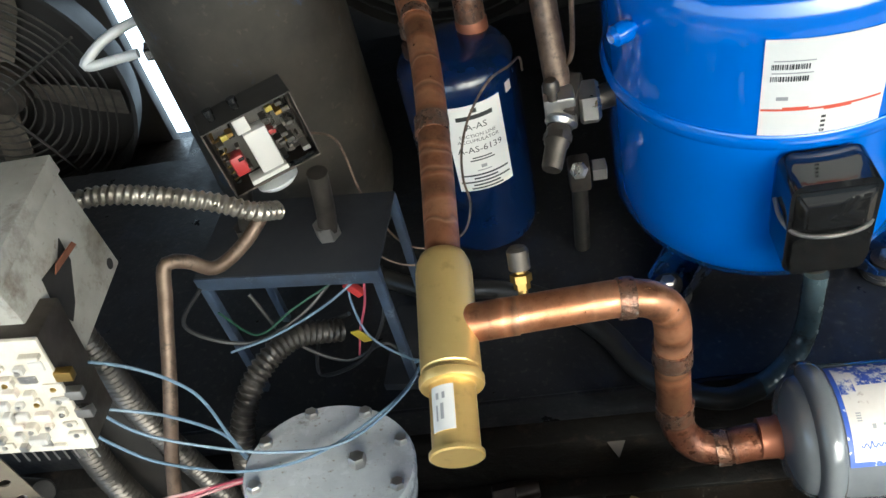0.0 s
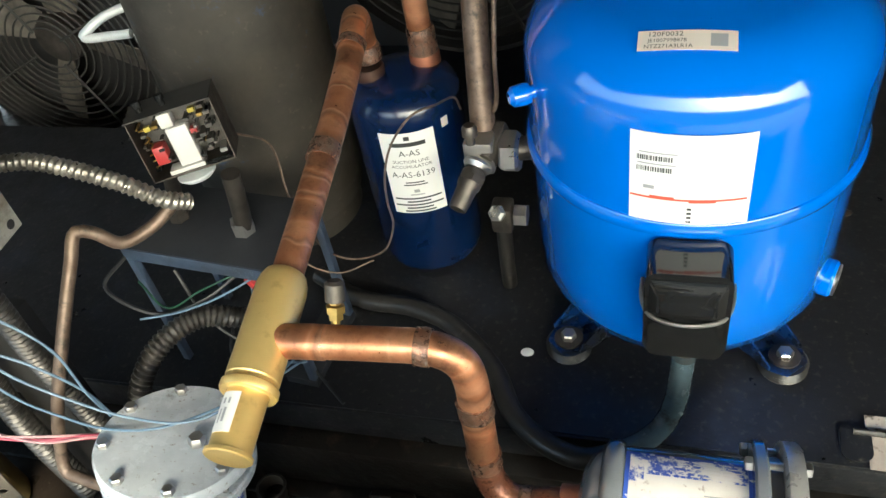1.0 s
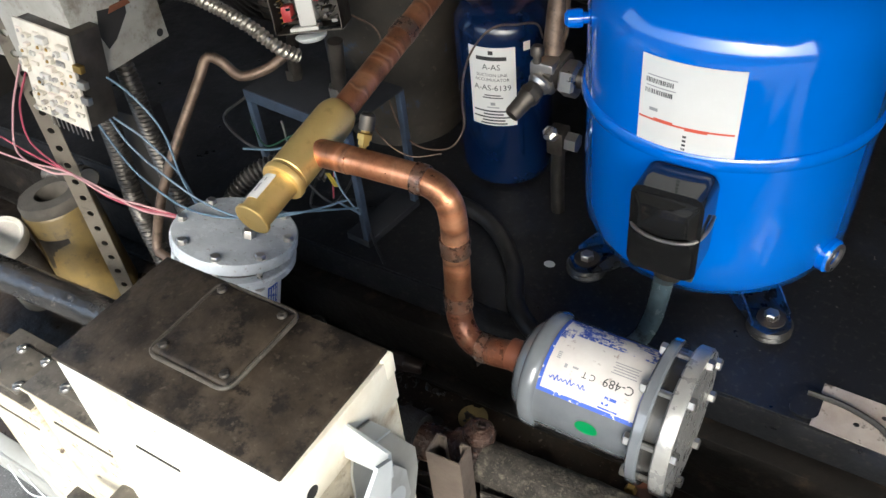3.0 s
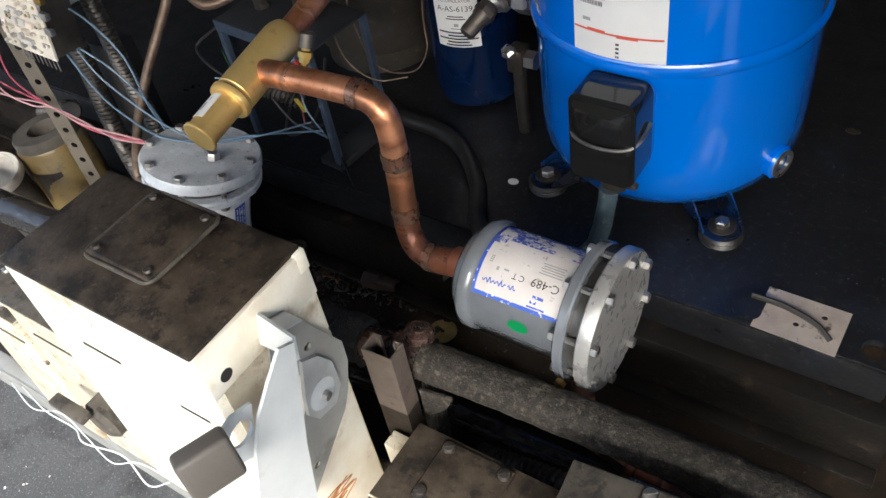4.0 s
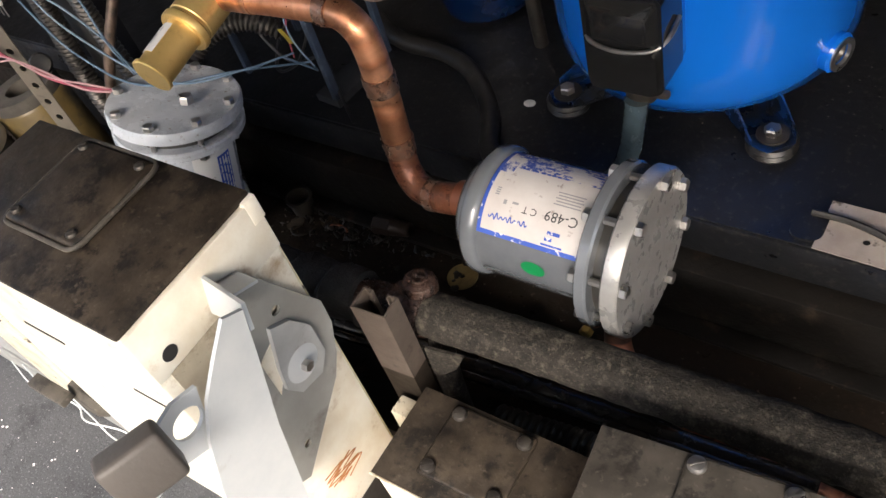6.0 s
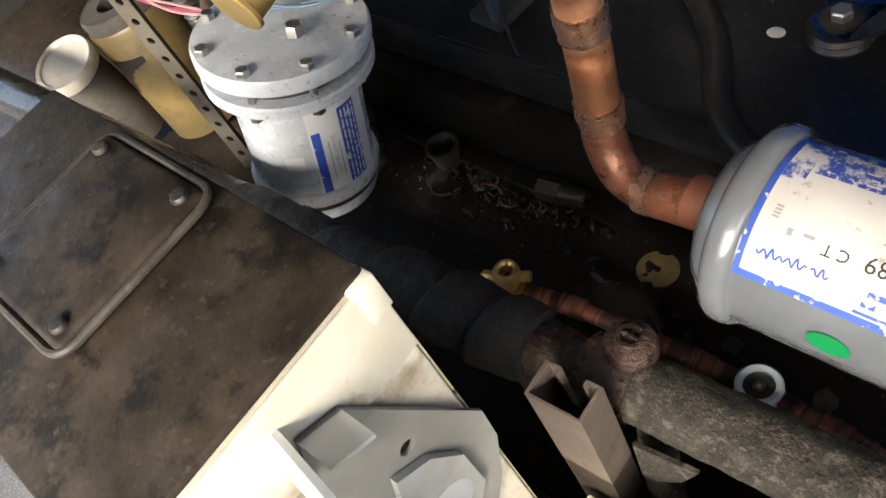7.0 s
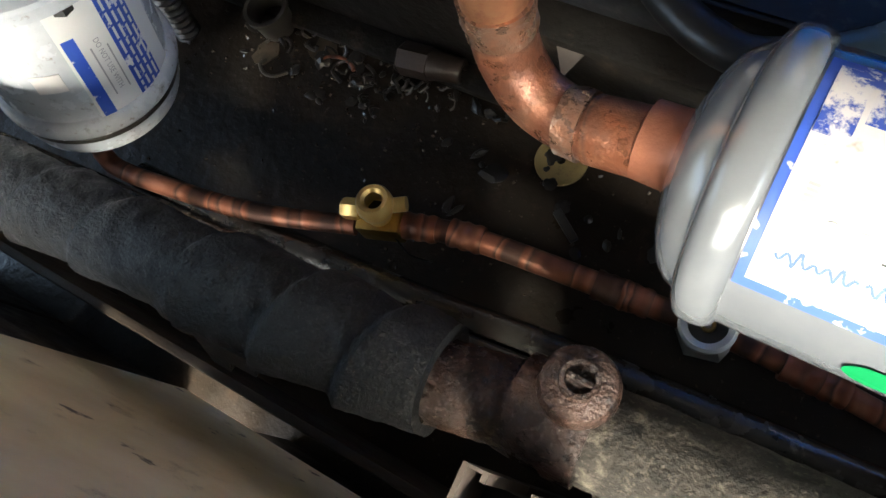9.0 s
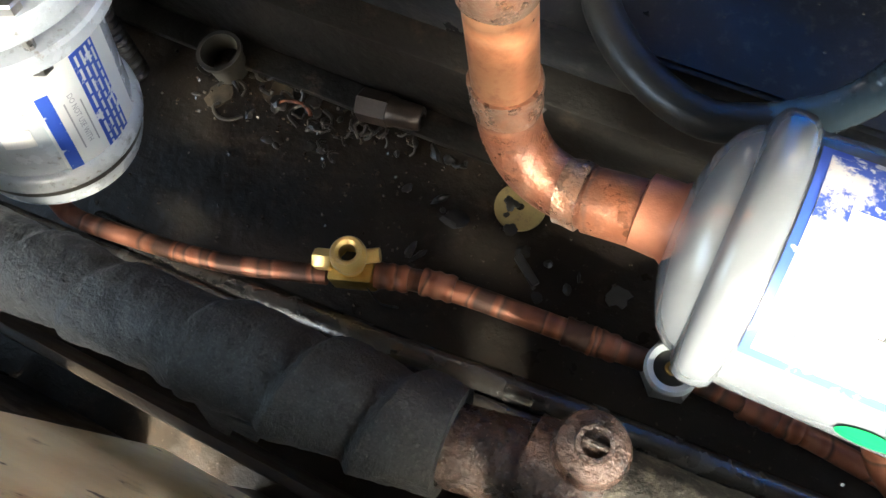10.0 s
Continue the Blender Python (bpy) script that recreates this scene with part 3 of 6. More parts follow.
# Added wall, never in view: trims the sky band reflected in the compressor.
single("backdrop", block(-26, 26, -12.4, -12.0, -0.56, 3.0, 0.0), "galv_dull", "unseen plain grey wall added to block the low sky", "far wall", kind="structure")
single("backdrop_daylight", block(-2.6, 0.2, 1.30, 1.31, -0.55, 0.75, 0.0), "daylight", "plain bright daylight behind the rear slot", "daylight", kind="structure")


# ---- compressor ----
CX, CY, CR = 0.126, 0.119, 0.1726


def foot(parent, x, y, sx, sy):
    """A blue bracket with a rubber mount and a hexagon bolt; sx, sy: the way outwards."""
    out = Vector((sx, sy, 0)).normalized()
    side = Vector((-out.y, out.x, 0))
    c = Vector((x, y, 0))
    m = Matrix.Translation(c)
    mount = part("rubber_mount", lathe([(0, 0.0005), (0.026, 0.0005), (0.028, 0.004), (0.025, 0.008), (0.028, 0.012), (0.025, 0.016), (0, 0.016)], 28, m), "rubber_dark", parent, "dusty black ribbed rubber foot")
    fm = frame_of(c - out * 0.012 + Vector((0, 0, 0.0165)), side, out)
    w = 0.025
    ol = [(-w, -0.06), (w, -0.06), (w, 0.016), (0.016, 0.032), (-0.016, 0.032), (-w, 0.016)]
    br = prism(ol, 0.003, fm)
    for sgn in (-1, 1):
        p = c + side * (sgn * w)
        fm2 = frame_of(p - out * 0.072 + Vector((0, 0, 0.0175)), out, (0, 0, 1))
        join(br, prism([(0, 0), (0.074, 0), (0.074, 0.006), (0.03, 0.034), (0, 0.045)], 0.0025, fm2))
    bracket = part("bracket", br, "blue_foot", parent, "dirty blue mounting bracket")
    bt = lathe([(0.0, 0.0195), (0.0175, 0.0195), (0.0175, 0.0225), (0.0, 0.0225)], 24, m)
    part("washer", bt, "steel_dark", bracket, "grey steel washer")
    part("bolt", bolt((x, y, 0.0225), r=0.0095, h=0.0085), "zinc", bracket, "worn hexagon bolt")


def compressor():
    t = thing("compressor", (CX, CY, 0), "glossy blue domed hermetic compressor with a white rating label", "compressor")
    c = Matrix.Translation((CX, CY, 0))
    prof = [(0, 0.032), (0.09, 0.034), (0.135, 0.044), (0.158, 0.060), (0.168, 0.085), (0.1705, 0.12), (0.1708, 0.258)]
    part("lower_shell", lathe(prof, 96, c), "blue", t)
    part("weld_ring", lathe([(0.1700, 0.254), (0.1755, 0.256), (0.1775, 0.261), (0.1770, 0.268), (0.1745, 0.272), (0.172, 0.273)], 96, c), "blue", t, "raised weld bead round the shell")
    prof = [(0.1726, 0.268), (0.1726, 0.365)]
    for i in range(1, 13):
        a = radians(90 * i / 12)
        prof.append((0.1726 - 0.0726 * (1 - math.cos(a)) if i < 13 else 0, 0.365 + 0.072 * math.sin(a)))
    prof += [(0.07, 0.4435), (0.035, 0.447), (0, 0.448)]
    part("upper_shell", lathe(prof, 96, c), "blue", t)
    for sx, sy, x, y in ((-1, -1, 0, 0), (1, -1, 0.247, 0), (-1, 1, 0.0, 0.24), (1, 1, 0.25, 0.24)):
        foot(t, x, y, sx, sy)
    # rating label
    lw = round_wall(CX, CY, CR + 0.0005, radians(-90), 0.322)
    lab = part("label", wrapped(0.108, 0.106, lw), "paper", t, "white rating label with a red stripe")
    rng = random.Random(3)
    rects = []
    for k in range(2):
        x = -0.047
        while x < -0.016:
            wd = rng.choice((0.0006, 0.0009, 0.0013))
            rects.append((x, 0.0255 - 0.0125 * k, wd, 0.0055))
            x += wd + rng.choice((0.0006, 0.001))
    tagged(part("print", bars(rects, lw, 0.0009), "ink", lab, "small bar codes"), kind="stuff")
    rects = [(-0.030 + 0.004 * rng.random(), 0.0315 - 0.0125 * k - 0.0045 * j, 0.034, 0.0012) for k in range(2) for j in (0, )] + [(-0.036, -0.008, 0.010, 0.004), (0.0, -0.046, 0.003, 0.0025)]
    tagged(part("print", bars(rects, lw, 0.0009), "ink_grey", lab, "small grey type"), kind="stuff")
    b = bars([(-0.001, -0.0205, 0.104, 0.0024)], lw, 0.0009)
    bars([(-0.024, -0.0195, 0.022, 0.0042), (0.012, -0.0212, 0.024, 0.0042)], lw, 0.0010, b)
    part("stripe", b, "ink_red", lab, "red warning stripe")
    tagged(part("print", bars([(0.001, -0.031 - 0.0052 * k, 0.004, 0.0028) for k in range(4)], lw, 0.0009), "ink", lab, "column of small marks"), kind="stuff")
    # model tag on the dome
    a = radians(74)
    o = Vector((CX - 0.010, CY - (0.1000 + 0.0726 * math.cos(a)), 0.365 + 0.072 * math.sin(a)))
    yd = Vector((0, 0.0726 * math.sin(a), 0.072 * math.cos(a))).normalized()
    m = frame_of(o, (1, 0, 0), yd)
    k0 = math.cos(a) / 0.12

    def tw(x, y, lift):
        return m @ Vector((x, y, lift + 0.0012 - k0 * x * x / 2 - 2.0 * y * y))
    tag = part("model_tag", wrapped(0.082, 0.022, tw), "tan_label", t, "tan model tag with black type")
    b = words("120F0032", 0.0075, -0.018, 0.0062, tw, 0.0009)
    words("JE1007998878", 0.0056, -0.0165, -0.0008, tw, 0.0009, bm=b)
    words("NTZ271A3LR1A", 0.0058, -0.0155, -0.0072, tw, 0.0009, bm=b)
    part("lettering", b, "ink", tag, "black printed model numbers")
    part("code_square", bars([(0.026, 0.0, 0.014, 0.014)], tw, 0.0009), "ink_grey", tag, "grey square")
    # side stub and sight port
    q = Vector((-0.88, -0.48, 0)).normalized()
    o = Vector((CX, CY, 0.356)) + q * 0.165
    part("stub", lathe([(0, 0), (0.007, 0), (0.007, 0.012), (0.0105, 0.013), (0.0115, 0.018), (0.0105, 0.030), (0.006, 0.034), (0, 0.034)], 20, Matrix.Translation(o) @ q.to_track_quat("Z", "Y").to_matrix().to_4x4()), "blue", t)
    q = Vector((0.935, -0.355, 0)).normalized()
    o = Vector((CX, CY, 0.095)) + q * 0.162
    qm = Matrix.Translation(o) @ q.to_track_quat("Z", "Y").to_matrix().to_4x4()
    port = part("oil_port", lathe([(0, 0), (0.022, 0), (0.022, 0.014), (0.0195, 0.017), (0.0145, 0.017), (0.0135, 0.012), (0, 0.012)], 28, qm), "blue", t, "round oil sight port")
    part("rim", lathe([(0.0185, 0.0165), (0.0185, 0.019), (0.0125, 0.019), (0.0125, 0.0150)], 28, qm), "zinc", port, "bare steel rim")
    part("glass", lathe([(0, 0.0136), (0.0125, 0.0136)], 24, qm), "glass", port, "dark glass")
    # terminal box
    bx, bz = 0.131, 0.187
    neck = prism(rounded(0.078, 0.112, 0.018), 0.020, frame_of((bx, CY - 0.160, bz + 0.006), (1, 0, 0), (0, 0, 1)))
    part("terminal_neck", neck, "blue", t, "blue welded terminal collar")
    fy = CY - 0.1948
    box = prism(rounded(0.080, 0.116, 0.014), 0.047, frame_of((bx, fy + 0.020, bz + 0.009), (1, 0, 0), (0, 0, 1)))
    tb = part("terminal_box", box, "plastic", t, "glossy black plastic terminal cover")
    b = bmesh.new()
    z0, z1, yb = bz + 0.010, bz + 0.060, fy - 0.0272
    o = [Vector((bx - 0.037, yb, z0)), Vector((bx + 0.037, yb, z0)), Vector((bx + 0.037, yb, z1)), Vector((bx - 0.037, yb, z1))]
    i = [Vector((bx - 0.026, yb - 0.008, z0 + 0.006)), Vector((bx + 0.026, yb - 0.008, z0 + 0.006)), Vector((bx + 0.026, yb - 0.008, z1 - 0.018)), Vector((bx - 0.026, yb - 0.008, z1 - 0.018))]
    ov, iv = [b.verts.new(v) for v in o], [b.verts.new(v) for v in i]
    b.faces.new(iv)
    for k in range(4):
        b.faces.new((ov[k], ov[(k + 1) % 4], iv[(k + 1) % 4], iv[k]))
    b.faces.new(ov[::-1])
    bmesh.ops.bevel(b, geom=b.edges[:], offset=0.002, segments=2, affect="EDGES")
    part("raised_panel", b, "plastic", tb, "bevelled black panel")
    part("lower_panel", prism(rounded(0.070, 0.050, 0.008), 0.006, frame_of((bx, fy - 0.0272, bz - 0.020), (1, 0, 0), (0, 0, 1))), "plastic", tb)
    strap = [(bx - 0.0425, fy + 0.008, bz + 0.022), (bx - 0.0425, fy - 0.012, bz + 0.016), (bx - 0.034, fy - 0.029, bz + 0.010), (bx, fy - 0.0355, bz + 0.006),
             (bx + 0.034, fy - 0.029, bz + 0.010), (bx + 0.0425, fy - 0.012, bz + 0.016), (bx + 0.0425, fy + 0.008, bz + 0.022)]
    part("bail_wire", tube(strap, 0.0023, 10), "zinc", tb, "bent steel retaining wire")
    cl = lathe([(0.0, 0), (0.016, 0), (0.018, -0.006), (0.0175, -0.018), (0.015, -0.022), (0.0, -0.022)], 20, Matrix.Translation((bx + 0.002, fy + 0.006, bz - 0.060)))
    block(bx - 0.025, bx + 0.031, fy + 0.001, fy + 0.011, bz - 0.079, bz - 0.071, 0.003, bm=cl)
    part("cable_gland", cl, "steel_dark", t, "dull metal cable clamp")
    return t


compressor()

HOSE = [(0.133, -0.086, 0.112), (0.131, -0.092, 0.085), (0.128, -0.100, 0.055), (0.118, -0.112, 0.026), (0.098, -0.130, 0.0145), (0.066, -0.151, 0.0135)]
single("conduit_hose", tube(HOSE, 0.0125, 18, 0.003, lambda s, a: 1 + 0.022 * math.sin(2 * math.pi * s / 0.009)), "hose", "grey-blue ribbed conduit hose from the terminal box", "hose")
HOSE = [(0.068, -0.150, 0.0135), (0.034, -0.160, 0.0135), (-0.008, -0.147, 0.0135), (-0.050, -0.113, 0.0135), (-0.083, -0.055, 0.0135), (-0.15, 0.010, 0.014), (-0.21, 0.034, 0.014), (-0.285, 0.042, 0.014), (-0.36, 0.08, 0.014)]
single("rubber_hose", tube(HOSE, 0.0125, 18, 0.006), "rubber_dark", "black rubber hose looping to the plate edge", "hose")


# ---- suction accumulator ----
AX, AY, AR = -0.214, 0.172, 0.070


def accumulator():
    t = thing("suction_accumulator", (AX, AY, 0), "dark blue upright suction accumulator with a white label", "accumulator")
    c = Matrix.Translation((AX, AY, 0))
    prof = [(0, 0.004), (0.05, 0.004), (0.066, 0.012), (0.070, 0.03), (0.070, 0.256), (0.0685, 0.267), (0.062, 0.278), (0.050, 0.287), (0.03, 0.290), (0, 0.291)]
    part("shell", lathe(prof, 72, c), "blue_dark", t)
    for x, y in ((-0.250, 0.166), (-0.188, 0.198)):
        part("neck", lathe([(0, 0.286), (0.0190, 0.286), (0.0190, 0.299), (0.017, 0.302), (0, 0.302)], 24, Matrix.Translation((x, y, 0))), "copper_old", t, "tarnished connection neck")
    lw = round_wall(AX, AY, AR + 0.0004, radians(-76), 0.185)
    lab = part("label", wrapped(0.069, 0.126, lw, nx=12), "paper", t, "white printed accumulator label")
    b = words("A-AS", 0.0125, 0, 0.033, lw, 0.0009)
    words("SUCTION LINE", 0.0068, 0, 0.0205, lw, 0.0009, bm=b)
    words("ACCUMULATOR", 0.0068, 0, 0.0130, lw, 0.0009, bm=b)
    words("A-AS-6139", 0.0125, 0, 0.000, lw, 0.0009, bm=b)
    part("lettering", b, "ink", lab, "black type")
    b = bars([(0, 0.0465, 0.044, 0.0060)], lw, 0.0009)
    bars([(0, 0.0555, 0.007, 0.006), (0, -0.0120, 0.024, 0.0018), (0, -0.0160, 0.030, 0.0018)], lw, 0.0009, b)
    bars([(0, -0.0385 - 0.0052 * k, w, 0.0026) for k, w in enumerate((0.060, 0.030, 0.062, 0.034, 0.040))], lw, 0.0009, b)
    tagged(part("print", b, "ink", lab, "plain black marks"), kind="stuff")
    tagged(part("approval_mark", join(bars([(0, -0.026, 0.007, 0.005)], lw, 0.0009), bars([(0, -0.032, 0.018, 0.0018)], lw, 0.0009)), "ink_grey", lab), kind="stuff")
    lw2 = round_wall(AX, AY, AR + 0.0004, radians(-34), 0.246)
    part("sticker", wrapped(0.010, 0.013, lw2, nx=4), "tan_label", t, "small grey-green round sticker")
    return t


accumulator()


# ---- copper suction line, brass shut-off body, branch to the drier ----
def sleeve(path, r, mat_r=1.0):
    return tube(path, r * mat_r, 24, 0.004)


def suction_line():
    t = thing("suction_pipe", (-0.223, -0.05, 0.33), "heat-stained copper suction pipe bent into the accumulator", "pipe")
    run = [(-0.2145, -0.200, 0.311), (-0.2170, -0.12, 0.327), (-0.2225, -0.01, 0.347), (-0.2325, 0.085, 0.3630), (-0.2395, 0.120, 0.3695), (-0.244, 0.142, 0.3695), (-0.248, 0.158, 0.358), (-0.250, 0.165, 0.338), (-0.250, 0.166, 0.300)]
    part("tube", tube(run, 0.0146, 28, 0.005, caps=False), "copper", t)
    for f, ln in (((-0.2205, -0.060, 0.338), 0.020), ((-0.2340, 0.092, 0.3642), 0.012)):
        d = Vector((-0.003, 0.09, 0.0165)).normalized()
        c = Vector(f)
        part("braze_ring", tube([c - d * ln * 0.5, c, c + d * ln * 0.5], 0.0160, 28, 0.003, lambda s, a: 1 + 0.012 * math.sin(3 * a + 400 * s)), "silver_braze", t, "brazed socket joint")
    part("braze_ring", lathe([(0.0145, 0.300), (0.0178, 0.303), (0.0172, 0.318), (0.0160, 0.322), (0.0145, 0.323)], 28, Matrix.Translation((-0.250, 0.166, 0))), "silver_braze", t, "brazed socket joint")
    return t


moved(suction_line(), 0.0, 0.005, 0.006)
t = thing("outlet_pipe", (-0.188, 0.198, 0.34), "bright copper pipe rising from the accumulator", "pipe")
part("tube", tube([(-0.188, 0.198, 0.300), (-0.188, 0.199, 0.40), (-0.182, 0.22, 0.47), (-0.13, 0.28, 0.50), (-0.02, 0.40, 0.50)], 0.0146, 24, 0.006, caps=False), "copper", t)
part("braze_ring", lathe([(0.0145, 0.300), (0.0178, 0.302), (0.0172, 0.330), (0.0160, 0.336), (0.0145, 0.337)], 28, Matrix.Translation((-0.188, 0.198, 0))), "silver_braze", t, "brazed socket joint")


def brass_body():
    t = thing("brass_check_valve", (-0.2115, -0.29, 0.30), "gold-coloured brass valve body with a stepped closed end", "valve")
    a, e = Vector((-0.2145, -0.208, 0.311)), Vector((-0.209, -0.366, 0.2835))
    d = (e - a).normalized()
    m = Matrix.Translation(a) @ d.to_track_quat("Z", "Y").to_matrix().to_4x4()
    L = (e - a).length
    s = L * 0.655
    body = part("body", lathe([(0.0145, -0.010), (0.0190, -0.007), (0.0218, 0.000), (0.0230, 0.008), (0.0230, s - 0.010), (0.0222, s - 0.009), (0.0222, s - 0.006),
                               (0.0246, s - 0.004), (0.0246, s + 0.001), (0.0236, s + 0.003), (0.0182, s + 0.003), (0.0178, s + 0.004)], 56, m), "brass", t)
    part("end_cap", lathe([(0.0175, s), (0.0175, L - 0.003), (0.0200, L - 0.002), (0.0200, L + 0.001), (0.0186, L + 0.002), (0.016, L + 0.0018), (0, L + 0.001)], 48, m), "brass", t)
    inv = m.inverted()
    up = (inv.to_3x3() @ Vector((-0.30, -0.2, 0.93)))
    ang = math.atan2(up.y, up.x)

    def lw(x, y, lift):
        q = ang + x / 0.0179
        return m @ Vector(((0.0179 + lift) * math.cos(q), (0.0179 + lift) * math.sin(q), s + 0.025 + y))
    lab = part("label", wrapped(0.018, 0.034, lw, nx=8), "paper", t, "small silver-white label")
    tagged(part("print", bars([(0.001, -0.009, 0.007, 0.005), (0.0, 0.003, 0.0025, 0.012), (0.004, 0.004, 0.0015, 0.012)], lw, 0.0009), "ink_grey", lab), kind="stuff")
    return t


moved(brass_body(), 0.0, 0.005, 0.006)


def branch_line():
    t = thing("branch_pipe", (-0.045, -0.258, 0.2), "heat-stained copper pipe stepping down to the filter drier", "pipe")
    run = [(-0.212, -0.262, 0.309), (-0.17, -0.258, 0.309), (-0.105, -0.252, 0.307), (-0.078, -0.250, 0.3055), (-0.058, -0.2495, 0.300), (-0.0455, -0.2500, 0.287), (-0.0415, -0.2505, 0.268), (-0.0415, -0.252, 0.215),
           (-0.0405, -0.257, 0.163)]
    elbow = [(-0.0405, -0.257, 0.163), (-0.0400, -0.2590, 0.148), (-0.0355, -0.2635, 0.129), (-0.023, -0.2690, 0.1150), (-0.002, -0.2720, 0.1105), (0.020, -0.2715, 0.1135), (0.047, -0.2705, 0.1175)]
    part("tube", tube(run, 0.0147, 32, 0.004), "copper", t)
    part("elbow", tube(elbow, 0.0148, 32, 0.004, lambda s, a: 1 + 0.008 * noise.noise(Vector((s * 90, math.cos(a), math.sin(a))))), "copper_red", t, "dull reddened copper elbow")
    part("socket", tube([(0.006, -0.2722, 0.1115), (0.022, -0.2714, 0.1138), (0.036, -0.2708, 0.1158)], 0.0160, 28, 0.003, lambda s, a: 1 + 0.010 * math.sin(2 * a + 90 * s)), "copper_red", t, "swollen brazed socket")
    part("socket", tube([(-0.218, -0.262, 0.3092), (-0.17, -0.258, 0.3090), (-0.158, -0.2572, 0.3086)], 0.0153, 28, 0.004), "copper", t)
    for p, d, ln in (((-0.076, -0.2500, 0.3053), (1, 0.05, -0.10), 0.013), ((-0.0415, -0.2516, 0.231), (0, -0.03, -1), 0.020), ((-0.0404, -0.2575, 0.158), (0.01, -0.08, -1), 0.018), ((-0.002, -0.2720, 0.1107), (1, 0.0, 0.1), 0.011)):
        d = Vector(d).normalized()
        c = Vector(p)
        ln = ln / 2
        part("braze_ring", tube([c - d * ln, c - d * ln * 0.7, c, c + d * ln * 0.7, c + d * ln], 0.0162, 28, 0.002,
                                lambda s, a: 1 + 0.022 * math.sin(2 * a + 300 * s) + 0.016 * math.sin(5 * a - 500 * s)), "silver_braze", t, "silver-grey brazed joint")
    part("access_stem", join(lathe([(0.0065, 0), (0.0065, 0.006), (0.0085, 0.006), (0.0085, 0.012), (0.005, 0.013), (0.005, 0.024), (0, 0.024)], 6, Matrix.Translation((-0.152, -0.240, 0.319)) @ pose(0, 0, 0, -30, 0, 0)),
                             tube([(-0.152, -0.251, 0.309), (-0.152, -0.240, 0.319)], 0.004, 10, 0.004)), "brass_old", t, "small brass access fitting")
    part("access_cap", lathe([(0, 0.016), (0.0085, 0.016), (0.0085, 0.031), (0.006, 0.034), (0, 0.034)], 14, Matrix.Translation((-0.152, -0.240, 0.319)) @ pose(0, 0, 0, -30, 0, 0)), "steel_dark", t, "dark knurled dust cap")
    return t


branch_line()


# ---- filter driers ----
def drier(name, m, label, mat, group, flange_mat, flip):
    """A flanged drier shell along local z: closed dome at 0, bolted cover at 0.19."""
    t = thing(name, m.translation, label, "filter drier", group)
    part("shell", lathe([(0.0165, 0.003), (0.024, 0.004), (0.036, 0.0075), (0.046, 0.0125), (0.0515, 0.0185), (0.0530, 0.0225), (0.0575, 0.0240), (0.0615, 0.0262), (0.0632, 0.0295), (0.0634, 0.0340), (0.0628, 0.0385), (0.0608, 0.0415), (0.0585, 0.0425), (0.0580, 0.0445), (0.0585, 0.048), (0.0585, 0.155), (0.060, 0.160)], 72, m), mat, t)
    part("neck", lathe([(0.0147, -0.014), (0.0178, -0.013), (0.0182, 0.001), (0.0200, 0.0035), (0.024, 0.0045)], 28, m), "copper_old", t, "copper-coated inlet neck")
    fl = part("flange", lathe([(0.056, 0.147), (0.074, 0.147), (0.0765, 0.149), (0.0765, 0.157), (0.0745, 0.159), (0.050, 0.159)], 72, m), mat, t)
    part("gasket", lathe([(0.050, 0.159), (0.0625, 0.159), (0.0625, 0.171), (0.050, 0.171)], 48, m), "rubber", t, "dark gasket gap")
    cover = part("cover_plate", lathe([(0, 0.171), (0.0745, 0.171), (0.0775, 0.173), (0.0775, 0.184), (0.0755, 0.187), (0.03, 0.1875), (0, 0.1875)], 72, m), flange_mat, t, "bolted steel cover plate")
    for k in range(8):
        a = 2 * math.pi * (k + 0.5) / 8
        p = Vector((0.0676 * math.cos(a), 0.0676 * math.sin(a), 0))
        ax = m.to_3x3() @ Vector((0, 0, 1))
        bm = bolt(m @ (p + Vector((0, 0, 0.187))), ax, 0.0066, 0.0062)
        tube([m @ (p + Vector((0, 0, 0.150))), m @ (p + Vector((0, 0, 0.187)))], 0.0035, 8, 0.02, bm=bm)
        bolt(m @ (p + Vector((0, 0, 0.1465))), -ax, 0.0066, 0.0060, bm=bm)
        part("bolt", bm, "zinc", cover, "zinc hexagon bolt")

    def lw_at(angle, zc, turn=1):
        def wrap(x, y, lift):
            a = angle - turn * y / 0.0588
            return m @ Vector(((0.0588 + lift) * math.cos(a), (0.0588 + lift) * math.sin(a), zc + turn * x))
        return wrap
    return t, lw_at


# new drier, lying along x; its label is read from the far side
mx = frame_of((0.0425, -0.2705, 0.1175), (0, 1, 0), (0, 0, 1))
new_drier, at = drier("filter_drier", mx, "grey filter drier with a scuffed blue and white label", "grey", "filter driers", "machined", False)
ld = at(radians(104), 0.0955, -1)


def curve_sheet(w, h, wrap, lift, x0=0.0, y0=0.0):
    b = bmesh.new()
    n = 16
    L = [b.verts.new(wrap(x0 - w / 2, y0 - h / 2 + h * i / n, lift)) for i in range(n + 1)]
    R = [b.verts.new(wrap(x0 + w / 2, y0 - h / 2 + h * i / n, lift)) for i in range(n + 1)]
    for i in range(n):
        b.faces.new((L[i], R[i], R[i + 1], L[i + 1]))
    return b


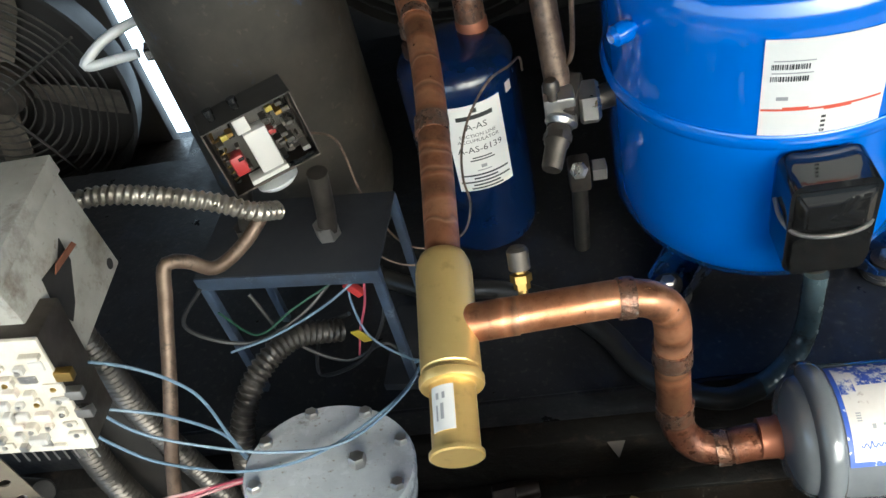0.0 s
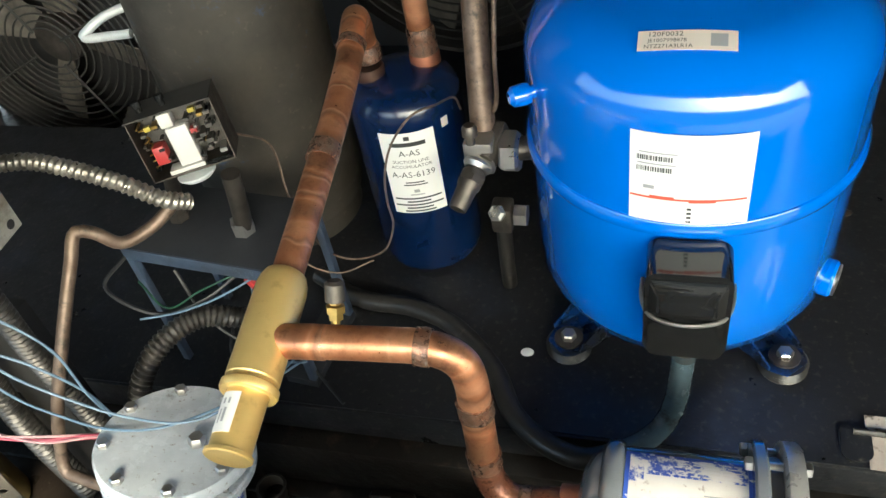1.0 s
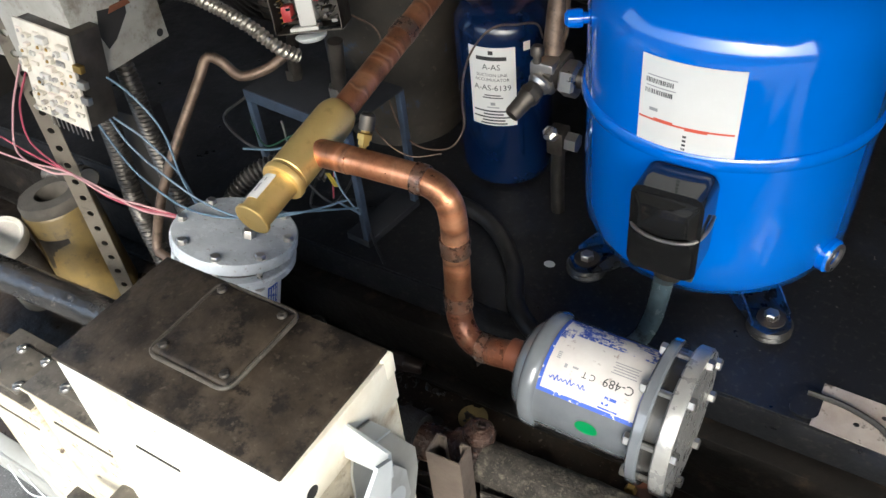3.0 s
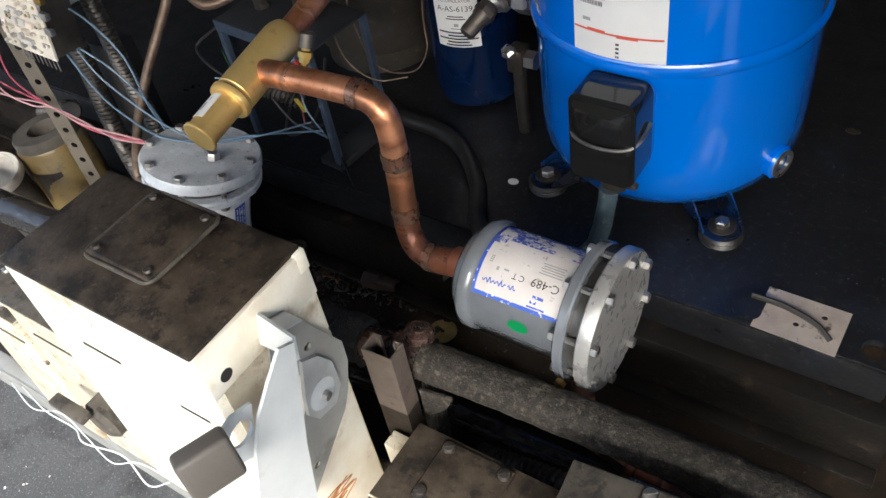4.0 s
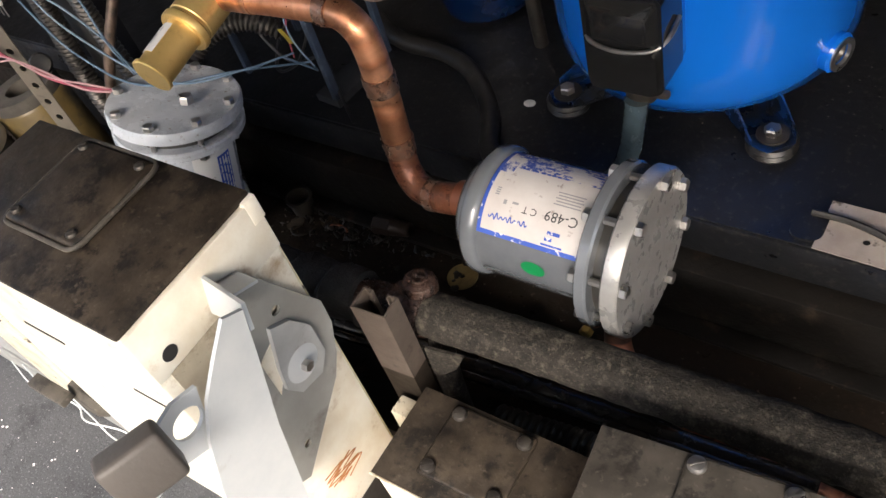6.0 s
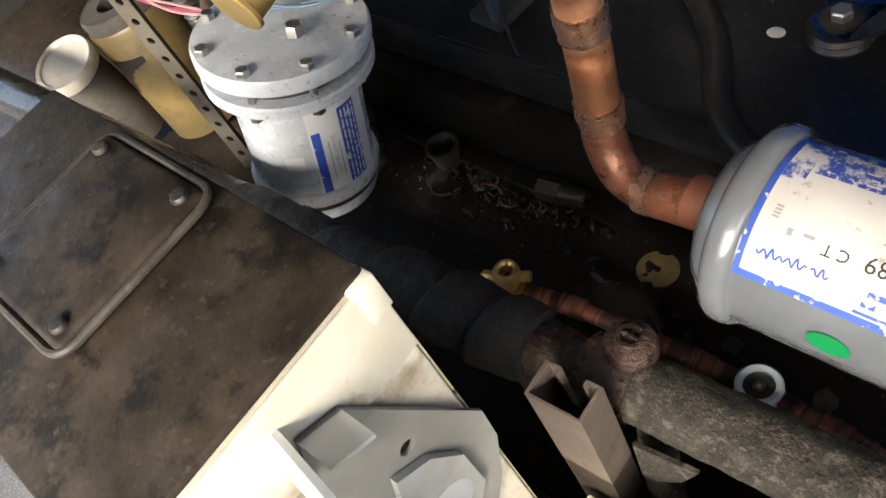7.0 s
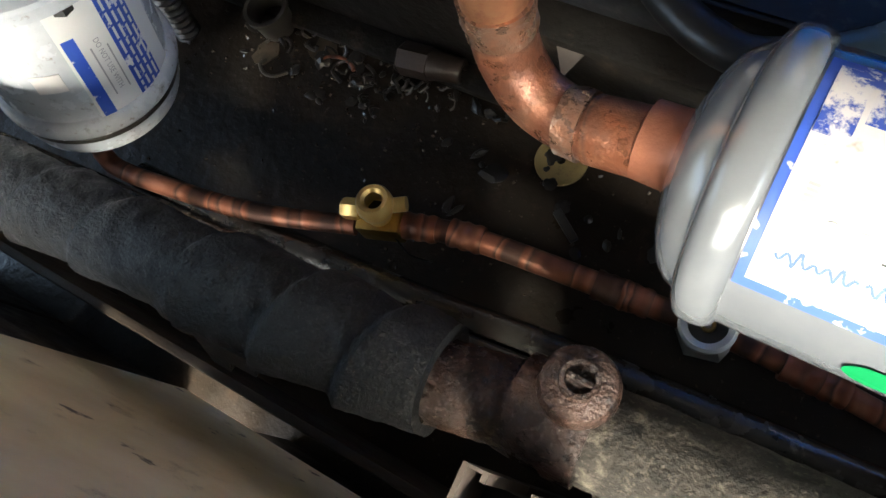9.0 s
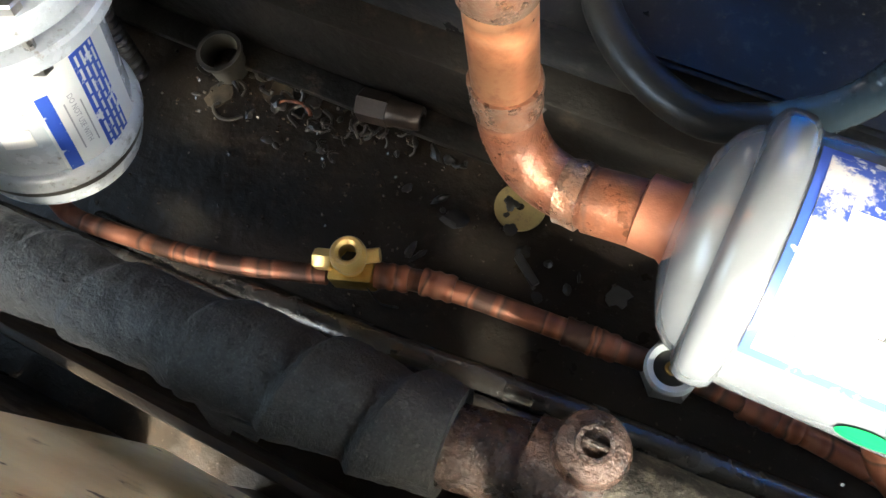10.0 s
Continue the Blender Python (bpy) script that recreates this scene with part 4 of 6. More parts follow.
lab = part("label_border", curve_sheet(0.104, 0.094, ld, 0.0007), "ink_blue", new_drier, "scuffed blue label border")
part("label", curve_sheet(0.0965, 0.0850, ld, 0.0011), "paper_old", new_drier, "scuffed white paper label")
b = words("C-489", 0.0125, -0.025, 0.016, ld, 0.0014)
words("C T", 0.009, 0.005, 0.017, ld, 0.0014, bm=b)
part("lettering", b, "ink", new_drier, "black model number")
b = curve_sheet(0.082, 0.022, ld, 0.00135, -0.007, -0.031)
join(b, curve_sheet(0.012, 0.030, ld, 0.00135, 0.042, -0.027))
join(b, curve_sheet(0.022, 0.008, ld, 0.00135, 0.030, -0.039))
tagged(part("print", b, "ink_worn", new_drier, "rubbed blue instruction panel"), kind="stuff")
b = bmesh.new()
rng = random.Random(8)
for r in range(6):
    x = -0.044
    while x < 0.008:
        ln = 0.004 + 0.008 * rng.random()
        join(b, curve_sheet(ln, 0.0013, ld, 0.0016, x + ln / 2, -0.0185 - 0.0042 * r))
        x += ln + 0.0025
tagged(part("print", b, "paper_old", new_drier, "white instruction text on blue"), kind="stuff")
b = bmesh.new()
def stroke(pts, w, wrap, lift, bm):
    """A thin printed line through the given points of a wrapped sheet."""
    for (xa, ya), (xb, yb) in zip(pts, pts[1:]):
        d = Vector((xb - xa, yb - ya)).normalized() * (w / 2)
        bm.faces.new([bm.verts.new(wrap(x, y, lift)) for x, y in ((xa - d.y, ya + d.x), (xa + d.y, ya - d.x), (xb + d.y, yb - d.x), (xb - d.y, yb + d.x))])


wave = [(0.004 + 0.00044 * k, 0.0295 + (0.0034 if k % 31 in (6, 7, 8, 9, 10, 11) else 0.0014) * math.sin(0.62 * k) + 0.0004 * math.sin(0.23 * k)) for k in range(88)]
stroke(wave, 0.0011, ld, 0.0014, b)
join(b, curve_sheet(0.012, 0.003, ld, 0.0014, -0.022, 0.030))
join(b, curve_sheet(0.007, 0.003, ld, 0.0014, -0.018, 0.0355))
join(b, curve_sheet(0.020, 0.0018, ld, 0.0014, -0.022, 0.0405))
tagged(part("logo", b, "ink_blue", new_drier, "plain blue logo bars"), kind="stuff")
b = bmesh.new()
for k in range(5):
    join(b, curve_sheet(0.026 - 0.003 * (k % 2), 0.0011, ld, 0.0014, -0.026, 0.005 - 0.0028 * k))
for k in range(4):
    join(b, curve_sheet(0.004, 0.0012, ld, 0.0014, 0.040, 0.004 + 0.002 * k))
join(b, curve_sheet(0.006, 0.002, ld, 0.0014, 0.020, 0.014))
join(b, curve_sheet(0.003, 0.004, ld, 0.0014, 0.030, 0.015))
tagged(part("print", b, "ink_grey", new_drier, "small grey type"), kind="stuff")
b = bmesh.new()
ring = [b.verts.new(at(radians(171), 0.101, -1)(0.012 * math.cos(2 * math.pi * i / 24), 0.0075 * math.sin(2 * math.pi * i / 24), 0.0009)) for i in range(24)]
b.faces.new(ring)
part("sticker", b, "ink_green", new_drier, "green oval sticker")
dz = Matrix.Translation((0.188, -0.2705, 0.002))
part("outlet_stub", join(lathe([(0.0145, 0.060), (0.0175, 0.058), (0.0175, 0.034), (0.014, 0.033)], 24, dz), tube([(0.188, -0.2705, 0.036), (0.188, -0.272, 0.0), (0.192, -0.285, -0.03), (0.215, -0.30, -0.055), (0.26, -0.305, -0.07)], 0.0135, 18)), "copper_old", new_drier, "tarnished copper outlet")
part("flange_bolt", bolt((0.200, -0.346, 0.089), (0, -1, 0), 0.006, 0.006), "brass_old", new_drier, "brass plug")

# old drier, standing upright
mo = Matrix.Translation((-0.371, -0.325, -0.017)) @ pose(0, 0, 0, -13.0, 7.5, 0)
old_drier, at = drier("filter_drier", mo, "worn grey upright filter drier with a torn blue label", "grey_old", "filter driers", "grey_old", True)
part("bottom", lathe([(0, -0.004), (0.03, -0.004), (0.050, -0.001), (0.0565, 0.004), (0.0590, 0.012), (0.0590, 0.030)], 60, mo), "grey_old", old_drier)
part("seam", lathe([(0.0585, 0.0185), (0.0602, 0.020), (0.0602, 0.023), (0.0585, 0.0245)], 60, mo), "steel_dark", old_drier, "dark lower seam")
OA = radians(-4)


def on_old(angle, z):
    w = round_wall(0, 0, 0.0590, angle, z)
    return lambda x, y, lift: mo @ w(x, y, lift)


ow = on_old(OA, 0.088)
part("label", wrapped(0.064, 0.106, ow), "paper", old_drier, "torn white paper label")
b = bars([(-0.026, -0.012, 0.008, 0.074), (0.008, -0.004, 0.020, 0.090), (0.0, -0.050, 0.058, 0.006)], ow, 0.0009)
tagged(part("print", b, "ink_blue", old_drier, "blue label bands"), kind="stuff")
rng = random.Random(5)
b = bmesh.new()
for c in range(4):
    y = 0.038
    while y > -0.046:
        ln = 0.004 + 0.008 * rng.random()
        bars([(0.0015 + 0.0045 * c, y - ln / 2, 0.0018, ln)], ow, 0.0012, b)
        y -= ln + 0.002
tagged(part("print", b, "paper", old_drier, "white instruction text on blue"), kind="stuff")
part("lettering", words("DO NOT USE WITH", 0.0052, -0.0115, -0.006, ow, 0.0012, -90), "ink_grey", old_drier, "grey warning text")
tagged(part("print", bars([(-0.0165 - 0.004 * c, -0.010 - 0.002 * c, 0.0010, 0.044) for c in range(1)] + [(-0.0065, -0.012, 0.0010, 0.04)], ow, 0.0012), "ink_grey", old_drier, "faint grey text"), kind="stuff")
part("sticker", wrapped(0.018, 0.016, on_old(radians(-52), 0.082), nx=4), "paper_old", old_drier, "small paper patch")
part("inlet_pipe", tube([(-0.414, -0.307, 0.066), (-0.435, -0.303, 0.063), (-0.45, -0.298, 0.061)], 0.0085, 14), "copper_old", old_drier, "tarnished copper inlet")
part("centre_plug", bolt((-0.321, -0.285, 0.165), (0.13, 0.2, 1), 0.0085, 0.010), "zinc", old_drier, "hexagon centre plug")


# ---- liquid line on the pan, with access valve and sight glass ----
t = thing("liquid_line", (-0.09, -0.30, -0.07), "thin tarnished copper line along the drip pan", "pipe")
LQ = [(-0.362, -0.342, -0.026), (-0.374, -0.358, -0.044), (-0.366, -0.366, -0.056), (-0.302, -0.361, -0.062), (-0.236, -0.349, -0.067), (-0.165, -0.326, -0.071)]
part("tube", tube(LQ, 0.0072, 14), "copper_old", t)
part("tube", tube([(-0.14, -0.314, -0.072), (-0.105, -0.303, -0.0735), (-0.073, -0.298, -0.076), (-0.009, -0.292, -0.082), (0.036, -0.288, -0.088), (0.060, -0.286, -0.092)], 0.0082, 14), "copper_old", t)
part("tube", tube([(0.090, -0.285, -0.094), (0.124, -0.285, -0.098), (0.173, -0.287, -0.105), (0.25, -0.292, -0.118), (0.35, -0.298, -0.132), (0.60, -0.31, -0.14)], 0.0078, 14), "copper_old", t)
for p, d, r in (((-0.122, -0.308, -0.0728), (1, 0.28, -0.04), 0.0095), ((-0.090, -0.300, -0.0745), (1, 0.18, -0.07), 0.0098), ((0.012, -0.2904, -0.0848), (1, 0.08, -0.12), 0.0102), ((0.026, -0.289, -0.0866), (1, 0.08, -0.12), 0.0098), ((0.135, -0.2855, -0.0996), (1, 0, -0.13), 0.0102), ((0.152, -0.2862, -0.1020), (1, 0, -0.13), 0.0094)):
    c, d = Vector(p), Vector(d).normalized()
    part("coupling", tube([c - d * 0.012, c - d * 0.004, c + d * 0.004, c + d * 0.012], r, 16, 0.002, lambda s, a: 1 + 0.06 * math.sin(700 * s)), "copper_old", t, "swaged joint")
VM = Matrix.Translation((-0.149, -0.315, -0.071)) @ pose(0, 0, 0, 0, 0, 18)
v = part("access_valve", block(-0.016, 0.016, -0.011, 0.011, -0.013, 0.010, 0.002, m=VM), "brass_old", t, "tarnished brass access valve block")
part("stem", lathe([(0.009, 0.008), (0.0095, 0.016), (0.0118, 0.019), (0.0130, 0.025), (0.0122, 0.031), (0.0105, 0.034), (0.0082, 0.0335), (0.0062, 0.031), (0.0062, 0.020), (0, 0.020)], 28, VM @ pose(0, 0, 0, -6, 4, 0)), "brass", v, "open brass valve stem")
part("hex_bore", lathe([(0, 0.0205), (0.0060, 0.0205)], 6, VM @ pose(0, 0, 0, -6, 4, 0)), "black_wall", v, "dark hexagon bore")
part("side_nut", lathe([(0, 0), (0.0072, 0), (0.0078, 0.0015), (0.0078, 0.011), (0.0068, 0.0135), (0, 0.0135)], 6, VM @ Matrix.Translation((-0.0125, 0.002, 0.013)) @ pose(0, 0, 0, 0, -90, 0)), "brass", v, "brass side nut")
part("stub", tube([VM @ Vector((-0.014, 0.002, 0.013)), VM @ Vector((0.0, 0.002, 0.013))], 0.0036, 10, 0.004), "brass_old", v)
part("cap_tip", tube([VM @ Vector((0.008, 0.004, 0.020)), VM @ Vector((0.022, 0.007, 0.020))], 0.0052, 14, 0.004), "brass", v)
part("tether", tube([VM @ Vector((0.010, -0.010, 0.0)), VM @ Vector((0.014, -0.014, -0.03)), VM @ Vector((0.022, -0.010, -0.055)), VM @ Vector((0.014, -0.004, -0.077))], 0.0007, 6, 0.006), "black_wire", v)
SG = Matrix.Translation((0.0745, -0.2855, -0.1035))
sg = part("sight_glass", lathe([(0, 0), (0.0195, 0), (0.0215, 0.0025), (0.0215, 0.013), (0.0185, 0.017), (0, 0.017)], 6, SG @ pose(0, 0, 0, 0, 0, 12)), "zinc", t, "moisture sight glass with a hexagon body")
part("rim", lathe([(0.0125, 0.0168), (0.0185, 0.0168), (0.0185, 0.0215), (0.0165, 0.0235), (0.0125, 0.0225), (0.0125, 0.0168)], 36, SG), "galv", sg, "pale metal rim")
part("glass", lathe([(0, 0.019), (0.0126, 0.019)], 28, SG), "glass", sg, "dark glass")
part("indicator", lathe([(0.0022, 0.0192), (0.0030, 0.0206), (0.0046, 0.0206), (0.0050, 0.0192)], 18, SG), "brass_old", sg, "brass moisture ring")
part("indicator_dot", lathe([(0, 0.0198), (0.0021, 0.0197)], 14, SG), "tan_label", sg, "pale moisture dot")

# black rods beside it
single("black_tube", tube([(-0.60, -0.395, -0.07), (-0.394, -0.381, -0.076), (-0.239, -0.372, -0.08), (-0.151, -0.372, -0.08), (-0.025, -0.360, -0.08), (0.4, -0.33, -0.088)], 0.0055, 14), "tar", "shiny black tube lying along the pan", "tube", "black tubes")
single("black_tube", tube([(-0.36, -0.362, -0.086), (-0.28, -0.361, -0.086), (-0.186, -0.357, -0.086), (-0.102, -0.352, -0.086), (0.011, -0.341, -0.088), (0.4, -0.318, -0.10)], 0.0115, 14), "tar", "shiny black tube lying along the pan", "tube", "black tubes")
single("angle_strip", block(-0.85, 0.9, -0.462, -0.455, -0.150, -0.035, 0.0015), "angle", "narrow grimy angle strip along the pan", "angle strip")


# ---- insulated pipe ----
def spiral(pitch, step, depth):
    """Overlapping turns of tape: each turn swells towards its lapped edge and drops there."""
    def shape(s, a):
        f = (-(s / pitch) - step * a / (2 * math.pi) + 0.12 * math.sin(37 * s)) % 1.0
        f = f / 0.88 if f < 0.88 else (1 - f) / 0.12
        return 1 + depth * f + 0.014 * math.sin(40 * s + 3 * a) + 0.045 * noise.noise(Vector((s * 150, 3.5 * math.cos(a), 3.5 * math.sin(a)))) + 0.02 * noise.noise(Vector((s * 420, 9 * math.cos(a), 9 * math.sin(a))))
    return shape


t = thing("insulated_pipe", (-0.1, -0.41, 0.1), "black tape-wrapped pipe with a bare frosted joint", "pipe")
part("bare_pipe", tube([(-1.15, -0.462, 0.086), (-0.6, -0.431, 0.088), (-0.30, -0.4175, 0.090)], 0.0225, 32, 0.005, lambda s, a: 1 + 0.02 * math.sin(9 * a + 60 * s) * math.sin(23 * s) + 0.022 * noise.noise(Vector((s * 110, 4 * math.cos(a), 4 * math.sin(a))))), "tar", t, "shiny tar-black pipe with peeled spots")
part("tape_wrap", tube([(-0.31, -0.418, 0.090), (-0.20, -0.412, 0.092), (-0.115, -0.4075, 0.095)], 0.0225, 64, 0.0018, spiral(0.060, 1, 0.15)), "wrap", t, "spiral of black foam tape")
part("tape_wrap", tube([(-0.135, -0.4085, 0.095), (-0.10, -0.4065, 0.097), (-0.06, -0.404, 0.098), (-0.006, -0.400, 0.098)], 0.0240, 64, 0.0018, spiral(0.052, 1, 0.22)), "wrap", t, "bulging black foam tape")
flap = prism([(0, 0), (0.034, 0.004), (0.030, 0.022), (0.016, 0.018), (0.012, 0.030), (0.003, 0.026)], 0.003, frame_of((-0.126, -0.4345, 0.098), (1, 0.1, 0), (0, -0.35, -1)))
part("tape_flap", flap, "wrap", t, "torn end of tape hanging down")
part("bare_joint", tube([(-0.010, -0.400, 0.097), (0.006, -0.397, 0.096), (0.026, -0.393, 0.095)], 0.0195, 24, 0.003, lambda s, a: 1 + 0.02 * math.sin(7 * a + 900 * s)), "ice", t, "bare frosted copper joint")
tb = part("tee_block", join(lathe([(0.0, -0.020), (0.0225, -0.018), (0.0235, 0.0), (0.0225, 0.018), (0, 0.020)], 24, frame_of((0.044, -0.391, 0.094), (0, 0, 1), (0, 1, 0)) @ pose(0, 0, 0, 0, 180, 0)),
                            lathe([(0.012, 0), (0.012, 0.010), (0.0150, 0.013), (0.0168, 0.018), (0.0168, 0.026), (0.0150, 0.031), (0.010, 0.0335), (0, 0.0342)], 26, Matrix.Translation((0.049, -0.380, 0.093)) @ pose(0, 0, 0, -8, 4, 0))), "ice", t, "oily capped tee")
cap_m = Matrix.Translation((0.049, -0.380, 0.093)) @ pose(0, 0, 0, -8, 4, 0)
part("cap_plug", join(lathe([(0.006, 0.0335), (0.0085, 0.0338), (0.0080, 0.0362), (0.0060, 0.0362), (0.006, 0.0335)], 18, cap_m, closed=True), block(-0.0055, 0.0055, -0.0012, 0.0012, 0.034, 0.0368, 0.0005, 1, m=cap_m)), "ice", tb, "wet slotted plug")
SL = [(0.060, -0.389, 0.094), (0.15, -0.384, 0.094), (0.30, -0.377, 0.093), (0.43, -0.375, 0.093), (0.49, -0.379, 0.090), (0.525, -0.393, 0.080), (0.545, -0.415, 0.055), (0.552, -0.432, 0.015), (0.553, -0.44, -0.10)]


def crust(s, a):
    """Cracked, lumpy foam; the far end is bound with lapped tape."""
    p = Vector((s * 55, 2.2 * math.cos(a), 2.2 * math.sin(a)))
    k = 1 + 0.055 * noise.noise(p) + 0.03 * noise.noise(p * 3.1) - 0.05 * max(0, noise.noise(p * Vector((0.5, 1, 1)).length * 0.8) - 0.35)
    if s > 0.30:
        f = (s / 0.055 + a / 6.283) % 1.0
        k += 0.07 * (f / 0.88 if f < 0.88 else (1 - f) / 0.12)
    return k


part("foam_sleeve", tube(SL, 0.0220, 48, 0.0028, crust), "wrap_dusty", t, "dusty split foam sleeve")
part("elbow_drop", tube([(0.070, -0.390, 0.084), (0.078, -0.404, 0.062), (0.080, -0.410, 0.03), (0.080, -0.413, -0.10)], 0.012, 18, 0.005), "wrap_dusty", t, "dusty dropping branch")
part("sleeve_flap", prism([(0, 0), (0.040, 0.002), (0.030, -0.018), (0.010, -0.036), (0.004, -0.034)], 0.003, frame_of((0.074, -0.417, 0.088), (1, 0.1, 0), (0, 0.15, 1))), "wrap_dusty", t, "torn flap of the foam sleeve")

# channel post beside the pipe
t = thing("channel_post", (0.048, -0.445, -0.15), "grey slotted strut channel post with a black-filled mouth", "post")
K = 0.87
ch = [(-0.0205, -0.0205), (0.0205, -0.0205), (0.0205, 0.0205), (0.009, 0.0205), (0.009, 0.013), (0.0115, 0.013), (0.0115, 0.018), (0.0180, 0.018), (0.0180, -0.0180), (-0.0180, -0.0180), (-0.0180, 0.018), (-0.0115, 0.018), (-0.0115, 0.013), (-0.009, 0.013), (-0.009, 0.0205), (-0.0205, 0.0205)]
part("channel", prism([(x * K, y * K * 0.62) for x, y in ch], 0.095, Matrix.Translation((0.052, -0.4312, 0.066)) @ pose(0, 0, 0, 0, 0, 3)), "channel", t)
# The lower length takes a darker material than the top.
part("channel_foot", prism([(x * K * 0.99, y * K * 0.61) for x, y in ch], 0.2165, Matrix.Translation((0.052, -0.4312, -0.150)) @ pose(0, 0, 0, 0, 0, 3)), "angle", t, "dark lower channel")
# Black block fills the hollow, standing in for the shade down the channel.
part("mouth_grime", prism([(-0.0152, -0.0093), (0.0152, -0.0093), (0.0152, 0.0070), (-0.0152, 0.0070)], 0.270, Matrix.Translation((0.052, -0.4312, -0.149)) @ pose(0, 0, 0, 0, 0, 3)), "black_wall", t, "black fill for the shade inside the channel")
single("steel_bracket", block(0.050, 0.094, -0.468, -0.448, -0.150, 0.034, 0.002), "cream_dirty", "small stained cream steel bracket behind the boxes", "bracket")


# ---- switch boxes along the front ----
def cover_plate(t, x0, x1, y0, y1, z, mat, screw_mat, h=0.004, rim=0.0, head=0.0066):
    lid = part("access_plate", block(x0, x1, y0, y1, z, z + h, min(0.0035, h * 0.7), 3), mat, t, "raised access plate")
    if rim:
        b = bmesh.new()
        m = Matrix.Translation(((x0 + x1) / 2, (y0 + y1) / 2, 0))
        o = rounded(x1 - x0 + 0.004, y1 - y0 + 0.004, 0.010)
        path = [(m @ Vector((x, y, z + h * 0.5))) for x, y in o]
        part("rim", tube(path + [path[0]], rim, 8, curve=False, caps=False), "grime_light", lid, "worn pale rim")
    for x in (x0 + 0.008, x1 - 0.008):
        for y in (y0 + 0.008, y1 - 0.008):
            part("screw", screw((x, y, z + h), r=head, h=head * 0.7), screw_mat, lid, "slotted screw")
    return lid


def tall_box():
    t = thing("switch_box", (-0.075, -0.545, -0.15), "tall cream switch box with a grimy brown top and side lever", "switch box", "switch boxes")
    x0, x1, y0, y1 = -0.193, 0.042, -0.608, -0.482
    part("body", block(x0, x1, y0, y1, -0.030, 0.330, 0.003), "cream", t)
    part("rear_panel", block(x0 + 0.002, x1 - 0.002, y1 + 0.0003, y1 + 0.0015, -0.028, 0.326, 0.0005, 1), "rear_tan", t, "oil-splashed tan rear face")
    part("mounting_foot", block(-0.17, 0.02, -0.556, -0.490, -0.1555, -0.030, 0.002), "steel_dark", t, "dark mounting foot under the box")
    top = part("top", block(x0 - 0.001, x1 - 0.001, y0 - 0.001, y1 + 0.001, 0.3305, 0.336, 0.002), "grime", t, "grimy brown box top")
    lid = cover_plate(t, -0.120, -0.040, -0.570, -0.488, 0.336, "grime", "steel_dark", 0.007, 0.0020, 0.0042)
    # side flange and recess strip
    part("side_strip", block(x1, x1 + 0.0025, y0, y1, 0.282, 0.331, 0.001), "cream", t, "chipped folded edge")
    part("corner_tab", block(x1 - 0.004, x1 + 0.003, y1 - 0.010, y1 + 0.0015, 0.312, 0.333, 0.001), "cream", t)
    part("hole", lathe([(0, 0.0), (0.0062, 0.0)], 20, frame_of((x1 + 0.0029, -0.590, 0.296), (0, 1, 0), (0, 0, 1))), "black_wall", t, "knockout hole")
    # Stained brown-cream patch; the shade behind the lever is put into its colour.
    pocket = part("pocket", block(x1, x1 + 0.0012, -0.598, -0.535, 0.17, 0.281, 0.0), "cream_dirty", t, "brown-stained patch for the shaded recess behind the lever")
    # galvanised bracket
    X = x1 + 0.0035
    m = frame_of((X, 0, 0), (0, 1, 0), (0, 0, 1))
    ol = [(-0.541, 0.308), (-0.522, 0.300), (-0.479, 0.212), (-0.480, 0.185), (-0.490, 0.155), (-0.502, 0.135), (-0.570, 0.078), (-0.582, 0.086), (-0.572, 0.13), (-0.56, 0.20), (-0.553, 0.27)]
    hl = [(-0.515, 0.246, 0.0042), (-0.555, 0.111, 0.004)]
    br = part("bracket", prism(ol, 0.0025, m, hl), "galv_dull", t, "galvanised lever bracket")
    part("bracket_flange", prism([(-0.541, 0.308), (-0.522, 0.300), (-0.5225, 0.2975), (-0.541, 0.3055)], 0.020, m), "galv", br)
    part("guide_slot", prism([(-0.548, 0.222), (-0.523, 0.232), (-0.520, 0.226), (-0.536, 0.196), (-0.549, 0.180)], 0.0006, frame_of((X + 0.0026, 0, 0), (0, 1, 0), (0, 0, 1))), "cream", br, "cream box side seen through the slot")
    part("crank", prism([(-0.529, 0.243), (-0.512, 0.232), (-0.500, 0.21), (-0.500, 0.175), (-0.512, 0.160), (-0.535, 0.165), (-0.544, 0.182), (-0.540, 0.205)], 0.004, frame_of((X + 0.003, 0, 0), (0, 1, 0), (0, 0, 1))), "galv_worn", br, "galvanised crank plate")
    qx = frame_of((X + 0.007, -0.522, 0.188), (0, 1, 0), (0, 0, 1))
    part("pivot", lathe([(0, 0.003), (0.004, 0.003), (0.005, 0.002), (0.0085, 0.0015), (0.013, 0.0008), (0.0165, 0.0)], 26, qx), "galv", br, "domed pivot washer")
    part("pivot_bolt", bolt(qx @ Vector((0, 0, 0.0025)), (1, 0, 0), 0.0052, 0.005), "zinc", br)
    # lever blade
    m = frame_of((0.088, 0, 0), (0, 1, 0), (0, 0, 1))
    bl = [(-0.553, 0.32), (-0.567, 0.328), (-0.587, 0.31), (-0.605, 0.292), (-0.62, 0.266), (-0.635, 0.224), (-0.645, 0.171), (-0.637, 0.131), (-0.616, 0.106), (-0.599, 0.106), (-0.594, 0.141), (-0.579, 0.219), (-0.562, 0.283)]
    blade = part("lever", prism(bl, 0.003, m, [(-0.638, 0.161, 0.0115)]), "galv", t, "long galvanised lever blade")
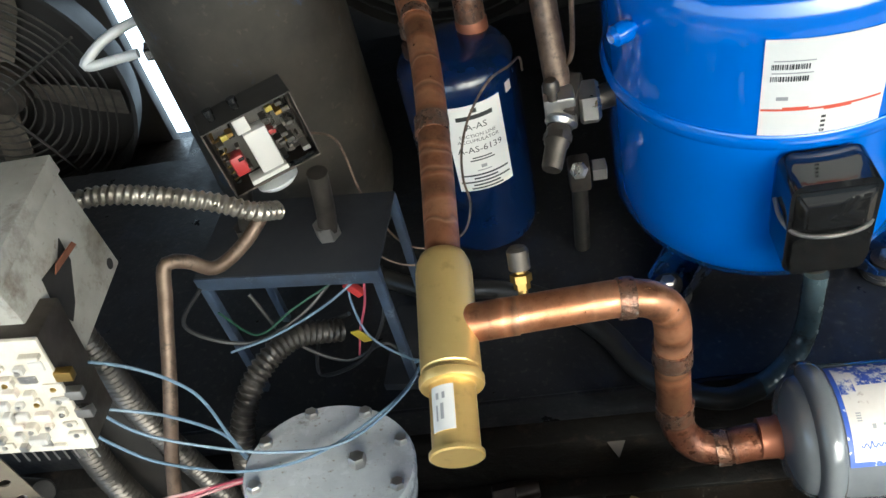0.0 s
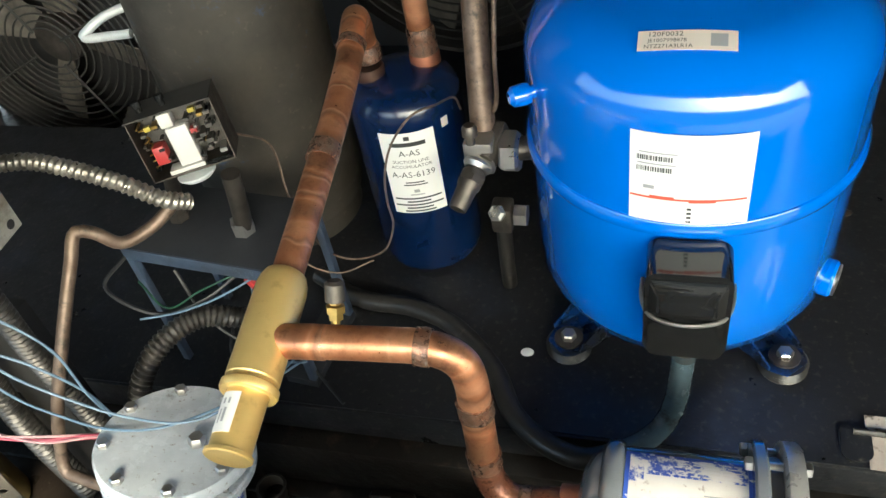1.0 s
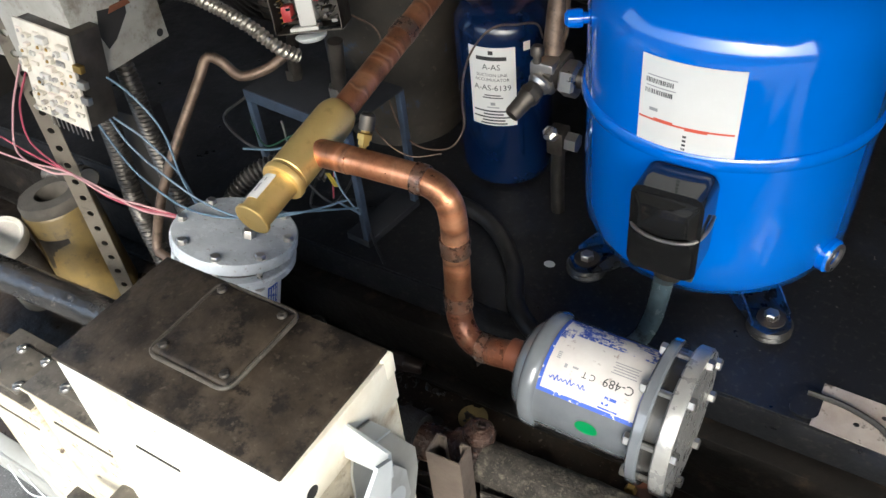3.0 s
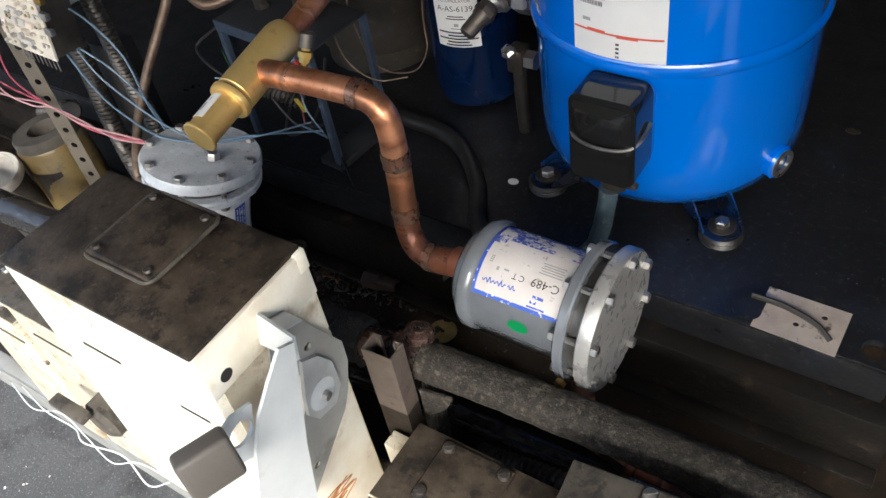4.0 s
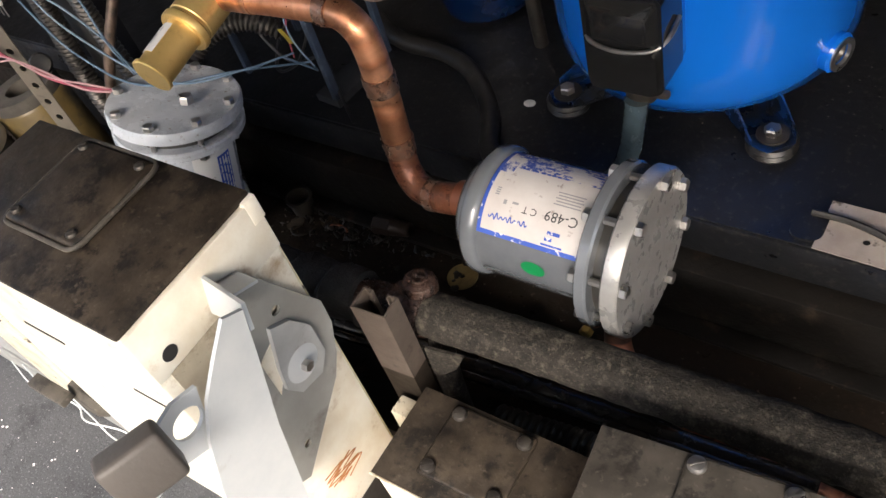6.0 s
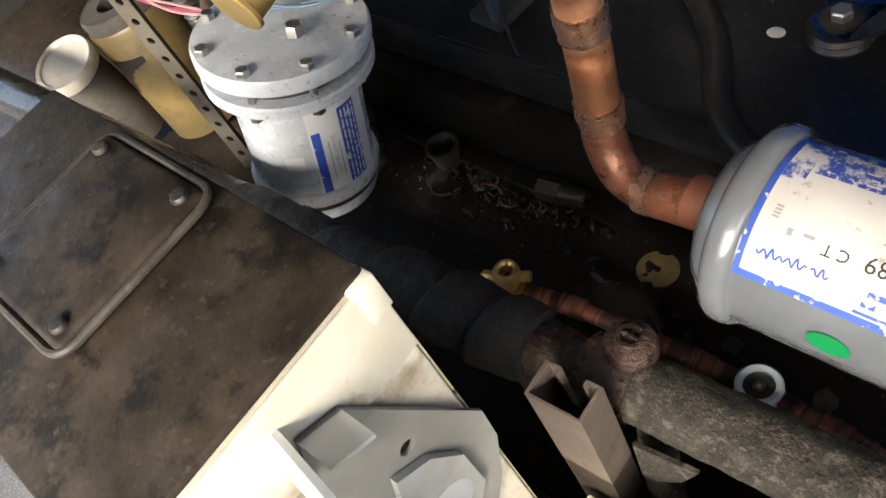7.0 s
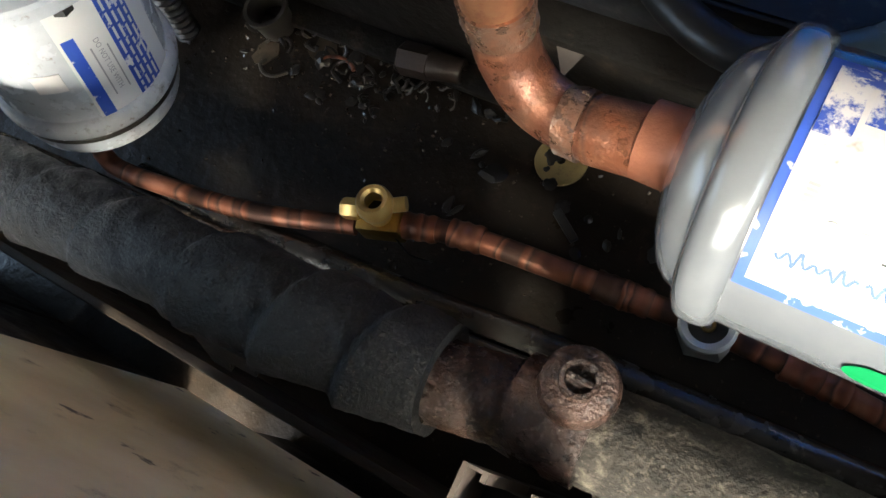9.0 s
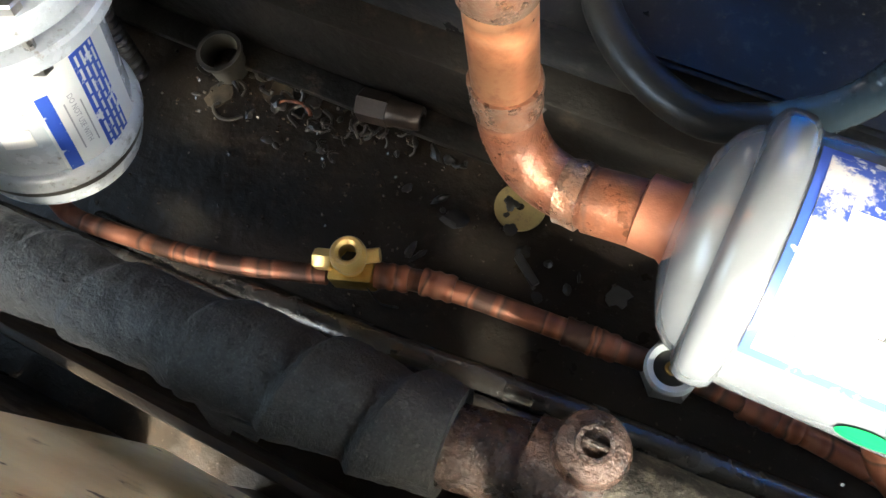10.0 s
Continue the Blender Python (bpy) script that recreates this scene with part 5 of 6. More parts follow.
    part("lever_bend", prism([(0, 0), (0.045, 0), (0.045, 0.020), (0, 0.030)], 0.003, frame_of((0.0455, -0.550, 0.290), (1, -0.07, 0.2), (0, 0.3, 1))), "galv", blade, "bent top of the lever")
    arm = prism([(-0.602, 0.300), (-0.620, 0.306), (-0.650, 0.300), (-0.672, 0.290), (-0.672, 0.262), (-0.640, 0.262), (-0.616, 0.250)], 0.003, frame_of((0.080, 0, 0), (0, 1, 0), (0, 0, 1)), [(-0.620, 0.284, 0.0115)])
    part("handle_arm", arm, "galv", t, "flat handle arm with a round eye")
    kb = block(-0.010, 0.010, -0.020, 0.020, -0.0185, 0.0185, 0.004, 3, m=Matrix.Translation((0.097, -0.657, 0.309)) @ pose(0, 0, 0, 0, -14, -22))
    part("knob", kb, "knob", t, "matt black block knob")
    # front-face slots and scribble
    b = block(-0.135, -0.085, y0 - 0.0006, y0 + 0.001, 0.252, 0.2555, 0)
    block(-0.02, 0.015, y0 - 0.0006, y0 + 0.001, 0.232, 0.2350, 0, bm=b)
    tagged(part("slot", b, "rail", t, "thin vent slots"), kind="stuff")
    rng = random.Random(11)
    for n in range(3):
        y, z = -0.552 + 0.010 * n, 0.046 - 0.004 * n
        pts = [(x1 + 0.0006, y + (0.014 if k % 2 else -0.012) * rng.uniform(0.5, 1.1), z - 0.0035 * k + rng.uniform(-0.004, 0.004)) for k in range(7)]
        part("scribble", tube(pts, 0.00055, 5, 0.004), "rust", t, "red-brown marker scribble")
    return t


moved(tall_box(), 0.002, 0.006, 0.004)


def low_box(x0, x1, y0, y1, z1, top_mat, plate, label, mark=False, paint="cream"):
    t = thing("switch_box", ((x0 + x1) / 2, (y0 + y1) / 2, -0.15), label, "switch box", "switch boxes")
    part("body", block(x0, x1, y0, y1, -0.150, z1 - 0.004, 0.003), paint, t)
    part("top", block(x0 - 0.0015, x1 + 0.0015, y0 - 0.002, y1 + 0.001, z1 - 0.0036, z1, 0.0015), top_mat, t, "dusty folded lid")
    cover_plate(t, *plate, z1, top_mat, "zinc" if top_mat == "grime_light" else "steel_dark", 0.004)
    part("groove", block(x0 + 0.028, x1 - 0.012, y0 - 0.0016, y0 + 0.001, z1 - 0.045, z1 - 0.0425, 0), "grime_light", t, "pressed groove")
    part("worn_edge", block(x0 - 0.0018, x1 + 0.0018, y0 - 0.0028, y0 - 0.0012, z1 - 0.003, z1 + 0.0005, 0.0004, 1), "cream_dirty", t, "edge rubbed to pale paint")
    part("worn_edge", block(x1 + 0.0007, x1 + 0.0022, y0 - 0.001, y1, z1 - 0.003, z1 + 0.0005, 0.0004, 1), "cream_dirty", t, "edge rubbed to pale paint")
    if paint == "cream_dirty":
        # Thin dark brown panels cover the rear and right faces; the front stays cream.
        part("rear_grime", block(x0 + 0.002, x1 - 0.002, y1 + 0.0005, y1 + 0.0025, -0.148, z1 - 0.008, 0.0005, 1), "grime", t, "dark brown rear face")
        part("side_grime", block(x1 + 0.0003, x1 + 0.002, y0 + 0.02, y1 + 0.0025, -0.148, z1 - 0.008, 0.0005, 1), "grime", t, "dark brown side face")
    if mark:
        w = flat_wall(((x0 + 0.062), y0 - 0.0006, z1 - 0.066), (1, 0, 0), (0, 0, 1))
        st = part("sticker", wrapped(0.034, 0.016, w, nx=2), "paper_old", t, "small red and white sticker")
        part("print", bars([(-0.008, 0.001, 0.013, 0.010), (0.009, 0.001, 0.008, 0.010)], w, 0.0009), "ink_red", st)
    return t


low_box(0.096, 0.262, -0.537, -0.451, 0.083, "grime", (0.131, 0.209, -0.522, -0.455), "low cream switch box with a dark greasy lid", True)
moved(low_box(0.274, 0.474, -0.551, -0.442, 0.152, "grime_light", (0.3345, 0.412, -0.5135, -0.4425), "low cream switch box with a dusty olive lid"), 0, 0, 0, 5)
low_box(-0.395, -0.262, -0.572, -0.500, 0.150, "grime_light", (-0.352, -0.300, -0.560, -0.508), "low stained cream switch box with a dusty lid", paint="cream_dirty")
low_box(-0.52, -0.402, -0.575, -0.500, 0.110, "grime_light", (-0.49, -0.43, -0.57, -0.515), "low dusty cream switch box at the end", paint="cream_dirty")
single("conduit_elbow", join(lathe([(0.010, 0), (0.026, 0.0), (0.028, 0.006), (0.028, 0.034), (0.02, 0.04), (0, 0.04)], 26, frame_of((-0.275, -0.560, 0.018), (1, 0, 0), (0, 0, 1))), block(-0.330, -0.270, -0.616, -0.600, 0.040, 0.050, 0.002)), "grime_light", "dull round conduit hub with a flat handle", "conduit hub", at=(-0.275, -0.56, 0.02))
b = corrugated([(0.150, -0.4335, 0.040), (0.20, -0.430, 0.044), (0.255, -0.427, 0.048), (0.30, -0.422, 0.03)], 0.012)
single("flexible_conduit", b, "rubber_dark", "dark corrugated conduit behind the boxes", "conduit", "conduits")
w = [(-0.60, -0.574, -0.150), (-0.52, -0.586, -0.146), (-0.47, -0.582, -0.160), (-0.43, -0.594, -0.148), (-0.36, -0.580, -0.152), (-0.31, -0.590, -0.172), (-0.27, -0.577, -0.150)]
single("loose_wire", tube(w, 0.0011, 7, 0.006), "galv", "loose pale wires along the pan edge", "wire", "wires")
w = [(-0.62, -0.578, -0.148), (-0.56, -0.590, -0.158), (-0.50, -0.577, -0.148), (-0.44, -0.584, -0.156), (-0.38, -0.592, -0.166), (-0.33, -0.577, -0.15), (-0.2, -0.574, -0.15)]
single("loose_wire", tube(w, 0.0010, 7, 0.006), "galv", "loose pale wires along the pan edge", "wire", "wires")
# junction fittings at the right end of the boxes
t = thing("junction_frame", (0.51, -0.47, 0.0), "dark open junction frame with small bars", "junction frame")
part("shelf", block(0.474, 0.545, -0.500, -0.448, 0.095, 0.102, 0.001), "grime_light", t)
part("upright", block(0.502, 0.512, -0.50, -0.455, 0.0, 0.094, 0.001), "grime", t)
part("upright", block(0.480, 0.490, -0.50, -0.455, 0.0, 0.094, 0.001), "grime", t)
part("base", block(0.474, 0.56, -0.53, -0.448, -0.15, 0.0, 0.001), "grime", t)


# ---- base plate details ----
t = thing("nameplate", (0.375, -0.09, 0), "scratched bare metal nameplate with punched holes on the plate", "nameplate")
m = Matrix.Translation((0.374, -0.0935, 0.002)) @ pose(0, 0, 0, 0, 0, -1)
part("plate", prism([(-0.047, -0.032), (0.047, -0.034), (0.047, 0.034), (-0.047, 0.035)], 0.0012, m, [(0.022, 0.015, 0.0035), (-0.003, -0.008, 0.0035), (-0.036, 0.016, 0.003)]), "bare_plate", t)
part("torn_strip", tube([(-0.060 + 0.374, -0.082, 0.006), (-0.02 + 0.374, -0.086, 0.009), (0.02 + 0.374, -0.098, 0.008), (0.036 + 0.374, -0.110, 0.005)], 0.0035, 8, 0.006, lambda s, a: 0.4 + 0.6 * abs(math.cos(a))), "rubber", t, "curled dark strip")
part("blue_tab", prism(rounded(0.032, 0.046, 0.012), 0.003, Matrix.Translation((0.316, -0.094, 0.0004))), "plate", t, "navy painted tab under the plate")
single("paint_drop", lathe([(0, 0.001), (0.0065, 0.0008), (0.0075, 0.0002)], 16, Matrix.Translation((-0.051, -0.012, 0.0)) @ Matrix.Diagonal((1.1, 0.9, 1, 1))), "paper", "white paint drop on the dark plate", "paint drop")
rng = random.Random(5)
b = bmesh.new()
for k in range(700):
    x, y, q = rng.uniform(-1.3, 0.9), rng.uniform(-1.25, -0.60), rng.uniform(0.0006, 0.0026)
    if k % 40 == 0:
        q = 0.006
    block(-q, q, -q * 0.7, q * 0.7, 0, q, 0, bm=b, m=Matrix.Translation((x, y, -0.5605)) @ pose(0, 0, 0, rng.uniform(-30, 30), rng.uniform(-30, 30), rng.uniform(0, 180)))
single("gravel", b, "paper_old", "pale grit scattered on the asphalt", "grit", kind="stuff")
rng = random.Random(21)
b = bmesh.new()
for k in range(220):
    x, y = rng.uniform(-0.3, 0.47), rng.uniform(-0.12, 0.2)
    s = rng.uniform(0.0003, 0.0010)
    block(x - s, x + s, y - s * 0.7, y + s * 0.7, 0.0, s * 0.8, 0, bm=b, m=None)
single("grit", b, "felt", "scattered pale grit on the plate", "grit", kind="stuff")
single("pebble", lathe([(0, 0), (0.008, 0.001), (0.009, 0.004), (0.004, 0.007), (0, 0.0075)], 9, Matrix.Translation((0.338, 0.27, 0)) @ Matrix.Diagonal((1.2, 0.7, 1, 1))), "debris", "small dark clod on the plate", "clod")

# ---- things on the drip pan ----
single("fibre_washer", prism([(0.021 * math.cos(2 * math.pi * i / 36), 0.021 * math.sin(2 * math.pi * i / 36) - (0.004 if 8 < i < 12 else 0)) for i in range(36)], 0.0025, Matrix.Translation((-0.079, -0.198, -0.1515)), [(0, 0, 0.0035)]), "washer", "yellow-brown round washer lying on the pan", "washer", at=(-0.079, -0.198, -0.1515))
FM = Matrix.Translation((-0.241, -0.170, -0.1375)) @ pose(0, 0, 0, 0, 90, 7)
b = lathe([(0, 0), (0.0125, 0), (0.0145, 0.002), (0.0145, 0.028), (0.0128, 0.030), (0, 0.030)], 6, FM)
lathe([(0, 0.029), (0.0132, 0.029), (0.0132, 0.032), (0.0122, 0.034), (0.0108, 0.056), (0.0092, 0.058), (0.006, 0.058), (0.006, 0.045), (0, 0.045)], 22, FM, b)
single("pipe_fitting", b, "fitting_brown", "dark brown hexagon pipe fitting lying on the pan", "fitting", at=(-0.22, -0.17, -0.152))
single("plastic_cap", lathe([(0.0, 0.0), (0.016, 0.0), (0.018, 0.024), (0.0205, 0.026), (0.0205, 0.031), (0.017, 0.031), (0.015, 0.006), (0, 0.006)], 24, Matrix.Translation((-0.375, -0.178, -0.152))), "cap_dark", "oily dark upturned cap on the pan", "cap", at=(-0.375, -0.178, -0.152))
single("copper_ring", tube([(0.017 * math.cos(a) - 0.297, 0.010 * math.sin(a) - 0.196, -0.148) for a in [radians(20 + 15 * k) for k in range(11)]], 0.0018, 8, 0.004), "copper_old", "small bent copper wire ring in the dirt", "wire ring")
rng = random.Random(77)
for k in range(46):
    x, y = rng.gauss(-0.29, 0.085), rng.uniform(-0.235, -0.165)
    if k > 34:
        x, y = rng.uniform(-0.15, 0.12), rng.uniform(-0.27, -0.19)
    b = bmesh.new()
    bmesh.ops.create_icosphere(b, subdivisions=2, radius=rng.uniform(0.003, 0.009))
    sx, sy, sz = rng.uniform(0.5, 1.5), rng.uniform(0.3, 1.0), rng.uniform(0.2, 0.5)
    off = Vector((rng.random() * 50, 0, 0))
    for v in b.verts:
        v.co = v.co * (1 + 0.7 * noise.noise(v.co * 160 + off))
        v.co = Vector((v.co.x * sx, v.co.y * sy, v.co.z * sz))
    b.transform(Matrix.Translation((x, y, -0.1495)) @ pose(0, 0, 0, 0, 0, rng.uniform(0, 180)))
    single("dirt_clump", b, "debris", "oily brown clump of dirt on the pan", "dirt clump", "dirt on the pan", at=(x, y, -0.152))
for k in range(7):
    x, y, a = rng.uniform(-0.36, -0.18), rng.uniform(-0.23, -0.18), rng.uniform(0, 6)
    pts = [(x + 0.010 * math.cos(a + 0.9 * j) * (1 + 0.2 * j), y + 0.007 * math.sin(a + 0.9 * j) * (1 + 0.2 * j), -0.1495 + 0.002 * (j % 2)) for j in range(5)]
    single("curled_strip", tube(pts, 0.0017, 6, 0.004), "cap_dark" if k % 2 else "debris", "curled scrap of old sealing strip", "scrap", "dirt on the pan")
for x, y, r, mt, lab in ((-0.318, -0.186, 0.015, "scrap_tan", "oil-soaked tan paper scrap on the pan"), (-0.372, -0.205, 0.013, "scrap_tan", "oil-soaked tan paper scrap on the pan"), (-0.40, -0.16, 0.010, "scrap_tan", "small pale scrap on the pan"),
                         (0.110, -0.245, 0.011, "scrap_tan", "small pale scrap on the pan"), (0.02, -0.235, 0.010, "cap_dark", "dark flat scrap on the pan")):
    ol = [(r * (0.7 + 0.5 * rng.random()) * math.cos(2 * math.pi * k / 13), r * (0.7 + 0.5 * rng.random()) * math.sin(2 * math.pi * k / 13)) for k in range(13)]
    single("paper_scrap", prism(ol, 0.0012, Matrix.Translation((x, y, -0.1520)) @ pose(0, 0, 0, rng.uniform(-3, 3), rng.uniform(-3, 3), 0)), mt, lab, "scrap", "dirt on the pan", at=(x, y, -0.152))
for k in range(26):
    x, y = rng.gauss(-0.27, 0.07), rng.uniform(-0.22, -0.16)
    pts = [(x + 0.006 * math.cos(k + 0.8 * j), y + 0.005 * math.sin(k + 0.8 * j), -0.1500 + 0.003 * (j % 3)) for j in range(5)]
    single("curled_strip", tube(pts, rng.uniform(0.0009, 0.0020), 6, 0.003), rng.choice(("cap_dark", "debris", "fitting_brown")), "curled scrap of old sealing strip", "scrap", "dirt on the pan")
rng = random.Random(31)
b = bmesh.new()
for k in range(420):
    x, y = rng.uniform(-0.45, 0.45), rng.uniform(-0.34, -0.155)
    if k < 220:
        x, y = rng.gauss(-0.29, 0.09), rng.uniform(-0.23, -0.155)
    q = rng.uniform(0.0004, 0.0016)
    block(-q, q, -q * 0.7, q * 0.7, 0, q, 0, bm=b, m=Matrix.Translation((x, y, -0.1521)) @ pose(0, 0, 0, rng.uniform(-40, 40), rng.uniform(-40, 40), rng.uniform(0, 180)))
single("pan_grit", b, "cap_wet", "wet grit scattered over the drip pan", "grit", kind="stuff")
single("metal_tab", prism([(0, 0), (0.036, 0.006), (0.018, -0.030)], 0.0015, frame_of((-0.103, -0.140, -0.064), (1, 0, 0), (0, 0.86, 0.42))), "channel", "pale triangular metal tab on the rail", "tab")
single("stick", block(-0.014, 0.014, -0.0035, 0.0035, 0, 0.005, 0.001, m=Matrix.Translation((-0.052, -0.245, -0.152)) @ pose(0, 0, 0, 0, 0, -35)), "rubber", "short black strip lying on the pan", "strip", at=(-0.052, -0.245, -0.152))
single("brass_stub", lathe([(0, 0), (0.006, 0), (0.0055, 0.016), (0, 0.016)], 8, Matrix.Translation((-0.013, -0.392, -0.144)) @ pose(0, 0, 0, 90, 0, 60)), "brass_old", "small brass stub in the dirt", "brass stub", at=(-0.013, -0.392, -0.152))


# ---- service valves between accumulator and compressor ----
t = thing("service_valve", (-0.092, 0.10, 0.2), "old steel service valve with a capped brass stem", "valve", "service valves")
part("discharge_pipe", tube([(-0.100, 0.100, 0.26), (-0.104, 0.13, 0.33), (-0.110, 0.18, 0.42), (-0.112, 0.24, 0.52), (-0.10, 0.34, 0.62)], 0.0145, 20), "thin_tube", t, "tarnished copper pipe")
part("body", block(-0.118, -0.084, 0.066, 0.104, 0.220, 0.264, 0.004), "zinc", t, "square steel valve body")
SVM = Matrix.Translation((-0.1015, 0.068, 0.236)) @ Vector((-0.28, -0.84, -0.40)).to_track_quat("Z", "Y").to_matrix().to_4x4()
stem = part("stem", lathe([(0.0095, 0.008), (0.0125, 0.010), (0.0138, 0.014), (0.0138, 0.030), (0.0118, 0.033), (0.0112, 0.056), (0.0098, 0.060), (0, 0.0605)], 20, SVM), "steel_dark", t, "dark capped valve stem")
part("stem_hex", lathe([(0.0, 0.018), (0.0160, 0.018), (0.0160, 0.026), (0.0, 0.026)], 6, SVM), "steel_dark", stem, "hexagon of the stem cap")
part("stem_collar", lathe([(0.0, 0.0), (0.0165, 0.0), (0.0175, 0.004), (0.0140, 0.009), (0, 0.009)], 22, SVM), "zinc", t, "bright packing collar")
part("saddle", block(-0.016, 0.016, -0.014, 0.014, -0.052, -0.004, 0.003, m=SVM), "steel_dark", t, "sloping dark valve saddle")
part("gauge_port", lathe([(0.0055, 0), (0.0055, 0.010), (0.009, 0.011), (0.009, 0.020), (0.0065, 0.024), (0, 0.024)], 12, frame_of((-0.108, 0.070, 0.262), (1, 0, 0), (0, 0.9, 0.4)) @ pose(0, 0, 0, -30, 0, 0)), "steel_dark", t, "capped gauge port")
part("union_nut", lathe([(0, 0), (0.0225, 0), (0.0255, 0.003), (0.0255, 0.019), (0.0215, 0.023), (0, 0.023)], 6, frame_of((-0.080, 0.092, 0.236), (0, 0, 1), (0, 1, 0)) @ pose(0, 0, 0, 180, 0, 15)), "zinc", t, "dull hexagon union nut")
part("neck", tube([(-0.060, 0.091, 0.240), (-0.03, 0.098, 0.240)], 0.014, 18, 0.01), "steel_dark", t)
t = thing("service_valve", (-0.082, 0.09, 0.13), "small dark liquid valve with a hexagon nut", "valve", "service valves")
part("body", block(-0.100, -0.074, 0.076, 0.104, 0.118, 0.156, 0.004), "steel_dark", t)
part("stem", lathe([(0.008, 0), (0.008, 0.010), (0.0105, 0.012), (0.0105, 0.018), (0.006, 0.021), (0, 0.021)], 6, frame_of((-0.088, 0.076, 0.150), (1, 0, 0), (0, 0.7, 0.6))), "zinc", t)
part("union_nut", lathe([(0, 0), (0.014, 0), (0.014, 0.016), (0, 0.018)], 6, frame_of((-0.072, 0.088, 0.140), (0, 0, 1), (0, 1, 0)) @ pose(0, 0, 0, 180, 0, 10)), "zinc", t, "dull hexagon nut")
part("drop_pipe", tube([(-0.088, 0.092, 0.12), (-0.090, 0.094, 0.06), (-0.092, 0.10, 0.002)], 0.010, 16), "rubber_dark", t)
single("sense_line", tube([(-0.10, 0.110, 0.27), (-0.085, 0.104, 0.285), (-0.077, 0.10, 0.36), (-0.072, 0.12, 0.45)], 0.0028, 8), "thin_tube", "thin copper sensing line", "capillary tube", "capillary tubes")
cp = [(-0.137, 0.145, 0.255), (-0.138, 0.13, 0.282), (-0.150, 0.095, 0.296), (-0.17, 0.07, 0.30), (-0.196, 0.058, 0.27), (-0.213, 0.056, 0.225), (-0.219, 0.057, 0.18), (-0.217, 0.052, 0.145), (-0.230, 0.035, 0.118), (-0.27, 0.020, 0.115), (-0.30, 0.02, 0.13), (-0.33, 0.03, 0.20), (-0.345, 0.05, 0.27), (-0.37, 0.03, 0.30)]
single("sense_line", tube(cp, 0.0014, 8, 0.005), "thin_tube", "thin copper capillary looping past the accumulator", "capillary tube", "capillary tubes")
single("sense_line", tube([(-0.245, 0.03, 0.105), (-0.28, 0.0, 0.11), (-0.32, -0.01, 0.14), (-0.36, 0.01, 0.2)], 0.0012, 8, 0.005), "thin_tube", "thin copper capillary beside the stand", "capillary tube", "capillary tubes")


# ---- steel stand with the pressure control ----
t = thing("steel_stand", (-0.40, -0.03, 0), "dusty dark blue sheet-steel stand on the base plate", "stand")
SM = Matrix.Translation((-0.4, -0.033, 0)) @ pose(0, 0, 0, 0, 0, -6)
part("top", block(-0.100, 0.103, -0.052, 0.065, 0.206, 0.210, 0.001, m=SM), "stand", t)
part("front_edge", block(-0.100, 0.103, -0.054, -0.051, 0.192, 0.210, 0.001, m=SM), "stand_edge", t, "blue front edge")
for x in (-0.100, 0.093):
    for y in (-0.053, 0.056):
        part("leg", block(x, x + 0.010, y, y + 0.010, 0.0, 0.206, 0.001, m=SM), "stand_edge", t)
part("foot_bar", block(0.060, 0.104, -0.054, 0.066, 0.0, 0.012, 0.001, m=SM), "stand", t)


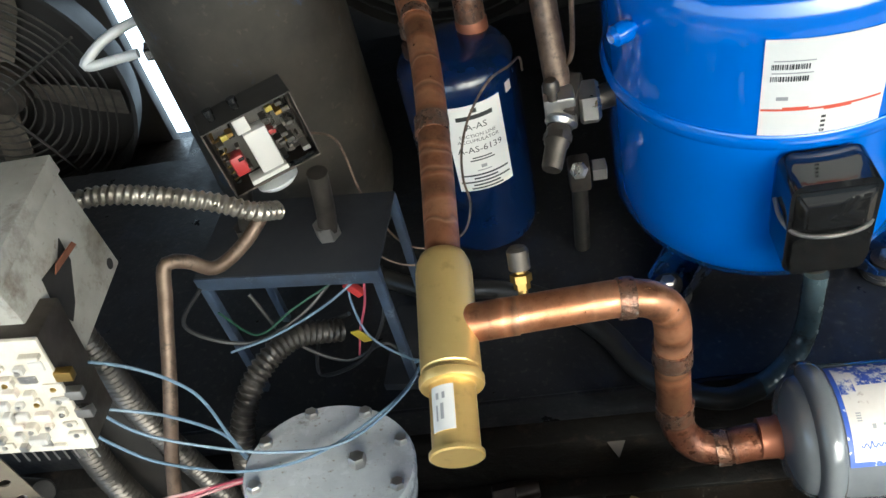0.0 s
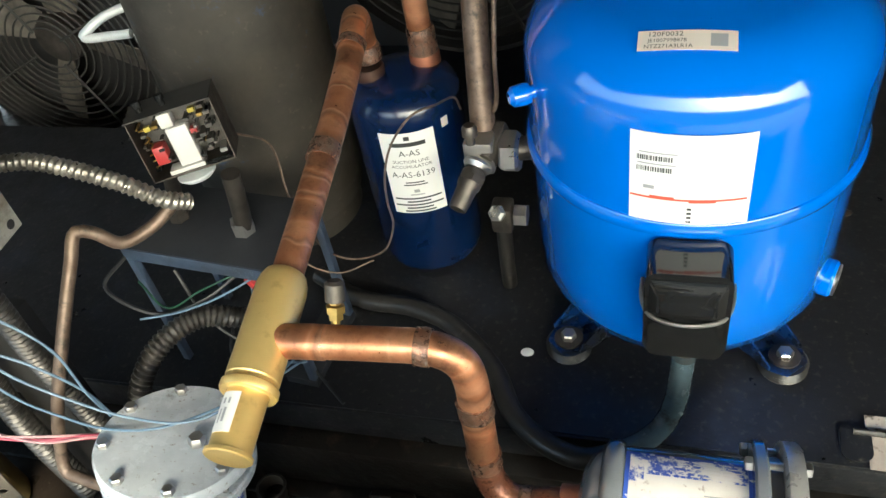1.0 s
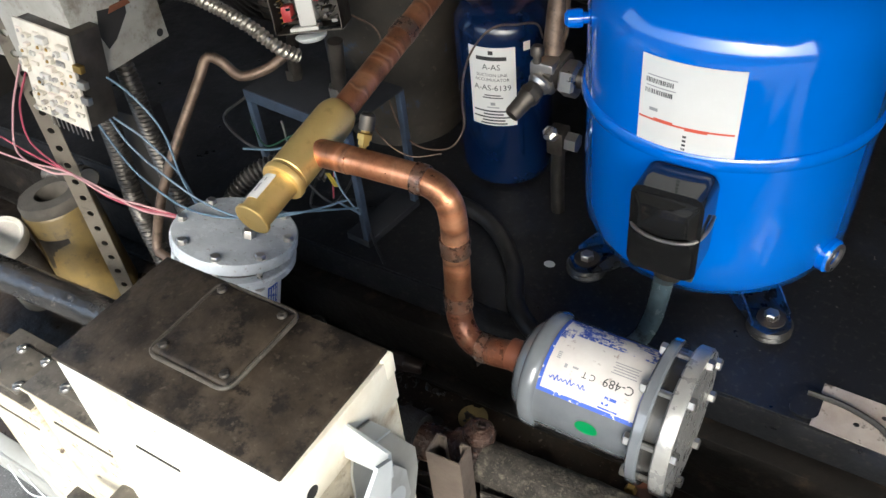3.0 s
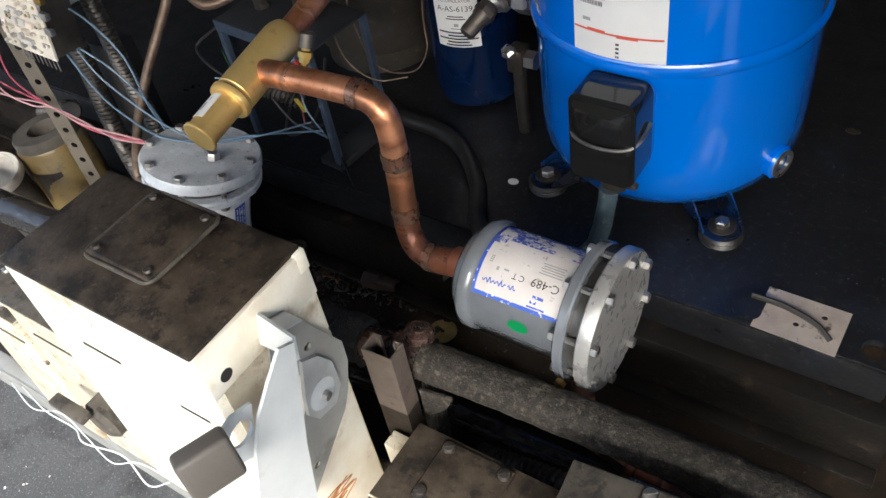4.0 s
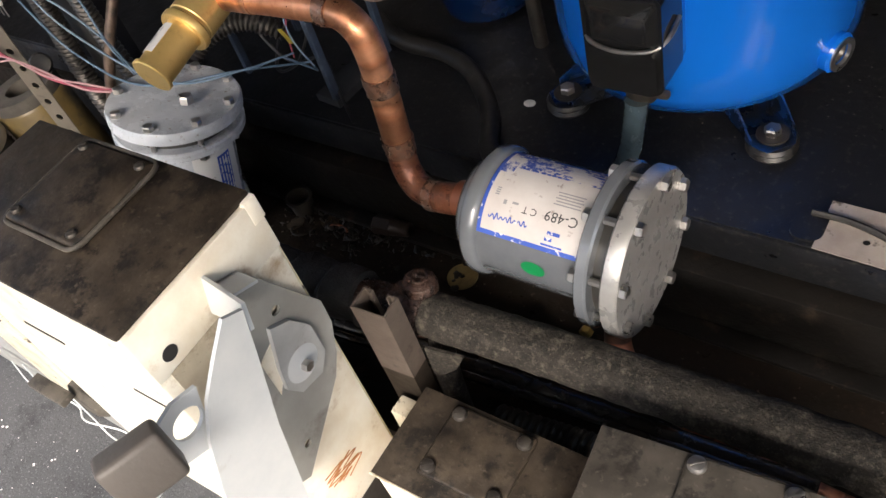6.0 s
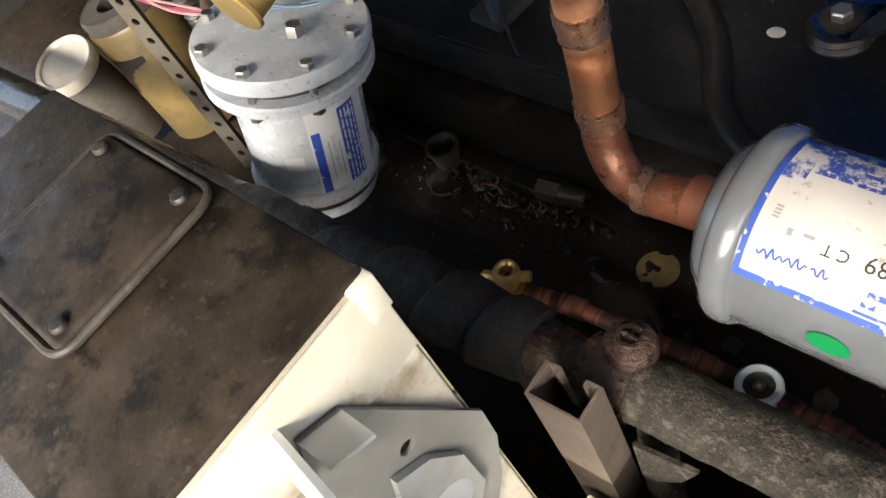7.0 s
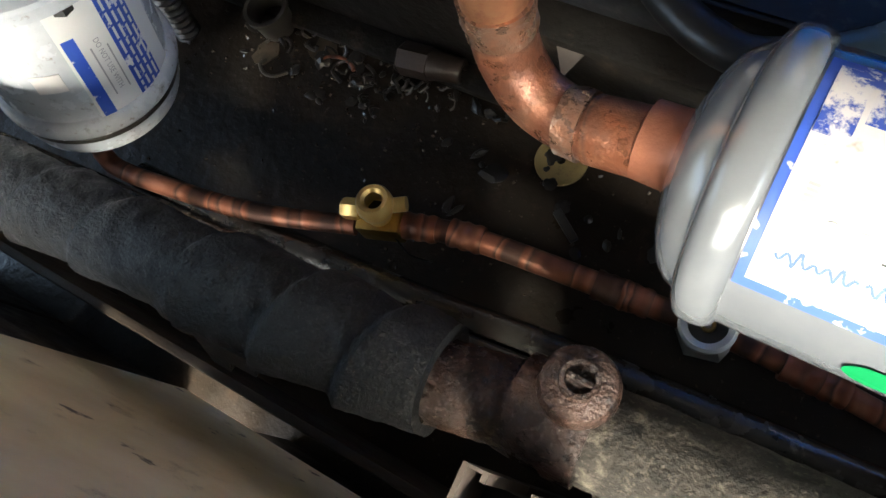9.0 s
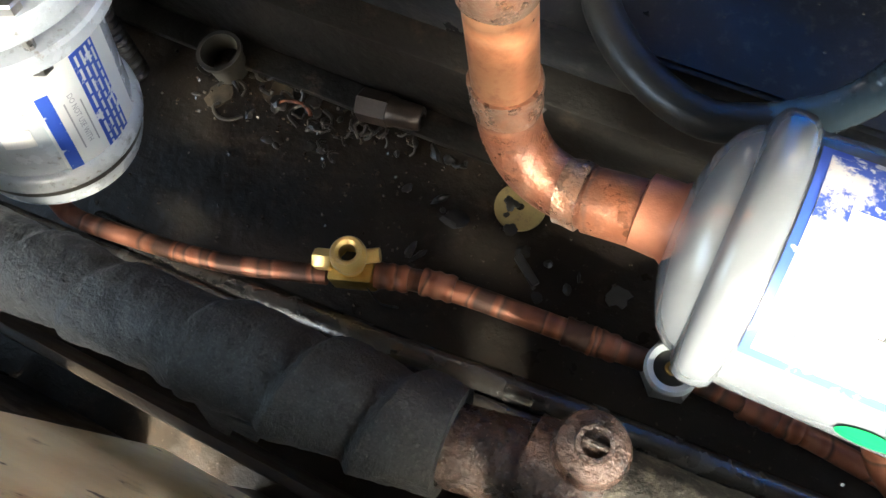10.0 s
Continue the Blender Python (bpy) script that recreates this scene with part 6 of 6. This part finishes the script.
def pressure_control():
    t = thing("pressure_control", (-0.385, -0.03, 0.21), "open pressure control with exposed white and red parts", "pressure control")
    m = frame_of((-0.384, -0.044, 0.346), (0.88, 0.42, 0.08), (-0.06, 0.18, 0.95)) @ Matrix.Diagonal((0.88, 0.88, 0.88, 1))
    w, h, d = 0.104, 0.084, 0.058
    part("back", block(-w / 2, w / 2, -h / 2, h / 2, -d, -d + 0.002, 0, m=m), "steel_dark", t)
    part("top", block(-w / 2, w / 2, h / 2 - 0.002, h / 2, -d, 0.006, 0.0005, 1, m=m), "guard", t, "dull steel top flange")
    for x in (-w / 2, w / 2 - 0.0016):
        part("side", block(x, x + 0.0016, -h / 2, h / 2 - 0.002, -d, 0.0, 0, m=m), "steel_dark", t)
    part("bottom", block(-w / 2, w / 2, -h / 2, -h / 2 + 0.002, -d, 0.0, 0, m=m), "steel_dark", t)
    part("mechanism", block(-0.046, 0.046, -0.035, 0.034, -d + 0.003, -0.030, 0.003, m=m), "circuit", t, "dusty dark mechanism")
    part("white_switch", block(-0.014, 0.012, -0.034, 0.016, -0.030, -0.006, 0.002, m=m), "white_part", t, "white switch block")
    part("white_switch", block(-0.018, -0.002, 0.016, 0.034, -0.030, -0.010, 0.002, m=m), "white_part", t)
    part("red_block", block(-0.040, -0.024, -0.026, -0.002, -0.030, -0.008, 0.003, m=m), "red_part", t, "red plastic block")
    part("red_block", block(0.012, 0.020, 0.000, 0.006, -0.030, -0.012, 0.001, m=m), "red_part", t)
    part("white_tab", block(-0.030, 0.014, -0.041, -0.035, -0.028, -0.004, 0.001, m=m), "white_part", t)
    part("yellow_tag", block(-0.036, -0.028, 0.020, 0.026, -0.012, -0.006, 0.001, m=m), "yellow_part", t)
    part("yellow_tag", block(0.020, 0.028, 0.026, 0.032, -0.016, -0.008, 0.001, m=m), "yellow_part", t)
    spr = [m @ Vector((-0.041 + 0.0042 * math.cos(1.25 * k), 0.024 - 0.0016 * k, -0.016 + 0.0042 * math.sin(1.25 * k))) for k in range(34)]
    part("spring", tube(spr, 0.0009, 6, 0.003), "brass_old", t, "coiled adjusting spring")
    rng = random.Random(4)
    for k in range(44):
        x, y = rng.uniform(-0.045, 0.045), rng.uniform(-0.034, 0.034)
        if -0.020 < x < 0.014 and y < 0.034 and k > 6:
            x = 0.030 + 0.014 * rng.uniform(-1, 1)
        q = rng.uniform(0.0014, 0.0046)
        part("terminal", block(x - q, x + q, y - q * 0.6, y + q * 0.6, -0.031, -0.018 + 0.014 * rng.random(), 0.0007, 1, m=m), rng.choice(("steel_dark", "circuit", "plastic", "brass_old", "circuit", "zinc")), t)
    for x in (0.020, 0.036):
        sp = [m @ Vector((x + 0.0032 * math.cos(1.25 * k), 0.030 - 0.0011 * k, -0.012 + 0.0032 * math.sin(1.25 * k))) for k in range(26)]
        part("spring", tube(sp, 0.0007, 6, 0.003), "steel_dark", t, "small coil spring")
    for x in (-0.034, -0.006):
        part("top_screw", lathe([(0.004, 0.0), (0.004, 0.006), (0.0055, 0.007), (0.0055, 0.013), (0, 0.013)], 12, m @ Matrix.Translation((x, h / 2, -0.020)) @ pose(0, 0, 0, -90, 0, 0)), "plastic", t, "black adjusting screw")
    part("bowl", lathe([(0, 0.0), (0.018, 0.0), (0.024, 0.005), (0.0245, 0.008), (0.014, 0.012), (0, 0.012)], 26, m @ Matrix.Translation((-0.004, -h / 2 - 0.016, -0.018)) @ pose(0, 0, 0, -90, 0, 0)), "galv", t, "pale pressed bellows cup")
    part("ring", tube([m @ Vector((0.030 + 0.018 * math.cos(q), -h / 2 + 0.004 * math.sin(q), -0.02 + 0.018 * math.sin(q))) for q in [0.52 * k for k in range(13)]], 0.003, 8, 0.004), "plastic", t, "black rubber ring")
    part("leg", tube([(-0.345, -0.040, 0.300), (-0.352, -0.038, 0.25), (-0.359, -0.036, 0.214)], 0.0105, 16), "steel_dark", t, "steel mounting leg")
    part("leg_nut", lathe([(0, 0), (0.0135, 0), (0.0135, 0.018), (0, 0.018)], 6, Matrix.Translation((-0.3595, -0.036, 0.2105))), "zinc", t)
    part("leg", tube([(-0.425, -0.030, 0.300), (-0.440, -0.026, 0.25), (-0.452, -0.020, 0.214)], 0.009, 14), "steel_dark", t, "steel mounting leg")
    part("leg_nut", lathe([(0, 0), (0.0125, 0), (0.0125, 0.016), (0, 0.016)], 6, Matrix.Translation((-0.452, -0.020, 0.2105))), "steel_dark", t)
    return t


pressure_control()

# ---- tall tank behind ----
t = thing("liquid_receiver", (-0.455, 0.235, 0), "tall soot-grey cylindrical receiver tank with blue paint flecks", "tank")
part("shell", lathe([(0, 0.02), (0.08, 0.02), (0.112, 0.04), (0.12, 0.08), (0.12, 0.66), (0.11, 0.69), (0.06, 0.71), (0, 0.715)], 64, Matrix.Translation((-0.455, 0.235, 0))), "tank", t)
part("skirt", lathe([(0.10, 0.0), (0.104, 0.0), (0.104, 0.05), (0.10, 0.05)], 48, Matrix.Translation((-0.455, 0.235, 0)), closed=True), "tank", t)
part("side_nut", lathe([(0, 0), (0.013, 0), (0.013, 0.014), (0.009, 0.017), (0, 0.017)], 6, frame_of((-0.578, 0.205, 0.325), (0, 0, 1), (0, -1, 0.2))), "zinc", t)
part("side_pipe", tube([(-0.59, 0.205, 0.325), (-0.623, 0.2, 0.324), (-0.649, 0.19, 0.327), (-0.653, 0.19, 0.33), (-0.647, 0.195, 0.335), (-0.629, 0.21, 0.345), (-0.607, 0.225, 0.35), (-0.592, 0.24, 0.349)], 0.0062, 14), "galv", t, "bent pale steel side pipe")

# ---- condenser fans in the rear ----
def fan(cx, cz, r, label):
    t = thing("condenser_fan", (cx, 0.60, cz), label, "fan", "condenser fans")
    y = 0.60
    for k in range(int(r / 0.017)):
        rr = 0.045 + 0.0165 * k
        if rr > r:
            break
        part("guard_ring", tube([(cx + rr * math.cos(2 * math.pi * i / 48), y, cz + rr * math.sin(2 * math.pi * i / 48)) for i in range(49)], 0.0022, 6, curve=False, caps=False), "guard", t)
    for k in range(4):
        a = radians(25 + 90 * k)
        part("guard_spoke", tube([(cx + 0.04 * math.cos(a), y - 0.003, cz + 0.04 * math.sin(a)), (cx + r * math.cos(a), y - 0.003, cz + r * math.sin(a))], 0.003, 6, curve=False), "guard", t)
    part("shroud", lathe([(r + 0.005, -0.06), (r + 0.012, -0.06), (r + 0.02, 0.0), (r + 0.012, 0.0)], 56, frame_of((cx, y + 0.01, cz), (1, 0, 0), (0, 0, 1)), closed=True), "black_wall", t)
    part("hub", lathe([(0, 0.02), (0.05, 0.02), (0.055, 0.0), (0.055, -0.03), (0, -0.03)], 32, frame_of((cx, y + 0.05, cz), (1, 0, 0), (0, 0, 1))), "steel_dark", t)
    for k in range(4):
        m = Matrix.Translation((cx, y + 0.055, cz)) @ pose(0, 0, 0, 0, 90 * k + 20, 0) @ pose(0.05, 0, 0, 28, 0, 0)
        ol = [(0, -0.03), (r * 0.45, -0.055), (r * 0.72, -0.05), (r * 0.74, 0.05), (r * 0.4, 0.045), (0, 0.025)]
        part("blade", prism(ol, 0.003, m @ Matrix(((1, 0, 0, 0), (0, 0, -1, 0), (0, 1, 0, 0), (0, 0, 0, 1)))), "fan_blade", t, "dusty fan blade")
    return t


fan(-1.12, 0.06, 0.24, "dusty wire-guarded condenser fan beside the tank")
fan(-0.24, 0.30, 0.24, "dark condenser fan behind a wire guard")

# ---- electrical corner ----
t = thing("control_box", (-0.60, -0.2, 0.35), "grey sheet-metal control box with a torn knockout", "control box")
x0, x1, y0, y1, z0, z1 = -0.760, -0.490, -0.300, -0.178, 0.346, 0.462
part("body", block(x0, x1, y0, y1, z0, z1, 0.0015), "box_zinc", t)
part("lid", block(x0 - 0.002, x1 + 0.002, y0 - 0.002, y1 + 0.002, z1 - 0.014, z1 + 0.002, 0.001), "box_zinc", t, "folded sheet lid")
part("torn_opening", prism([(-0.270, 0.392), (-0.262, 0.418), (-0.236, 0.412), (-0.222, 0.420), (-0.226, 0.400), (-0.250, 0.378), (-0.264, 0.372)], 0.0008, frame_of((x1 + 0.0004, 0, 0), (0, 1, 0), (0, 0, 1))), "black_wall", t, "torn dark knockout")
part("bent_tab", prism([(0, 0), (0.028, 0.004), (0.024, 0.012), (0.003, 0.010)], 0.001, frame_of((x1 + 0.002, -0.250, 0.410), (0.3, 1, 0), (0.4, 0, 0.8))), "copper_old", t, "bent rusty flap")
part("hole", lathe([(0, 0), (0.005, 0)], 14, frame_of((x1 + 0.0006, -0.190, 0.357), (0, 1, 0), (0, 0, 1))), "black_wall", t)

t = thing("terminal_board", (-0.53, -0.31, 0.30), "sunlit relay board crowded with terminals", "relay board")
m = frame_of((-0.524, -0.325, 0.362), (1, 0.02, -0.10), (-0.13, 0.10, 1)) @ Matrix.Diagonal((0.9, 0.9, 0.9, 1))
part("housing", block(-0.048, 0.048, -0.064, 0.064, -0.050, -0.004, 0.002, m=m), "steel_dark", t, "dark side housing")
part("board", block(-0.049, 0.049, -0.066, 0.066, -0.004, 0.0, 0.001, m=m), "ceramic", t)
rng = random.Random(9)
for r in range(9):
    for c in range(6):
        if rng.random() < 0.16:
            continue
        x, y = -0.040 + 0.016 * c + rng.uniform(-0.003, 0.003), -0.056 + 0.0135 * r + rng.uniform(-0.002, 0.002)
        sx, sy, h = rng.uniform(0.003, 0.0085), rng.uniform(0.002, 0.0055), rng.uniform(0.002, 0.009)
        part("terminal", block(x - sx, x + sx, y - sy, y + sy, 0.0, h, 0.0009, 1, m=m), rng.choice(("ceramic", "white_part", "ceramic", "tan_label", "ceramic", "zinc")), t)
        if rng.random() < 0.5:
            part("terminal_screw", screw(m @ Vector((x, y, h)), m.to_3x3() @ Vector((0, 0, 1)), 0.0022, 0.0014), rng.choice(("zinc", "brass_old")), t)
for k in range(9):
    x = -0.030 + 0.009 * k
    part("pin", tube([m @ Vector((x, -0.066, -0.004)), m @ Vector((x, -0.085, -0.006))], 0.0008, 5, 0.01), "zinc", t)
for k in range(3):
    part("spade", block(0.048, 0.062, 0.020 - 0.022 * k, 0.030 - 0.022 * k, -0.006, 0.002, 0.001, m=m), "brass_old" if k == 0 else "zinc", t)

t = thing("slotted_angle", (-0.62, -0.30, -0.15), "dusty tan perforated steel angle upright", "upright")
holes = [(0.0, 0.03 + 0.028 * k, 0.0048) for k in range(20)]
SAM = Matrix.Translation((-0.628, -0.300, -0.150)) @ pose(0, 0, 0, 0, 0, 25)
part("face", prism([(-0.013, 0), (0.013, 0), (0.013, 0.62), (-0.013, 0.62)], 0.002, SAM @ pose(0, 0, 0, 90, 0, 0), holes), "angle_tan", t)
part("side", block(-0.015, -0.013, 0.0, 0.026, 0.0, 0.62, 0.0, m=SAM), "angle_tan", t)
single("conduit_box", block(-0.600, -0.545, -0.225, -0.185, -0.15, 0.24, 0.002), "black_wall", "dark narrow wiring duct behind the upright", "wiring duct")

for pts, r, mat, lab in (
        ([(-0.600, -0.172, 0.372), (-0.575, -0.125, 0.365), (-0.53, -0.105, 0.362), (-0.49, -0.100, 0.352), (-0.43, -0.095, 0.327), (-0.400, -0.088, 0.303), (-0.385, -0.07, 0.285)], 0.0088, "conduit", "bright steel flexible conduit arching to the control"),
        ([(-0.575, -0.250, 0.260), (-0.580, -0.250, 0.20), (-0.585, -0.252, 0.14), (-0.580, -0.255, 0.07), (-0.565, -0.258, -0.02), (-0.545, -0.26, -0.15)], 0.0130, "conduit_dark", "dark flexible conduit dropping from the board"),
        ([(-0.520, -0.235, 0.345), (-0.522, -0.232, 0.28), (-0.528, -0.228, 0.20), (-0.525, -0.224, 0.12), (-0.515, -0.22, 0.02), (-0.50, -0.215, -0.15)], 0.0115, "conduit_dark", "dark flexible conduit under the control box"),
        ([(-0.375, -0.075, 0.10), (-0.42, -0.10, 0.125), (-0.455, -0.14, 0.12), (-0.48, -0.18, 0.08), (-0.49, -0.21, 0.0), (-0.49, -0.22, -0.14)], 0.0125, "conduit_dark", "dark flexible conduit curving out of the stand"),
        ([(-0.645, -0.27, 0.14), (-0.70, -0.25, 0.115), (-0.78, -0.22, 0.07), (-0.90, -0.20, 0.02)], 0.0130, "conduit_dark", "dark flexible conduit running to the wall"),
        ([(-0.455, -0.18, 0.06), (-0.452, -0.20, -0.02), (-0.447, -0.22, -0.14)], 0.0110, "conduit_dark", "dark flexible conduit beside the old drier")):
    single("flexible_conduit", corrugated(pts, r), mat, lab, "conduit", "conduits")

tp = [(-0.395, -0.075, 0.292), (-0.42, -0.10, 0.274), (-0.445, -0.125, 0.272), (-0.462, -0.135, 0.295), (-0.478, -0.140, 0.300), (-0.485, -0.160, 0.275), (-0.495, -0.215, 0.212), (-0.515, -0.255, 0.14), (-0.530, -0.278, 0.075), (-0.527, -0.285, 0.062), (-0.50, -0.290, 0.058), (-0.42, -0.300, 0.062)]
single("copper_tube", tube(tp, 0.0070, 16, 0.006), "thin_tube", "dull bent copper tube down to the old drier", "pipe")

WIRES = [
    ("pink_wire", [(-0.615, -0.305, 0.335), (-0.650, -0.315, 0.28), (-0.655, -0.32, 0.23), (-0.615, -0.315, 0.195), (-0.56, -0.31, 0.175), (-0.50, -0.305, 0.163), (-0.455, -0.285, 0.150), (-0.43, -0.26, 0.12)]),
    ("pale_wire", [(-0.620, -0.305, 0.345), (-0.665, -0.32, 0.27), (-0.68, -0.33, 0.21), (-0.64, -0.32, 0.185), (-0.60, -0.315, 0.190), (-0.55, -0.31, 0.178), (-0.49, -0.305, 0.160), (-0.452, -0.285, 0.147), (-0.43, -0.258, 0.115)]),
    ("pink_wire", [(-0.72, -0.33, 0.235), (-0.66, -0.32, 0.205), (-0.60, -0.315, 0.192), (-0.54, -0.312, 0.170), (-0.48, -0.30, 0.158), (-0.450, -0.282, 0.142), (-0.425, -0.255, 0.11)]),
    ("pale_wire", [(-0.74, -0.34, 0.21), (-0.67, -0.325, 0.195), (-0.605, -0.316, 0.193), (-0.545, -0.313, 0.175), (-0.485, -0.30, 0.165), (-0.452, -0.280, 0.145), (-0.43, -0.25, 0.11)]),
    ("blue_wire", [(-0.545, -0.285, 0.362), (-0.50, -0.285, 0.352), (-0.455, -0.285, 0.335), (-0.425, -0.28, 0.29), (-0.420, -0.28, 0.22), (-0.425, -0.27, 0.17)]),
    ("blue_wire", [(-0.548, -0.288, 0.335), (-0.51, -0.29, 0.30), (-0.485, -0.29, 0.255), (-0.44, -0.285, 0.215), (-0.39, -0.28, 0.188), (-0.33, -0.27, 0.178), (-0.28, -0.22, 0.17), (-0.265, -0.16, 0.15)]),
    ("blue_wire", [(-0.548, -0.288, 0.310), (-0.52, -0.295, 0.27), (-0.49, -0.295, 0.22), (-0.46, -0.29, 0.19), (-0.42, -0.29, 0.178), (-0.36, -0.28, 0.176), (-0.29, -0.23, 0.172), (-0.27, -0.14, 0.12)]),
    ("blue_wire", [(-0.550, -0.286, 0.345), (-0.50, -0.292, 0.30), (-0.46, -0.285, 0.27), (-0.43, -0.275, 0.22), (-0.435, -0.26, 0.15)]),
    ("black_wire", [(-0.36, -0.07, 0.18), (-0.40, -0.10, 0.16), (-0.46, -0.12, 0.15), (-0.52, -0.11, 0.18), (-0.50, -0.08, 0.2)]),
    ("green_wire", [(-0.34, -0.085, 0.20), (-0.40, -0.10, 0.175), (-0.45, -0.11, 0.15), (-0.49, -0.09, 0.17)]),
    ("blue_wire", [(-0.325, -0.085, 0.195), (-0.37, -0.105, 0.175), (-0.43, -0.12, 0.155), (-0.475, -0.13, 0.15)]),
    ("blue_wire", [(-0.345, -0.075, 0.19), (-0.345, -0.09, 0.15), (-0.335, -0.10, 0.11), (-0.30, -0.11, 0.08), (-0.28, -0.13, 0.10), (-0.275, -0.17, 0.15)]),
    ("pink_wire", [(-0.325, -0.075, 0.19), (-0.330, -0.09, 0.16), (-0.345, -0.095, 0.12), (-0.36, -0.09, 0.07)]),
    ("black_wire", [(-0.31, -0.06, 0.18), (-0.32, -0.08, 0.12), (-0.36, -0.09, 0.06), (-0.42, -0.08, 0.03), (-0.40, -0.06, 0.09), (-0.36, -0.07, 0.12)]),
    ("black_wire", [(-0.47, -0.05, 0.15), (-0.44, -0.07, 0.09), (-0.38, -0.08, 0.05), (-0.33, -0.07, 0.06), (-0.30, -0.09, 0.02), (-0.26, -0.12, 0.006)]),
]
for mat, pts in WIRES:
    single("wire", tube(pts, 0.0014 if mat != "black_wire" else 0.0024, 7, 0.006), mat, {"pink_wire": "faded red control wire", "pale_wire": "pale pink control wire", "blue_wire": "pale blue control wire",
           "black_wire": "black wire under the stand", "green_wire": "green wire under the stand"}[mat] + " hanging loosely", "wire", "wires")
single("wire_tag", block(-0.012, 0.012, -0.001, 0.001, -0.006, 0.006, 0.0005, m=Matrix.Translation((-0.345, -0.10, 0.115)) @ pose(0, 0, 0, 20, 65, 10)), "yellow_part", "yellow plastic wire tag hanging under the stand", "wire tag", at=(-0.345, -0.10, 0.115))
single("wire_connector", block(-0.012, 0.012, -0.005, 0.005, -0.004, 0.004, 0.001, m=Matrix.Translation((-0.338, -0.086, 0.178)) @ pose(0, 0, 0, 0, 60, 0)), "red_part", "red crimp connector under the stand", "connector", at=(-0.338, -0.086, 0.178))

# ---- filter cores and jars at the far end ----
t = thing("filter_core", (-0.800, -0.255, -0.15), "faded yellow filter can with a hollow grey core", "filter")
c = Matrix.Translation((-0.800, -0.255, 0)) @ pose(0, 0, 0, 0, -6, 0)
part("can", lathe([(0, -0.150), (0.058, -0.150), (0.058, 0.030), (0.0555, 0.034)], 48, c), "can_yellow", t)
part("core", lathe([(0.0555, 0.032), (0.0555, 0.048), (0.053, 0.052), (0.028, 0.052), (0.026, 0.048), (0.026, -0.08), (0, -0.08)], 48, c), "felt", t, "hollow grey fibre core")
part("label_patch", wrapped(0.05, 0.06, round_wall(-0.800, -0.255, 0.0585, radians(-60), -0.03), nx=6), "steel_dark", t, "dark worn label patch")
t = thing("jar", (-0.835, -0.36, -0.15), "small jar with a dented pale metal lid", "jar")
c = Matrix.Translation((-0.825, -0.352, 0)) @ pose(0, 0, 0, 10, 8, 0)
part("glass_body", lathe([(0, -0.13), (0.036, -0.13), (0.038, 0.0), (0.034, 0.015)], 36, c), "felt", t)
part("lid", lathe([(0.041, 0.012), (0.043, 0.015), (0.043, 0.028), (0.041, 0.031), (0.036, 0.030), (0.034, 0.027), (0, 0.027)], 40, c), "ceramic", t, "pale dented lid")
single("cardboard_piece", block(-0.74, -0.62, -0.395, -0.33, -0.151, -0.146, 0.001), "grime_light", "flat dusty scrap lying on the pan", "scrap", at=(-0.68, -0.36, -0.151))
